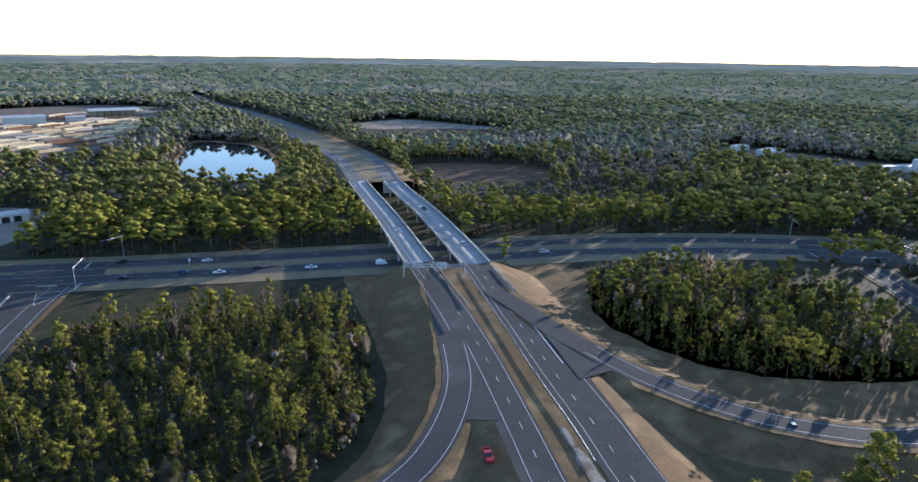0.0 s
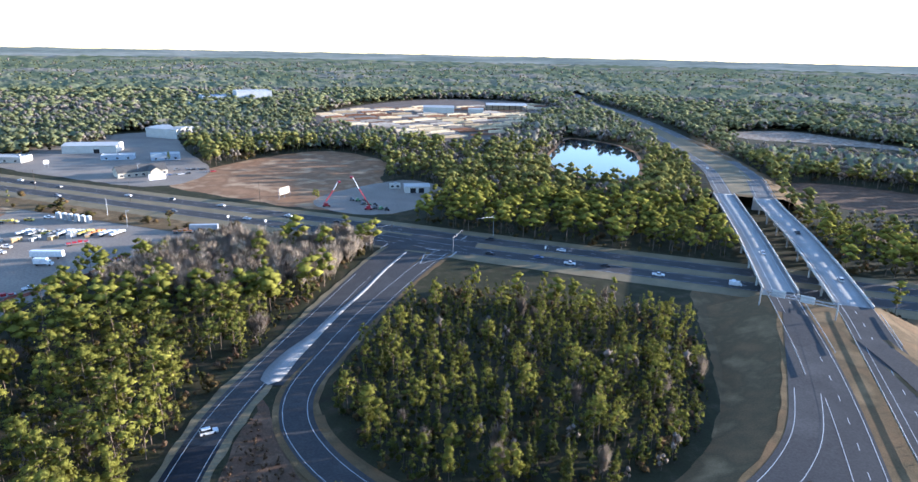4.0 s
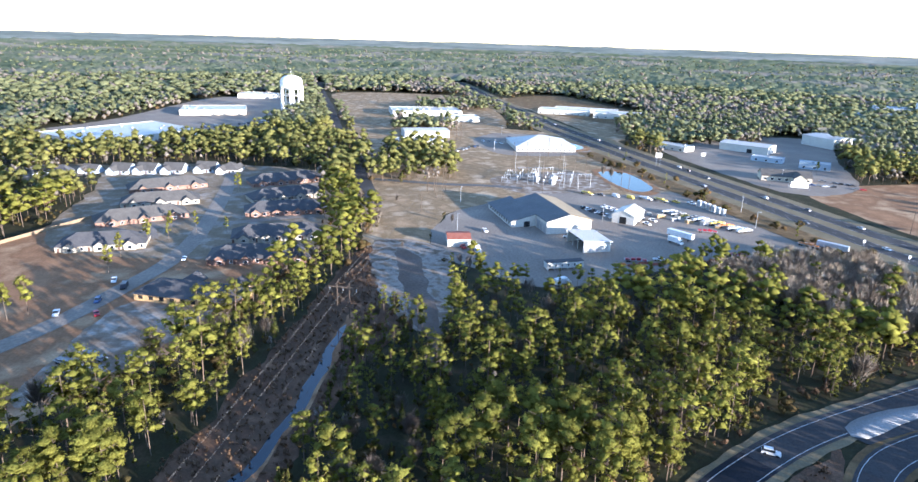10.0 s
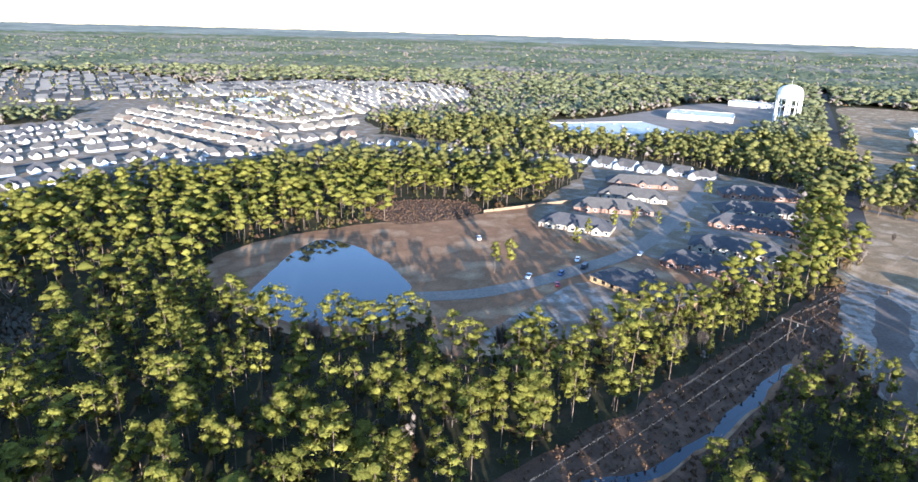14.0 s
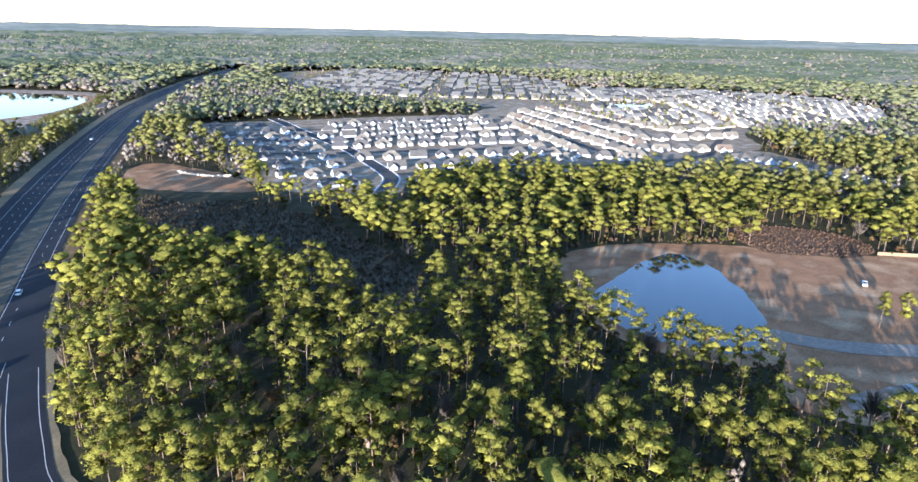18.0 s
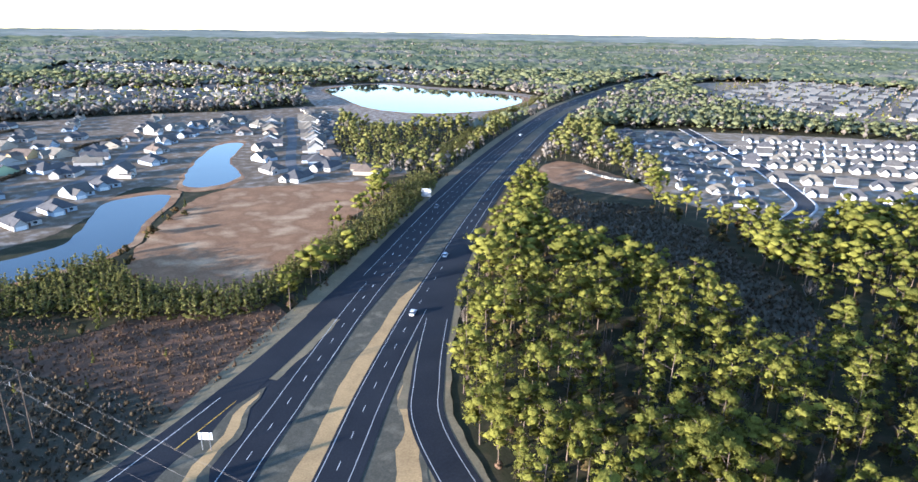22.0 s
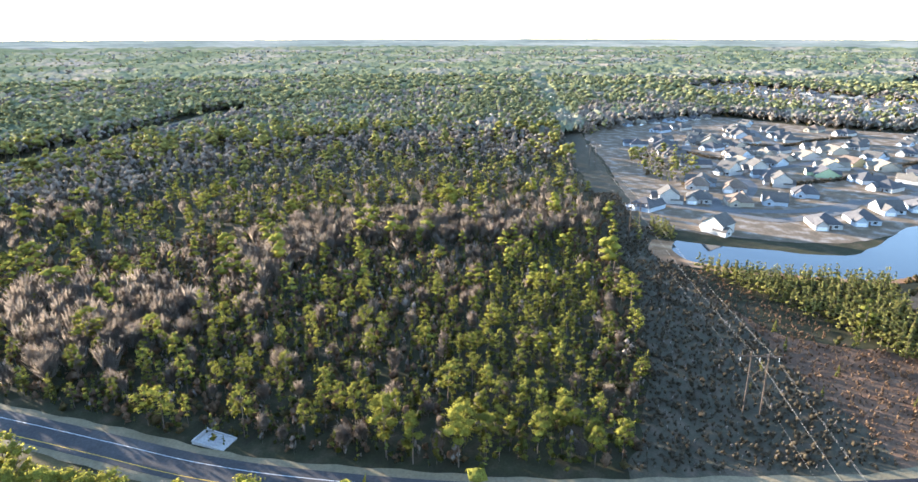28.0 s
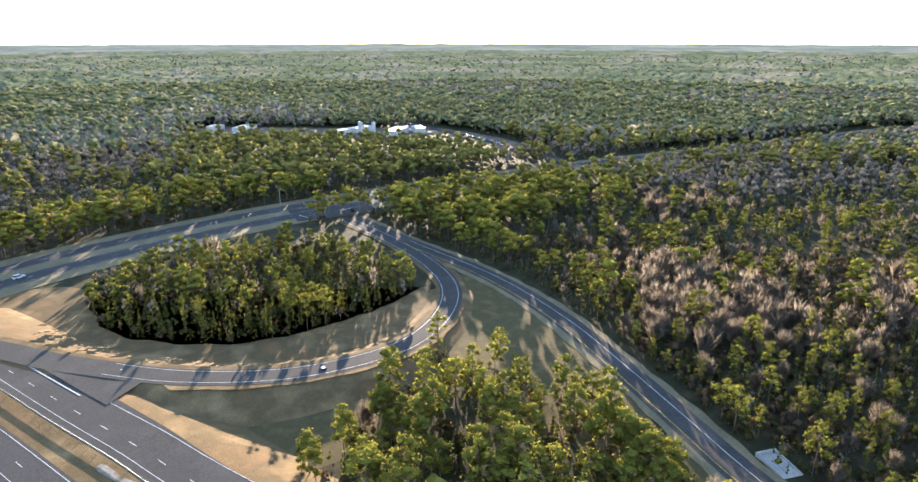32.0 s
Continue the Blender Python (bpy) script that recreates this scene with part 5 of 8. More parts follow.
def extrude(prof, y0, y1, bm=None):
    """A side profile of (x, z) drawn out from y0 to y1."""
    bm = bm or bmesh.new()
    a, b = [bm.verts.new((x, y0, z)) for x, z in prof], [bm.verts.new((x, y1, z)) for x, z in prof]
    bm.faces.new(a)
    bm.faces.new(b[::-1])
    for i in range(len(prof)):
        j = (i + 1) % len(prof)
        bm.faces.new((a[j], a[i], b[i], b[j]))
    bmesh.ops.recalc_face_normals(bm, faces=bm.faces)
    return bm


def rod(p0, p1, r0, r1=None, n=8, bm=None):
    """A closed tapered rod."""
    bm = bm or bmesh.new()
    p0, p1 = Vector(p0), Vector(p1)
    d = p1 - p0
    q = d.to_track_quat("Z", "Y")
    r1 = r0 if r1 is None else r1
    rings2 = []
    for p, r in ((p0, r0), (p1, r1)):
        rings2.append([bm.verts.new(p + q @ Vector((r * math.cos(6.2832 * i / n), r * math.sin(6.2832 * i / n), 0))) for i in range(n)])
    a, b = rings2
    for i in range(n):
        j = (i + 1) % n
        bm.faces.new((a[i], a[j], b[j], b[i]))
    bm.faces.new(a[::-1])
    bm.faces.new(b)
    return bm


def group_at(name, x, y, z=0.0, yaw=0.0, label="", category="", group=""):
    e = tagged(new(name), label, category, group)
    e.matrix_basis = pose(x, y, z, 0, 0, yaw)
    return e


M_STEEL = mat("galvanised_steel", (0.33, 0.34, 0.35), (0.43, 0.44, 0.45), 2, 0.5, 0.3, 0, 0.6)
M_WOODPOLE = mat("weathered_wood_pole", (0.075, 0.055, 0.042), (0.12, 0.092, 0.07), 2, 0.9, 0.2)
M_SIGNBACK = mat("bare_aluminium_sign_back", (0.45, 0.46, 0.47), (0.55, 0.56, 0.57), 2, 0.5, 0.4, 0, 0.4)
M_WHITEPANEL = mat("white_painted_panel", (0.78, 0.78, 0.76), (0.70, 0.70, 0.68), 4, 0.6, 0.5)

# ---- the two bridges ----
for nm, ln in (("bridge", EAST), ("bridge", WEST)):
    seg = along(ln, BRIDGE[0] - 4, BRIDGE[1] + 4)
    nrm = sides(seg)
    root = tagged(new(nm), "long concrete highway bridge on slender piers over the arterial", "bridge", "bridges")

    def under(name, *args, **kw):
        ob = strip(name, *args, kind="", **kw)
        ob.parent = root
        return ob
    under("deck", seg, 8.06, 6.6, -6.6, M_DECK, thick=0.35)
    for s in (6.9, -6.5):
        under("parapet", seg, 8.95, s, s - 0.4, M_CONC, thick=1.2)
    for s in (4.8, 1.6, -1.6, -4.8):
        under("girder", seg, 7.70, s + 0.3, s - 0.3, M_CONC, thick=1.5)
    L = len(seg)
    for f in np.linspace(0.06, 0.94, 8):
        i = int(f * (L - 1))
        p, n2 = seg[i], nrm[i]
        yaw = math.degrees(math.atan2(n2[1], n2[0]))
        cap = part("pier_cap", boxes((-5.8, 5.8, -0.6, 0.6, 5.2, 6.2)), M_CONC, root)
        cap.matrix_basis = pose(p[0], p[1], 0, 0, 0, yaw)
        for off in (-4.3, 0, 4.3):
            col = part("pier", rod((off, 0, -0.2), (off, 0, 5.2), 0.5, n=10), M_CONC, root)
            col.matrix_basis = pose(p[0], p[1], 0, 0, 0, yaw)
    for i, sgn in ((0, 1), (L - 1, -1)):
        ab = part("abutment", boxes((-7.2, 7.2, -0.6, 0.6, 0, 7.6)), M_CONC, root)
        n2 = nrm[i]
        ab.matrix_basis = pose(seg[i][0], seg[i][1], 0, 0, 0, math.degrees(math.atan2(n2[1], n2[0])))


# ---- lines painted on the roads ----
def painted(line, z, off, width=0.16, dash=None, name="lane_line", m=None):
    """A painted line beside a road's middle; dash: (painted, period) in metres."""
    if dash is None:
        strip(name, line, z, off + width / 2, off - width / 2, m or M_WHITE, label="white painted road line" if m is None else "yellow painted road line", category="road marking")
        return
    nrm = sides(line)
    p = line[:, :2] + nrm * np.broadcast_to(off, len(line))[:, None]
    zz = np.broadcast_to(z, len(line))
    s = np.r_[0, np.cumsum(np.hypot(*np.diff(p, axis=0).T))]
    v, q = [], []
    for a in np.arange(2, s[-1] - dash[0], dash[1]):
        ends = []
        for t in (a, a + dash[0]):
            c = np.array((np.interp(t, s, p[:, 0]), np.interp(t, s, p[:, 1]), np.interp(t, s, zz)))
            n2 = np.array((np.interp(t, s, nrm[:, 0]), np.interp(t, s, nrm[:, 1]), 0)) * width / 2
            ends += [c + n2, c - n2]
        k = len(v)
        v += ends
        q.append((k + 1, k + 3, k + 2, k))
    if v:
        ob = new(name, mesh_of(name, v, q, m or M_WHITE))
        tagged(ob, "broken white lane line", "road marking", kind="structure")


DASH = (3.2, 12.2)
for ln, lo, hi, dashed, solid in ((EAST, 60, 1500, 0.9, (4.6, -6.4)), (WEST, -1600, 1500, -0.9, (2.9, -4.6))):
    full = along(ln, lo, hi)
    zf = deck_z(full[:, 1]) + 0.09
    painted(full, zf, dashed, 0.18, DASH)
    for o in solid:
        painted(full, zf, o)
# south of the slip road the eastern carriageway has three lanes; the third one leaves at the gore
sseg = along(EAST, -1600, 60)
zs2 = deck_z(sseg[:, 1]) + 0.09
lane = np.interp(sseg[:, 1], (-1600, -420, -240, -217, -187, -165, -131, -101, 60), (3.4, 3.4, 3.6, 4.2, 6.4, 8.4, 10.9, 12.5, 0.9))
painted(sseg, zs2, lane, 0.18, DASH)
painted(sseg, zs2, lane + 3.7)
south = sseg[:, 1] < -228
painted(sseg[south], zs2[south], lane[south] - 3.7, 0.18, DASH)
painted(sseg[~south], zs2[~south], lane[~south] - 3.7)
painted(sseg[south], zs2[south], lane[south] - 7.4)
for k, (nm, pts, zs, w, mm) in enumerate(RAMPS):
    ln = ramp_lines[k]
    a, b = {0: (14, None), 1: (12, -24), 2: (14, None), 3: (14, -14)}[k]
    cut = ln[a:b]
    if k == 3:
        painted(cut, cut[:, 2] + 0.19, 1.9, 0.2)
        painted(cut, cut[:, 2] + 0.19, -3.3, 0.2, None, "lane_line", M_YELLOW)
        continue
    for o in (w / 2 - 1.0, -w / 2 + 1.6):
        painted(cut, cut[:, 2] + 0.19, o)
for off in (10.0, -10.0):
    near = ART[(ART[:, 0] > -1200) & (ART[:, 0] < 560)]
    painted(near, 0.225, off, 0.18, DASH)
    for o in (5.0, -5.0):
        painted(near, 0.225, off + o)
# washed-out gravel in the median
wash = spline([(28.2, 148), (29.8, 141), (31.5, 134), (33.2, 127), (35, 121)], 2)
spill = 1.7 + 0.35 * np.sin(np.arange(len(wash)) * 1.3) - np.linspace(1.0, -0.6, len(wash))
strip("gravel_patch", wash, deck_z(wash[:, 1]) + 0.06, spill, -spill, M_TRACKS, label="pale washed-out gravel in the grass median", category="gravel")
# chevrons and stop lines
for pts, z in (([(25, 223), (34, 183)], 6.6), ([(25, 223), (36, 205), (47, 190)], 6.6)):
    l2 = spline(pts, 5)
    painted(l2, deck_z(l2[:, 1]) + 0.13 if z > 1 else z, 0, 0.35)
for x, y, yaw in ((-178, 262, 10), (-202, 252, 100), (-165, 262, 100), (188, 322, 95), (216, 318, 10), (-176, 290, 100), (205, 345, 95)):
    ob = part("stop_line", boxes((-4, 4, -0.22, 0.22, 0.26, 0.31)), M_WHITE)
    ob.matrix_basis = pose(x, y, 0, 0, 0, yaw)
    tagged(ob, "white painted stop line", "road marking", kind="structure")

# the raised concrete island between the two arms of the western junction
isl = spline([(-187, 252), (-178, 222), (-168.5, 196), (-161, 172), (-154.5, 153), (-149.5, 136), (-144.5, 124.5), (-141, 118.5)], 4)
wid = np.interp(isl[:, 1], (118, 121, 126, 140, 155, 180, 251), (0.8, 3.2, 3.9, 3.1, 1.7, 0.9, 0.6))
wid[[0, -1]] = 0.02
full_w = np.interp(isl[:, 1], (118, 130, 165, 200, 251), (4.5, 6.5, 8.0, 9.0, 10.0))
strip("junction", isl, 0.25, full_w, -full_w, M_OLDASPH, label="worn asphalt between the two slip roads", category="road")
strip("traffic_island", isl, 0.36, wid, -wid, M_DECK, thick=0.15, label="pale flat concrete traffic island", category="island")
strip("junction", spline([(-215, 258), (-190, 262), (-160, 272)], 4), 0.218, 16, -8, M_OLDASPH, label="worn asphalt of the western junction", category="road")
mouth = ART[(ART[:, 0] > -206) & (ART[:, 0] < -168)]
strip("junction", mouth, 0.2215, 16, -16, M_OLDASPH, label="worn asphalt where the slip roads meet the arterial", category="road")
for pts in ([(-177, 253), (-164, 258)], [(-177, 253), (-170, 240)], [(-164, 258), (-167, 250), (-170, 240)], [(-173, 246.5), (-167, 250)]):
    painted(spline(pts, 1), 0.30, 0, 0.3)
strip("junction", spline([(185, 330), (210, 322), (232, 316)], 4), 0.218, 12, -16, M_OLDASPH, label="worn asphalt of the eastern junction", category="road")
strip("verge", along(EAST, -1500, -110), 0.2, 0, -17, M_VERGE, label="tan grass verge of the highway", category="verge")
strip("verge", along(WEST, -1500, -210), 0.2, 13, 0, M_GRASS, label="narrow grass verge of the highway", category="verge")
for k, w in ((1, 7.2), (3, 7.6), (0, 6.6), (2, 6.6)):
    ii = np.arange(len(ramp_lines[k]))
    wv2 = w * (1 + 0.05 * np.sin(ii / 2.9) + 0.05 * np.sin(ii * 1.7 + k))
    wl2, wr2 = wv2.copy(), wv2[::-1].copy()
    if k == 0:  # no shoulder where slip road and highway run side by side
        wl2[ramp_lines[0][:, 1] > 149] = 3.0
        wl2[ramp_lines[0][:, 0] < -10] = w
    if k == 2:
        wr2[(ramp_lines[2][:, 1] > 175) & (ramp_lines[2][:, 0] < 70)] = 3.0
    strip("verge", ramp_lines[k], ramp_lines[k][:, 2] + 0.10 + 0.004 * k, wl2, -wr2, M_VERGE if k in (1, 3) else M_GRASS, label="grass shoulder of a slip road", category="verge")


# ---- guard rails ----
def guard_rail(line, z, off):
    nrm = sides(line)
    p = line[:, :2] + nrm * off
    root = tagged(new("guard_rail"), "galvanised steel guard rail on short posts", "guard rail", "guard rails")
    zz = np.broadcast_to(z, len(line))
    rail = strip("rail", np.c_[p, zz], zz + 0.78, 0.06, -0.06, M_STEEL, thick=0.32, kind="")
    rail.parent = root
    post = boxes((-0.08, 0.08, -0.08, 0.08, 0, 0.75))
    me = None
    s = np.r_[0, np.cumsum(np.hypot(*np.diff(p, axis=0).T))]
    for t in np.arange(1, s[-1], 4.0):
        if me is None:
            ob = part("post", post, M_STEEL, root)
            me = ob.data
        else:
            ob = new("post", me)
            ob.parent = root
        ob.matrix_basis = pose(np.interp(t, s, p[:, 0]), np.interp(t, s, p[:, 1]), np.interp(t, s, zz))


for ln, off, lo, hi in ((WEST, 6.2, 205, 276), (WEST, -6.2, 225, 276), (EAST, 7.2, 130, 276), (EAST, -7.0, 240, 276), (WEST, 6.2, 466, 540), (EAST, -7.2, 466, 560)):
    sg = along(ln, lo, hi)
    guard_rail(sg, deck_z(sg[:, 1]) + 0.05, off)

# overhead sign gantry just south of the bridges
gan = group_at("sign_gantry", -10, 258, 0, -3, "galvanised truss sign gantry over the carriageway, sign backs bare", "sign gantry")
for x in (-12.5, 13.5):
    part("post", rod((x, 0, 0), (x, 0, 14.2), 0.28, n=10), M_STEEL, gan)
for zc, yc in ((12.6, -0.5), (12.6, 0.5), (13.8, -0.5), (13.8, 0.5)):
    part("chord", rod((-12.5, yc, zc), (13.5, yc, zc), 0.09, n=6), M_STEEL, gan)
for i in range(12):
    xa = -12.5 + 26 * i / 12
    part("brace", rod((xa, -0.5, 12.6), (xa + 26 / 12, -0.5, 13.8), 0.05, n=5), M_STEEL, gan)
for x in (-6.5, 3.5):
    sg = part("sign", boxes((x - 2.4, x + 2.4, 0.6, 0.7, 11.8, 14.6)), M_SIGNBACK, gan, "bare aluminium sign back")


# ---- houses ----
WALLS = {"white": mat("white_siding", (0.43, 0.418, 0.392), (0.36, 0.35, 0.328), 6, 0.7, 0.4),
         "cream": mat("cream_siding", (0.40, 0.36, 0.285), (0.345, 0.305, 0.24), 6, 0.7, 0.4),
         "grey": mat("blue_grey_siding", (0.40, 0.455, 0.51), (0.35, 0.40, 0.455), 6, 0.7, 0.4),
         "green": mat("pale_green_siding", (0.46, 0.55, 0.33), (0.40, 0.48, 0.29), 6, 0.7, 0.4),
         "tan": mat("raw_yellow_sheathing", (0.58, 0.42, 0.20), (0.50, 0.36, 0.18), 4, 0.8, 0.4),
         "brick": mat("red_brown_brick", (0.21, 0.125, 0.09), (0.27, 0.17, 0.13), 2, 0.9, 0.2)}
ROOFS = {"dark": mat("charcoal_shingles", (0.07, 0.07, 0.075), (0.105, 0.102, 0.10), 3, 0.85, 0.4, 0.02),
         "grey": mat("weathered_grey_shingles", (0.085, 0.08, 0.074), (0.12, 0.113, 0.103), 3, 0.85, 0.4, 0.02),
         "pale": mat("pale_grey_shingles", (0.15, 0.135, 0.108), (0.21, 0.187, 0.15), 3, 0.85, 0.4, 0.02),
         "brown": mat("brown_shingles", (0.13, 0.10, 0.077), (0.18, 0.14, 0.11), 3, 0.85, 0.4, 0.02)}
M_BLEACHED = mat("bleached_shingles", (0.25, 0.228, 0.185), (0.33, 0.30, 0.245), 40, 0.85, 0.4, 0.02)
M_PANE = mat("window_pane", (0.02, 0.025, 0.03), (0.03, 0.035, 0.04), 3, 0.06, 1, 0, 0, 0.6)
M_TRIM = mat("white_trim", (0.78, 0.78, 0.76), (0.72, 0.72, 0.70), 3, 0.5)
M_DOOR = mat("dark_door_paint", (0.10, 0.06, 0.05), (0.13, 0.08, 0.06), 1, 0.5)


def gable_roof(bm, x0, x1, y0, y1, z, rise, over=0.45, axis="x", t=0.22):
    """A pitched roof with overhanging eaves and thickness; the ridge runs along axis."""
    if axis == "x":
        ym = (y0 + y1) / 2
        k = rise / ((y1 - y0) / 2) * over
        prof = [(y0 - over, z - k), (ym, z + rise), (y1 + over, z - k), (y1 + over, z - k + t), (ym, z + rise + t), (y0 - over, z - k + t)]
        pts = lambda p, e: (e, p[0], p[1])
        a0, a1 = x0 - over, x1 + over
    else:
        xm = (x0 + x1) / 2
        k = rise / ((x1 - x0) / 2) * over
        prof = [(x0 - over, z - k), (xm, z + rise), (x1 + over, z - k), (x1 + over, z - k + t), (xm, z + rise + t), (x0 - over, z - k + t)]
        pts = lambda p, e: (p[0], e, p[1])
        a0, a1 = y0 - over, y1 + over
    a, b = [bm.verts.new(pts(p, a0)) for p in prof], [bm.verts.new(pts(p, a1)) for p in prof]
    n = len(prof)
    fs = [bm.faces.new((a[i], a[(i + 1) % n], b[(i + 1) % n], b[i])) for i in range(n)]
    for r in (a, b):
        fs += [bm.faces.new((r[0], r[1], r[4], r[5])), bm.faces.new((r[1], r[2], r[3], r[4]))]
    bmesh.ops.recalc_face_normals(bm, faces=fs)
    return bm


def hip_roof(bm, x0, x1, y0, y1, z, rise, over=0.5):
    x0, x1, y0, y1 = x0 - over, x1 + over, y0 - over, y1 + over
    w = min(x1 - x0, y1 - y0) / 2
    lo = [bm.verts.new(p) for p in ((x0, y0, z), (x1, y0, z), (x1, y1, z), (x0, y1, z))]
    if x1 - x0 >= y1 - y0:
        r = [bm.verts.new((x0 + w, (y0 + y1) / 2, z + rise)), bm.verts.new((x1 - w + 0.01, (y0 + y1) / 2, z + rise))]
        fs = [(lo[0], lo[1], r[1], r[0]), (lo[1], lo[2], r[1]), (lo[2], lo[3], r[0], r[1]), (lo[3], lo[0], r[0])]
    else:
        r = [bm.verts.new(((x0 + x1) / 2, y0 + w, z + rise)), bm.verts.new(((x0 + x1) / 2, y1 - w + 0.01, z + rise))]
        fs = [(lo[0], lo[1], r[0]), (lo[1], lo[2], r[1], r[0]), (lo[2], lo[3], r[1]), (lo[3], lo[0], r[0], r[1])]
    for f in fs:
        bm.faces.new(f)
    bm.faces.new(lo[::-1])
    return bm


def walls_with_gable(bm, x0, x1, y0, y1, h, rise, axis):
    """Walls of a block whose gable ends rise under a pitched roof along axis."""
    if axis == "x":
        ym = (y0 + y1) / 2
        prof = [(y0, 0), (y1, 0), (y1, h), (ym, h + rise), (y0, h)]
        a, b = [bm.verts.new((x0, p, z)) for p, z in prof], [bm.verts.new((x1, p, z)) for p, z in prof]
    else:
        xm = (x0 + x1) / 2
        prof = [(x0, 0), (x1, 0), (x1, h), (xm, h + rise), (x0, h)]
        a, b = [bm.verts.new((p, y0, z)) for p, z in prof], [bm.verts.new((p, y1, z)) for p, z in prof]
    n = len(prof)
    fs = [bm.faces.new(a), bm.faces.new(b)] + [bm.faces.new((a[i], a[(i + 1) % n], b[(i + 1) % n], b[i])) for i in range(n)]
    bmesh.ops.recalc_face_normals(bm, faces=fs)
    return bm


def window(root, x, y, z, w, h, side="y"):
    d = 0.07
    if side == "y":
        f = part("window", boxes((x - w / 2 - .1, x + w / 2 + .1, y - d, y + d, z - .1, z + h + .1)), M_TRIM, root)
        part("pane", boxes((x - w / 2, x + w / 2, y - d - .03, y + d + .03, z, z + h)), M_PANE, f)
    else:
        f = part("window", boxes((x - d, x + d, y - w / 2 - .1, y + w / 2 + .1, z - .1, z + h + .1)), M_TRIM, root)
        part("pane", boxes((x - d - .03, x + d + .03, y - w / 2, y + w / 2, z, z + h)), M_PANE, f)


def house(wall, roof, w=15.0, d=18.0, h=2.8, rise=4.2, hip=False, storeys=1, name="house", plain=False):
    """A family house; its front with garage and gable looks along -y."""
    label = {"white": "white", "cream": "cream", "grey": "blue-grey", "green": "pale green", "tan": "half-built yellow-sheathed", "brick": "brick"}[wall]
    rl = {"dark": "charcoal", "grey": "grey", "brown": "brown", "pale": "pale grey"}[roof]
    root = tagged(new(name), f"{label} family house with a {rl} shingle roof", "house", "houses of the estates")
    wm, rm = WALLS[wall], ROOFS[roof]
    hh = h * storeys
    if hip:
        part("wall", boxes((-w / 2, w / 2, -d / 2 + 3, d / 2, 0, hh)), wm, root)
        part("roof", hip_roof(bmesh.new(), -w / 2, w / 2, -d / 2 + 3, d / 2, hh, rise + 0.6), rm, root)
    else:
        part("wall", walls_with_gable(bmesh.new(), -w / 2, w / 2, -d / 2 + 3, d / 2, hh, rise, "x"), wm, root)
        part("roof", gable_roof(bmesh.new(), -w / 2, w / 2, -d / 2 + 3, d / 2, hh, rise, 0.5, "x"), rm, root)
    gx0, gx1 = -w / 2 + 0.3, -w / 2 + 6.9
    part("wing", walls_with_gable(bmesh.new(), gx0, gx1, -d / 2 - 1, -d / 2 + 6, h, 2.8, "y"), wm, root)
    part("roof", gable_roof(bmesh.new(), gx0, gx1, -d / 2 - 1, -d / 2 + 8.5, h, 2.8, 0.4, "y"), rm, root)
    if plain:
        part("garage_door", boxes((gx0 + 0.8, gx1 - 0.8, -d / 2 - 1.08, -d / 2 - 0.95, 0, 2.2)), M_TRIM, root)
        return root
    part("porch", walls_with_gable(bmesh.new(), 0.6, 6.4, d / 2 - 1, d / 2 + 2.2, h, 2.2, "y"), wm, root)
    part("roof", gable_roof(bmesh.new(), 0.6, 6.4, d / 2 - 5, d / 2 + 2.2, h, 2.2, 0.4, "y"), rm, root)
    part("garage_door", boxes((gx0 + 0.8, gx1 - 0.8, -d / 2 - 1.08, -d / 2 - 0.95, 0, 2.2)), M_TRIM, root)
    part("door", boxes((1.0, 2.0, -d / 2 + 2.9, -d / 2 + 3.08, 0, 2.1)), M_DOOR, root)
    window(root, 4.3, -d / 2 + 3, 0.9, 2.0, 1.4)
    for x, yb in ((3.5, d / 2 + 2.2),):
        window(root, x, yb, 0.9, 1.6, 1.4)
        if storeys == 2:
            window(root, x, d / 2, 3.9, 1.2, 1.3)
    return root


house_kinds = [house("white", "dark", hip=True), house("white", "grey", hip=True), house("cream", "brown", hip=True), house("grey", "grey", 14, 17), house("white", "brown", 15, 15, hip=True),
               house("cream", "grey", 13, 18), house("white", "grey", 12, 15, storeys=2), house("green", "dark"), house("tan", "brown"), house("grey", "dark", 15, 17, hip=True),
               house("white", "pale", hip=True), house("cream", "pale"), house("white", "pale", 14, 19),
               house("white", "dark", 15, 13, hip=True, plain=True), house("white", "grey", 16, 13, hip=True, plain=True), house("white", "pale", 16, 13, plain=True), house("cream", "pale", 15, 12, hip=True, plain=True),
               house("white", "pale", 15, 14, hip=True, plain=True), house("grey", "grey", 15, 13, plain=True), house("cream", "brown", 15, 13, plain=True)]
ROWS, TANROWS = (13, 13, 14, 14, 18, 18, 17), (15, 16, 16, 17, 19, 14)
used = set()


def put_house(k, x, y, yaw, s=1.0):
    m = pose(x, y, 0.0, 0, 0, yaw) @ Matrix.Diagonal((s, s, s, 1))
    if k not in used:
        used.add(k)
        house_kinds[k].matrix_basis = m
        return house_kinds[k]
    ob = copy_thing(house_kinds[k], pose(x, y, 0.0, 0, 0, yaw))
    ob.matrix_basis = m
    return ob


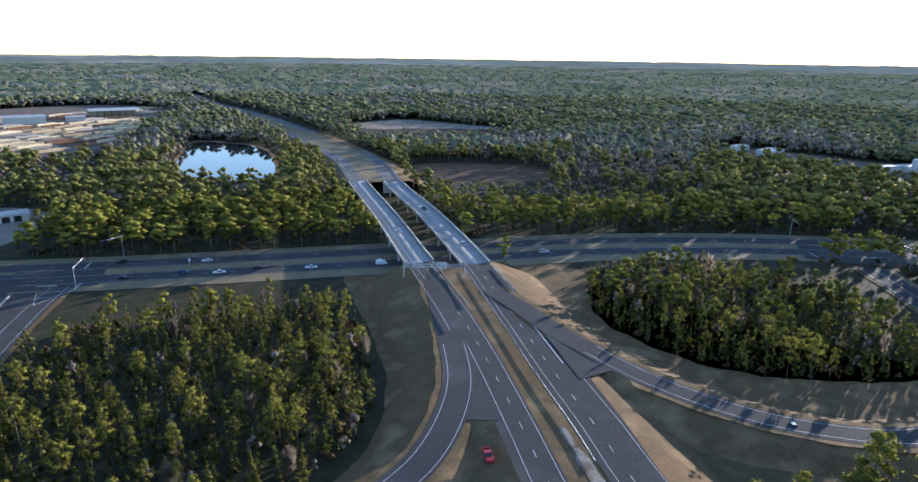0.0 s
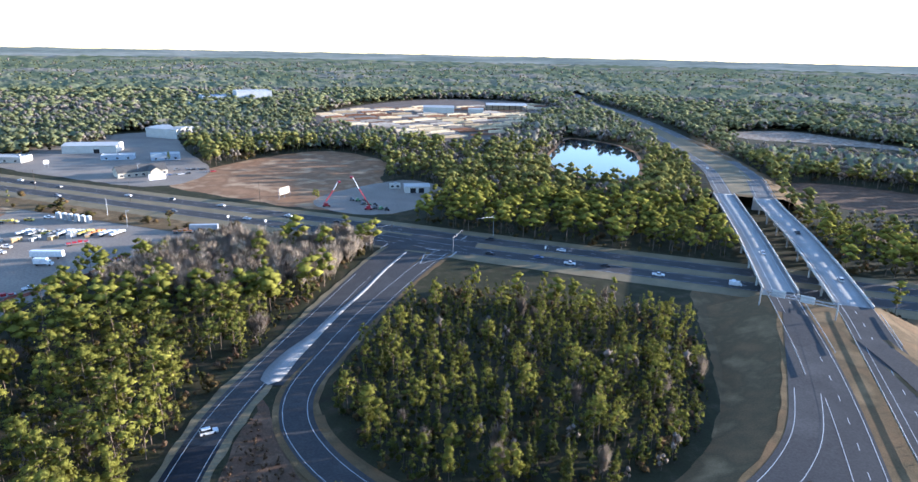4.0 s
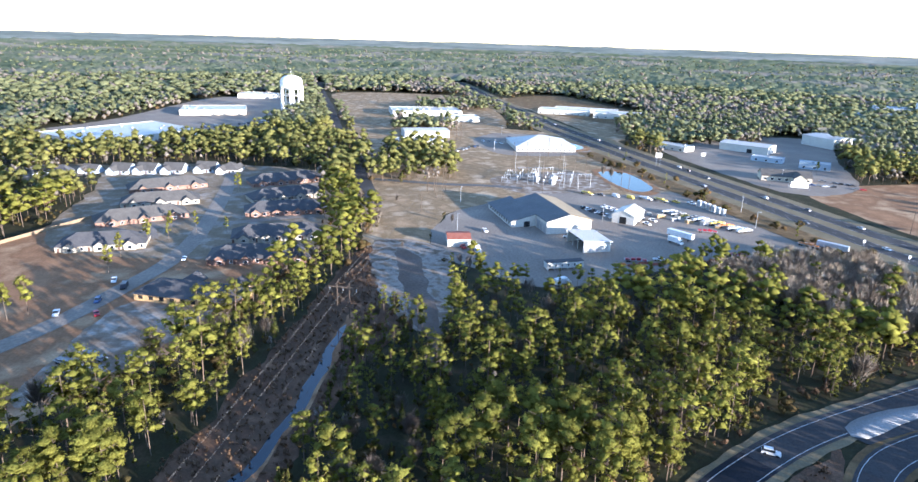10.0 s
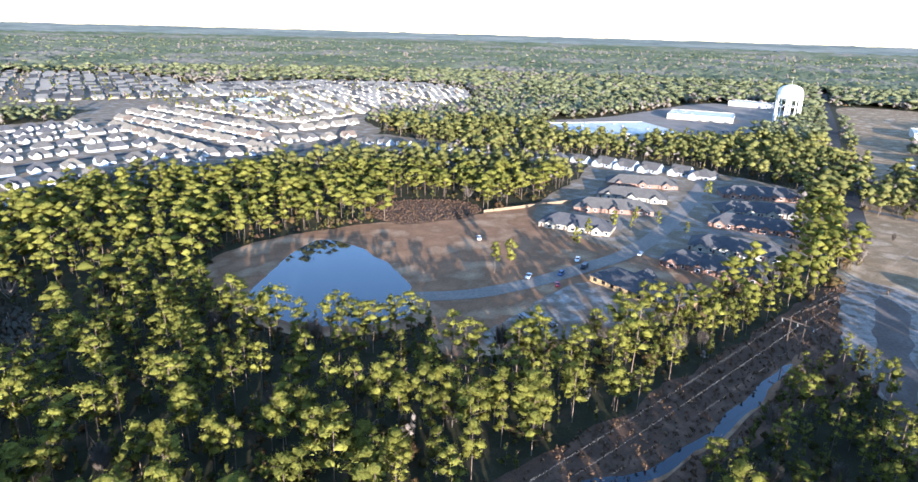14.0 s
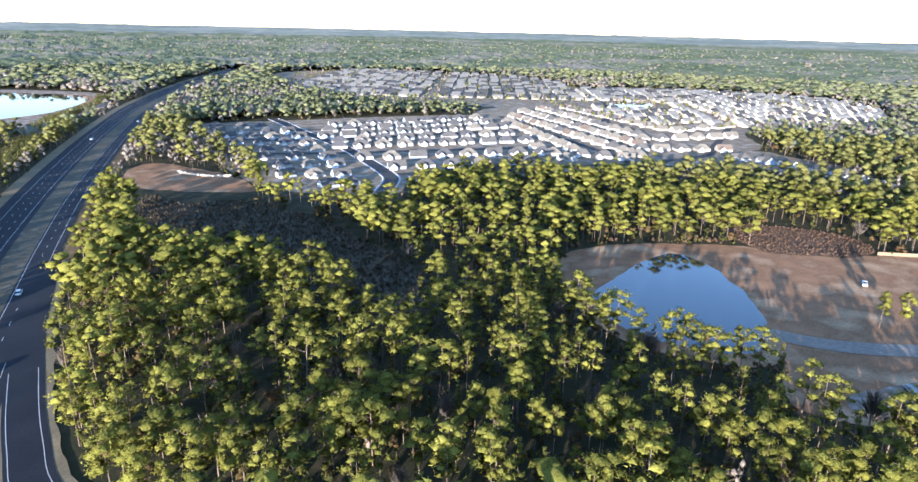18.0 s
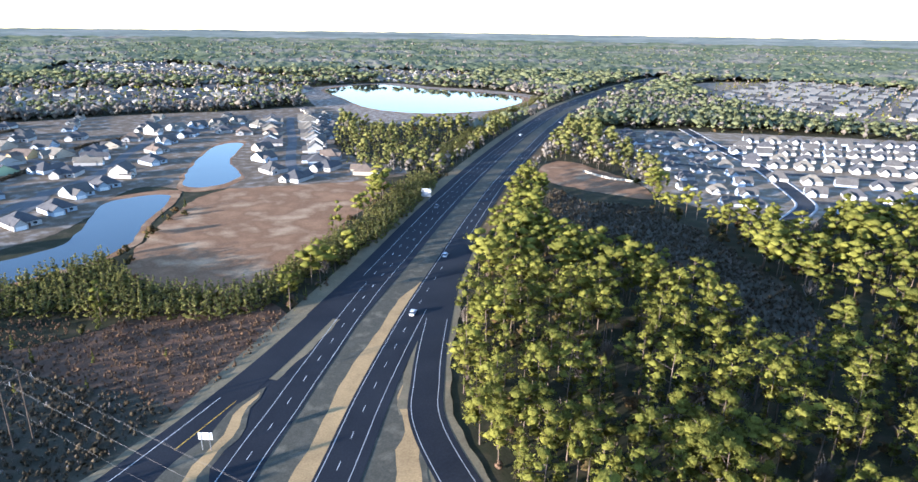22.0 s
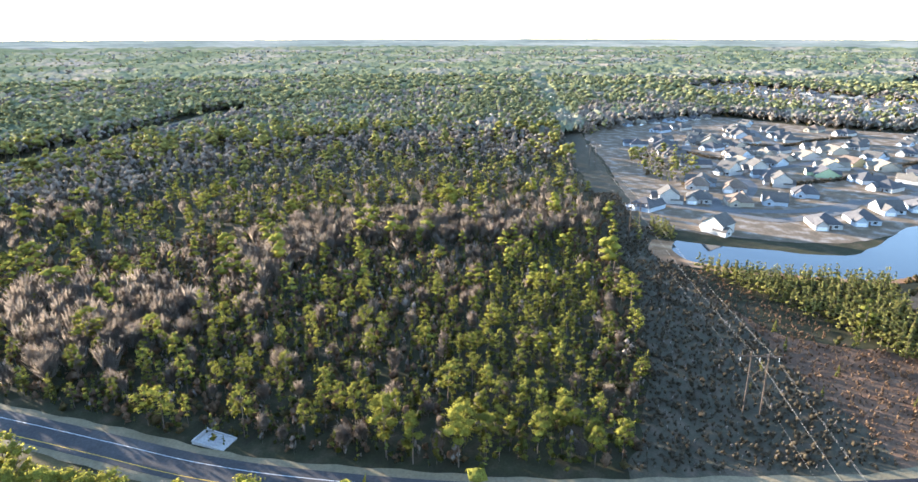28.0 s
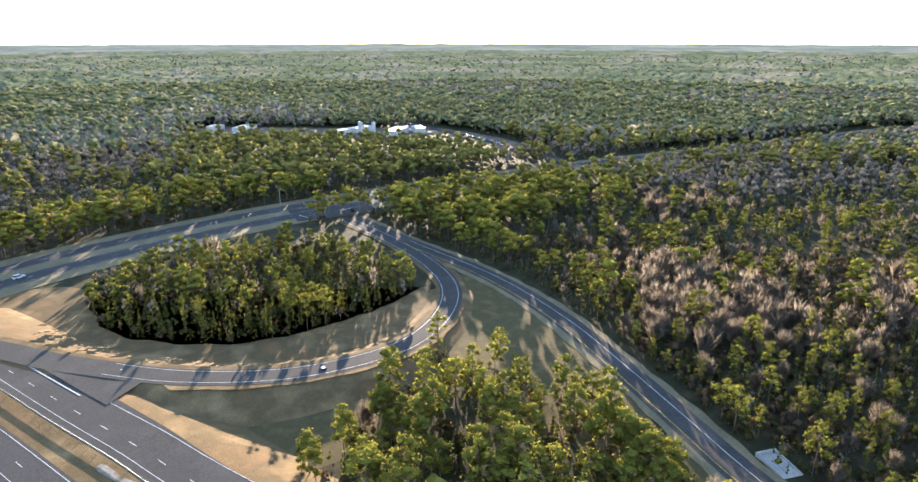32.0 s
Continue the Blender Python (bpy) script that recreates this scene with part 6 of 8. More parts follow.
# the southern estate round the ponds: place, kind, turn
SOUTH = ((299, -184, 6, 120), (351, -229, 2, 70), (349, -252, 3, 60), (363, -283, 9, 60), (381, -245, 4, 240), (431, -269, 6, 200), (405, -233, 3, 150), (298, -247, 0, 250),
         (301, -273, 9, 250), (318, -304, 3, 255), (319, -327, 9, 240), (367, -345, 0, 200), (414, -334, 7, 160), (456, -323, 3, 200), (502, -320, 5, 20), (530, -313, 9, 30),
         (507, -361, 0, 200), (446, -383, 8, 190), (465, -421, 3, 20), (412, -416, 0, 200), (341, -398, 9, 250), (368, -436, 4, 250), (532, -460, 1, 30), (476, -464, 0, 210),
         (427, -476, 4, 30), (389, -474, 3, 240), (395, -510, 9, 200), (380, -544, 0, 30), (355, -540, 4, 30), (328, -547, 2, 10), (294, -470, 5, 60), (272, -435, 3, 70),
         (244, -401, 1, 60), (259, -499, 6, 100), (227, -459, 4, 100), (180, -416, 2, 100), (362, -187, 6, 160), (395, -226, 4, 60), (490, -316, 3, 20), (559, -253, 9, 170),
         (582, -290, 1, 30), (557, -367, 4, 30), (585, -417, 0, 20), (512, -442, 1, 200), (640, -317, 9, 30), (652, -345, 1, 200), (616, -479, 2, 30), (585, -489, 0, 200))
for x, y, k, a in SOUTH:
    put_house(k, x, y, a)
hr = random.Random(5)


def spread(x0, y0, x1, y1, step, yaw, kinds, jit=1.5, size=0.74):
    """A row of houses from one point to another, at most step apart."""
    n = max(1, int(math.hypot(x1 - x0, y1 - y0) / step))
    for i in range(n + 1):
        f = i / n
        put_house(hr.choice(kinds), x0 + (x1 - x0) * f + hr.uniform(-jit, jit), y0 + (y1 - y0) * f + hr.uniform(-jit, jit), yaw + hr.choice((-3, 0, 3, 180)), size)


BUNG = (0, 1, 10, 11, 12, 10, 5, 3)
# the western estate beyond the pines, row by row
for x0, y0, x1, y1 in ((-111, -655, -272, -674), (-92, -589, -280, -610), (-94, -537, -262, -526), (-104, -484, -250, -470), (-120, -446, -225, -437), (-126, -408, -225, -404),
                       (-100, -622, -270, -640), (-98, -560, -262, -566)):
    spread(x0, y0, x1, y1, 18.5, math.degrees(math.atan2(y1 - y0, x1 - x0)), ROWS, 1.0, 0.86)
for x0, y0, x1, y1 in ((-296, -640, -283, -476), (-322, -680, -323, -440), (-353, -715, -354, -484), (-388, -735, -386, -532), (-424, -742, -436, -560), (-258, -490, -257, -440), (-277, -452, -306, -431),
                       (-376, -507, -476, -500), (-342, -463, -414, -443), (-446, -546, -526, -560)):
    spread(x0, y0, x1, y1, 17.5, math.degrees(math.atan2(y1 - y0, x1 - x0)), TANROWS, 1.0, 0.84)
for x0, y0, x1, y1 in ((-40, -655, 22, -672), (-60, -620, 18, -640), (-66, -590, 12, -608), (-72, -558, 5, -575), (-72, -525, 2, -540), (-76, -492, -10, -508), (-78, -462, -22, -474), (-76, -430, -40, -440), (-76, -402, -62, -404)):
    spread(x0, y0, x1, y1, 17.5, 195, ROWS, 2.0, 0.8)
spread(-402, -408, -440, -318, 18, 70, ROWS, 1.5, 0.84)
spread(-445, -300, -466, -228, 18, 75, ROWS, 1.5, 0.84)
for x, y, a in ((-466, -207, 80), (-468, -190, 80), (-470, -172, 85), (-476, -151, 85), (-474, -134, 85)):
    put_house(hr.choice((0, 1, 3)), x, y, a)


# the large estate farther off: too many to tell apart
def far_houses(name, rows, label, tops=None):
    V, F, S = [], [], []
    for x, y, yaw, w, d, rs in rows:
        c, s = math.cos(yaw), math.sin(yaw)
        h, r = 2.6, 3.4
        pts = [(-w, -d, 0), (w, -d, 0), (w, d, 0), (-w, d, 0), (-w, -d, h), (w, -d, h), (w, d, h), (-w, d, h), (-w, 0, h + r), (w, 0, h + r),
               (-w - .5, -d - .5, h - .3), (w + .5, -d - .5, h - .3), (w + .5, 0, h + r + .1), (-w - .5, 0, h + r + .1), (w + .5, d + .5, h - .3), (-w - .5, d + .5, h - .3)]
        k = len(V)
        z0 = float(land(math.hypot(x, y)))
        V += [(x + a * c - b * s, y + a * s + b * c, q + z0) for a, b, q in pts]
        for q in ((0, 1, 5), (0, 5, 4), (1, 2, 6), (1, 6, 5), (2, 3, 7), (2, 7, 6), (3, 0, 4), (3, 4, 7), (4, 8, 7), (5, 6, 9)):
            F.append([k + i for i in q])
            S.append(0 if rs % 3 else 1)
        for q in ((10, 11, 12), (10, 12, 13), (13, 12, 14), (13, 14, 15)):
            F.append([k + i for i in q])
            S.append(2 + rs % 3)
    me = mesh_of(name, V, F, [WALLS["cream"], WALLS["white"]] + (tops or [M_BLEACHED, ROOFS["grey"], M_BLEACHED]), S)
    return tagged(new(name), label, "houses", kind="stuff") if not V else tagged(new(name, me), label, "houses", kind="stuff")


rows = []
for band in range(24):
    base = np.array((-70.0, -985.0)) + band * np.array((-10.0, -24.0))
    for i in range(52):
        p = base + i * np.array((-18.5, 6.5)) + (hr.uniform(-3, 3), hr.uniform(-3, 3))
        if zone_at(p[0], p[1]) == CLEAR and abs(i % 12) > 0 and p[1] < -500:
            rows.append((p[0], p[1], math.radians(-19), hr.uniform(5.8, 7.0), hr.uniform(5.4, 6.4), hr.randrange(9)))
for band in range(17):
    base = np.array((-350.0, -500.0)) + band * np.array((-12.0, -27.0))
    for i in range(34):
        p = base + i * np.array((-18.5, -3.0)) + (hr.uniform(-3, 3), hr.uniform(-3, 3))
        if zone_at(p[0], p[1]) == CLEAR and i % 9 > 0 and p[1] > -945 and not (p[0] > -448 and p[1] > -750) and math.hypot(p[0] + 535, p[1] + 762) > 62 and not (p[0] > -540 and p[1] > -575):
            rows.append((p[0], p[1], math.radians(10), hr.uniform(5.8, 7.0), hr.uniform(5.4, 6.4), hr.randrange(9)))
tx2, ty2 = scatter(420, 1480, 11)
gone = zone_at(tx2, ty2) == CLEAR
gone &= (tx2 < -100) & (ty2 < -480) & (rng.random(len(tx2)) < 0.5)
tx2, ty2 = tx2[gone], ty2[gone]
hx, hy = np.array([q[0] for q in rows]), np.array([q[1] for q in rows])
free = [i for i in range(len(tx2)) if np.min(np.hypot(hx - tx2[i], hy - ty2[i])) > 9.5 and np.min(np.hypot(hx - tx2[i], hy - ty2[i])) < 60]
tx2, ty2 = tx2[free], ty2[free]
forest("garden_trees", SORTS, tx2, ty2, np.zeros(len(tx2)), rng.uniform(5, 11, len(tx2)), rng.uniform(1.0, 1.5, len(tx2)), 16, 0, rng.choice(4, len(tx2), p=(0.4, 0.2, 0.2, 0.2)), "small garden trees between the houses of the estate")
for x0, y0, x1, y1, a in ((690, -300, 735, -420, 100), (560, -310, 620, -345, 60), (600, -375, 680, -440, 200), (520, -500, 570, -560, 30), (455, -520, 500, -600, 200),
                          (300, -590, 345, -690, 60), (400, -560, 440, -640, 210), (325, -640, 385, -720, 40), (270, -545, 300, -620, 70), (475, -345, 560, -340, 10)):
    spread(x0, y0, x1, y1, 21, a, BUNG)
placed = [(x, y) for x, y, k, a in SOUTH]
for nm, pts, w, mm in LANES[2:6]:
    ln = spline(pts, 3)
    n3 = sides(ln)
    s3 = np.r_[0, np.cumsum(np.hypot(*np.diff(ln, axis=0).T))]
    for d in np.arange(12, s3[-1] - 8, 22.0):
        i = int(np.argmin(np.abs(s3 - d)))
        for sg in (1, -1):
            q = ln[i, :2] + n3[i] * sg * 18
            wet = any(math.hypot(q[0] - a, q[1] - b) < 21 for a, b in placed)
            pond_near = any(np.min(np.hypot(*(np.array(pp) - q).T)) < 24 for _, pp, _ in PONDS)
            if not wet and not pond_near and zone_at(q[0], q[1]) == CLEAR and not (q[1] > -235 and q[0] < 345):
                placed.append((q[0], q[1]))
                put_house(hr.choice(BUNG + (9, 6)), q[0], q[1], math.degrees(math.atan2(n3[i][1] * sg, n3[i][0] * sg)) + 90 + 180)
far_houses("suburb_houses", [(x, y, hr.uniform(0, 3), hr.uniform(7, 9), hr.uniform(6, 7.5), hr.randrange(9)) for x, y in SUBURB], "pale houses half hidden among trees, far off", [ROOFS["grey"], ROOFS["dark"], M_BLEACHED])
x5, y5 = scatter(600, 1480, 12)
k5 = (zone_at(x5, y5) == GARDENS) & (x5 > 250) & (y5 < -450) & (rng.random(len(x5)) < 0.5)
x5, y5 = x5[k5], y5[k5]
forest("suburb_trees", SORTS, x5, y5, np.zeros(len(x5)), rng.uniform(6, 13, len(x5)), rng.uniform(1.0, 1.5, len(x5)), 10, 0, rng.choice(4, len(x5), p=(0.35, 0.15, 0.15, 0.35)), "pines and bare trees between far houses")
# clipped dark hedges behind the gardens of the new estate
hx6, hy6 = [], []
for pts in ([(388, -276), (394, -318), (407, -369)], [(552, -349), (532, -380), (560, -444), (566, -482)], [(422, -389), (441, -438), (439, -485)], [(527, -279), (488, -292), (468, -310)]):
    for p in spline(pts, 1.3):
        for o in (-0.9, 0.9):
            hx6.append(p[0] + rng.uniform(-0.5, 0.5) + o)
            hy6.append(p[1] + rng.uniform(-0.5, 0.5))
n6 = len(hx6)
forest("garden_hedges", ("bush",), np.array(hx6), np.array(hy6), np.zeros(n6), rng.uniform(1.6, 2.6, n6), rng.uniform(0.8, 1.1, n6), 10, 0, np.zeros(n6, int), "dark hedges between the gardens of the estate", shrub=M_DARKBRUSH)
far_houses("estate_houses", rows, "dense rows of pale bungalows, far off")


# ---- larger buildings ----
M_METALROOF = mat("white_metal_roof", (0.54, 0.52, 0.48), (0.45, 0.435, 0.40), 10, 0.45, 0.8, 0, 0.1)
M_GREYMETAL = mat("grey_metal_roof", (0.085, 0.088, 0.092), (0.12, 0.122, 0.125), 10, 0.5, 0.8, 0, 0.1)
M_TANMETAL = mat("tan_metal_roof", (0.27, 0.205, 0.12), (0.32, 0.245, 0.15), 8, 0.5, 0.8)
M_RUST = mat("rusty_red_metal", (0.28, 0.09, 0.06), (0.36, 0.15, 0.10), 2, 0.7, 0.3)
M_WHITEWALL = mat("white_metal_wall", (0.58, 0.56, 0.50), (0.50, 0.48, 0.43), 7, 0.6, 0.5)
M_TANWALL = mat("tan_block_wall", (0.52, 0.46, 0.36), (0.44, 0.39, 0.31), 5, 0.8, 0.4)
M_DARK = mat("dark_opening", (0.02, 0.02, 0.022), (0.035, 0.035, 0.035), 2, 0.9)
M_RAWWOOD = mat("raw_plywood", (0.50, 0.34, 0.17), (0.42, 0.28, 0.14), 2, 0.8, 0.3)
M_LUMBER = mat("fresh_sawn_lumber", (0.7, 0.56, 0.36), (0.52, 0.40, 0.24), 5, 0.8, 0.4, 0, per_object=0.5)
M_PLANT = mat("white_plant_cladding", (0.5, 0.51, 0.52), (0.42, 0.43, 0.44), 9, 0.6)


def hall(name, label, x, y, yaw, w, d, h, roof="flat", rise=2.0, wm=None, rm=None, doors=(), windows=0, category="building"):
    """A plain hall: w across its front (towards -y), d deep. doors: (x, width, height) in the front."""
    root = group_at(name, x, y, 0, yaw, label, category)
    wm, rm = wm or M_WHITEWALL, rm or M_METALROOF
    x0, x1, y0, y1 = -w / 2, w / 2, -d / 2, d / 2
    if roof == "flat":
        part("wall", boxes((x0, x1, y0, y1, 0, h)), wm, root)
        part("roof", boxes((x0 + .4, x1 - .4, y0 + .4, y1 - .4, h - 0.1, h + 0.12)), rm, root)
        for b in ((x0, x1, y0, y0 + .35, h, h + .6), (x0, x1, y1 - .35, y1, h, h + .6), (x0, x0 + .35, y0 + .35, y1 - .35, h, h + .6), (x1 - .35, x1, y0 + .35, y1 - .35, h, h + .6)):
            part("parapet", boxes(b), wm, root)
        for i in range(max(1, int(w * d / 500))):
            ux, uy = random.uniform(x0 + 3, x1 - 3), random.uniform(y0 + 3, y1 - 3)
            part("roof_unit", boxes((ux - 1, ux + 1, uy - 1, uy + 1, h + .12, h + 1.3)), M_STEEL, root)
    elif roof == "hip":
        part("wall", boxes((x0, x1, y0, y1, 0, h)), wm, root)
        part("roof", hip_roof(bmesh.new(), x0, x1, y0, y1, h, rise, 1.2), rm, root)
    else:
        ax = "x" if roof == "gable_x" else "y"
        part("wall", walls_with_gable(bmesh.new(), x0, x1, y0, y1, h, rise, ax), wm, root)
        part("roof", gable_roof(bmesh.new(), x0, x1, y0, y1, h, rise, 0.4, ax), rm, root)
    for dx, dw, dh in doors:
        part("door", boxes((dx - dw / 2, dx + dw / 2, y0 - 0.08, y0 + 0.05, 0, dh)), M_DARK, root)
    for i in range(windows):
        wx = x0 + (i + 0.5) * w / windows
        window(root, wx, y0, 1.0, min(2.0, w / windows * 0.5), 1.5)
    return root


# contractor's depot
dp = group_at("depot", -351.6, 79.5, 0, 101, "white steel workshop with one grey and one tan roof slope", "workshop")
part("wall", walls_with_gable(bmesh.new(), -13, 13, -25, 25, 6.9, 3.4, "y"), M_WHITEWALL, dp)
part("roof", extrude([(-13.5, 6.85), (0, 10.35), (0, 10.65), (-13.5, 7.15)], -25.5, 25.4), M_GREYMETAL, dp, "dark grey metal roof slope")
part("roof", extrude([(0, 10.35), (13.6, 6.8), (13.6, 7.1), (0, 10.65)], -25.5, 25.4), M_TANMETAL, dp, "tan metal roof slope")
part("wing", extrude([(-27.4, 0), (-13, 0), (-13, 6.8), (-27.4, 3.3)], -9, 33), M_WHITEWALL, dp)
part("roof", extrude([(-28.2, 3.1), (-13.5, 6.85), (-13.5, 7.15), (-28.2, 3.4)], -9.5, 33.5), M_GREYMETAL, dp)
for yy2 in (-22, -17.5, -13):
    part("roll_door", boxes((-13.08, -12.95, yy2 - 1.9, yy2 + 1.9, 0, 5)), M_STEEL, dp, "grey roll-up door")
part("door", boxes((-20, -16.5, -9.08, -8.95, 0, 3)), M_DARK, dp)
for i in range(9):
    part("window", boxes((-27.48, -27.35, -6 + 4.2 * i, -4.4 + 4.2 * i, 1.0, 2.4)), M_DARK, dp)
op = group_at("open_shed", -305.2, 89.2, 0, 101, "open-sided shed with a white metal roof", "shed")
part("roof", extrude([(-8, 6.2), (8, 4.9), (8, 5.2), (-8, 6.5)], -10.6, 10.6), M_METALROOF, op)
part("wall", extrude([(-7.3, 0), (7.3, 0), (7.3, 4.95), (-7.3, 6.1)], -10, -9.8), M_WHITEWALL, op)
part("wall", boxes((7.1, 7.3, -9.8, 9.8, 0, 4.9)), M_WHITEWALL, op)
part("wall", extrude([(-7.3, 0), (7.3, 0), (7.3, 4.95), (-7.3, 6.1)], 9.8, 10), M_WHITEWALL, op)
for yy2 in (-9.6, -3, 3, 9.6):
    part("post", boxes((-7.4, -7.1, yy2 - .15, yy2 + .15, 0, 6.1)), M_WHITEWALL, op)
hall("shed", "small white gabled metal shed", -355, 126, 55, 13, 20, 5.0, "gable_y", 2.6, M_WHITEWALL, M_METALROOF, ((0, 4, 4),), 0, "shed")
hall("shed", "white shed with a rusty red metal roof", -309, 23, 91, 11.5, 13, 4.0, "gable_x", 1.2, M_WHITEWALL, M_RUST, (), 0, "shed")
tr = group_at("site_trailer", -272, 69, 0, 100, "long white site trailer with a dark roof on blocks", "trailer")
part("body", boxes((-9, 9, -1.9, 1.9, 0.9, 3.7)), M_WHITEWALL, tr)
part("roof", boxes((-9.1, 9.1, -2.0, 2.0, 3.7, 3.95)), ROOFS["dark"], tr)
for i in range(6):
    window(tr, -7.5 + 3 * i, -1.9, 1.9, 0.8, 1.0)
for i in range(6):
    part("support", boxes((-8 + 3.2 * i - .2, -8 + 3.2 * i + .2, -1.5, 1.5, 0, 0.9)), M_CONC, tr)
# stores and works along the arterial
hall("store", "long white store with a white metal roof and glazed front", -612, 122, 92, 56, 52, 4.6, "hip", 7.5, M_WHITEWALL, M_METALROOF, (), 14, "store")
hall("works", "pale grey flat-roofed workshop", -615, 256, 33, 36, 16, 4.5, "flat", 0, M_WHITEWALL, M_METALROOF, (), 4)
hall("works", "white steel hall with a low roof", -612, 330, 45, 46, 26, 7, "gable_x", 1.5, M_WHITEWALL, M_METALROOF, ((6, 5, 4),))
hall("works", "tall white steel hall", -650, 440, 16, 40, 36, 10, "gable_x", 1.5, M_WHITEWALL, M_METALROOF)
hall("works", "pale blue-grey low building", -524, 345, 58, 24, 14, 5, "flat", 0, WALLS["grey"], M_METALROOF, (), 3)
hall("works", "pale blue-grey low building", -555, 320, 50, 26, 12, 4, "flat", 0, WALLS["grey"], M_METALROOF, (), 3)
hall("restaurant", "tan building with a dark hipped roof and porch", -475, 290, 72, 36, 16, 4.0, "gable_x", 4.0, M_TANWALL, ROOFS["grey"], (), 7, "restaurant")
hall("porch", "tan gabled porch with a dark roof", -468, 296, 72, 9, 22, 4.5, "gable_y", 3.0, M_TANWALL, ROOFS["grey"], ((0, 2, 2.4),), 0, "porch")
hall("shed", "white metal shed with double doors", -268, 373, 40, 18, 12, 4.5, "gable_x", 1.2, M_WHITEWALL, M_METALROOF, ((-3, 4, 3.5), (3, 4, 3.5)), 0, "shed")
hall("site_office", "small white site office", -287, 372, 40, 8, 4, 3.0, "flat", 0, M_WHITEWALL, M_METALROOF, (), 2, "cabin")
# plants to the north-west
for x, y, w, d, h in ((-930, 690, 110, 60, 8), (-925, 790, 60, 40, 22), (-960, 740, 50, 50, 14), (-900, 850, 70, 30, 7)):
    hall("factory", "white clad factory block among the trees", x, y, 60, w, d, h, "flat", 0, M_PLANT, M_PLANT, (), 0, "factory")
for x, y, w, d, h in ((-905, 212, 70, 30, 6), (-862, 290, 90, 34, 7), (-845, 330, 50, 40, 6), (-930, 250, 90, 24, 5)):
    hall("school", "long white flat-roofed school block", x, y, 70, w, d, h, "flat", 0, M_WHITEWALL, M_METALROOF, (), 8, "school")
# big boxes to the south-west
hall("superstore", "very large white flat-roofed store", -622, -272, 142.5, 112, 80, 6.5, "flat", 0, M_WHITEWALL, M_METALROOF, (), 0, "store")
hall("store", "long pale store with a flat roof", -830, -248, 103, 76, 56, 6, "flat", 0, M_TANWALL, M_METALROOF, (), 0, "store")
hall("store", "white roofed store hall", -1040, -240, 95, 60, 36, 6, "flat", 0, M_WHITEWALL, M_METALROOF, (), 0, "store")
hall("office_block", "white two-storey office with ribbon windows", -600, 5, 95, 44, 22, 7, "flat", 0, M_WHITEWALL, M_METALROOF, (), 10, "office")
hall("works", "white hall with a low roof", -668, 12, 100, 46, 26, 7, "gable_x", 1.5, M_WHITEWALL, M_METALROOF)
hall("store", "long white low-roofed store", -860, 15, 98, 90, 50, 7, "flat", 0, M_WHITEWALL, M_METALROOF, (), 8, "store")
hall("works", "low white building with a flat roof", -800, 60, 98, 40, 24, 6, "flat", 0, M_WHITEWALL, M_METALROOF)
# lumber yard
ls = group_at("lumber_shed", -527, 995, 0, 35, "open lumber shed with a pale roof on dark posts", "shed")
part("roof", gable_roof(bmesh.new(), -34, 34, -18, 18, 10, 2.5, 1.0, "x"), M_METALROOF, ls)
part("wall", boxes((-34, 34, 17.5, 18, 0, 10)), M_TANWALL, ls)
for i in range(8):
    part("post", boxes((-34 + 9.7 * i - .4, -34 + 9.7 * i + .4, -18, -17.2, 0, 10)), M_DARK, ls)
hall("mill", "white sawmill building with a metal roof", -590, 882, 35, 50, 24, 9, "gable_x", 2.5, M_WHITEWALL, M_METALROOF, (), 0, "mill")
hall("mill", "small white mill building in the yard", -545, 925, 35, 24, 14, 6, "gable_x", 1.5, M_WHITEWALL, M_METALROOF, (), 0, "mill")
M_LUMBER2 = mat("weathered_grey_lumber", (0.30, 0.27, 0.23), (0.40, 0.36, 0.31), 5, 0.85, 0.4, 0, per_object=0.35)
M_LUMBER3 = mat("treated_red_brown_lumber", (0.28, 0.15, 0.09), (0.20, 0.10, 0.06), 5, 0.85, 0.4, 0, per_object=0.35)
piles = []
for mm, col, top in ((M_LUMBER, "fresh yellow", 3.4), (M_LUMBER2, "weathered grey", 2.8), (M_LUMBER3, "treated red-brown", 3.0)):
    piles.append(tagged(part("timber", extrude([(-17, 0), (17, 0), (17, top - .9), (6.2, top - .8), (6, top), (-5.6, top - .1), (-5.8, top - .6), (-17, top - .6)], -1.8, 1.8), mm), f"long pile of {col} sawn lumber", "lumber", "lumber piles"))
lr = random.Random(3)
placed_piles = set()
lx, ly = np.array((0.52, 0.85)), np.array((0.85, -0.52))
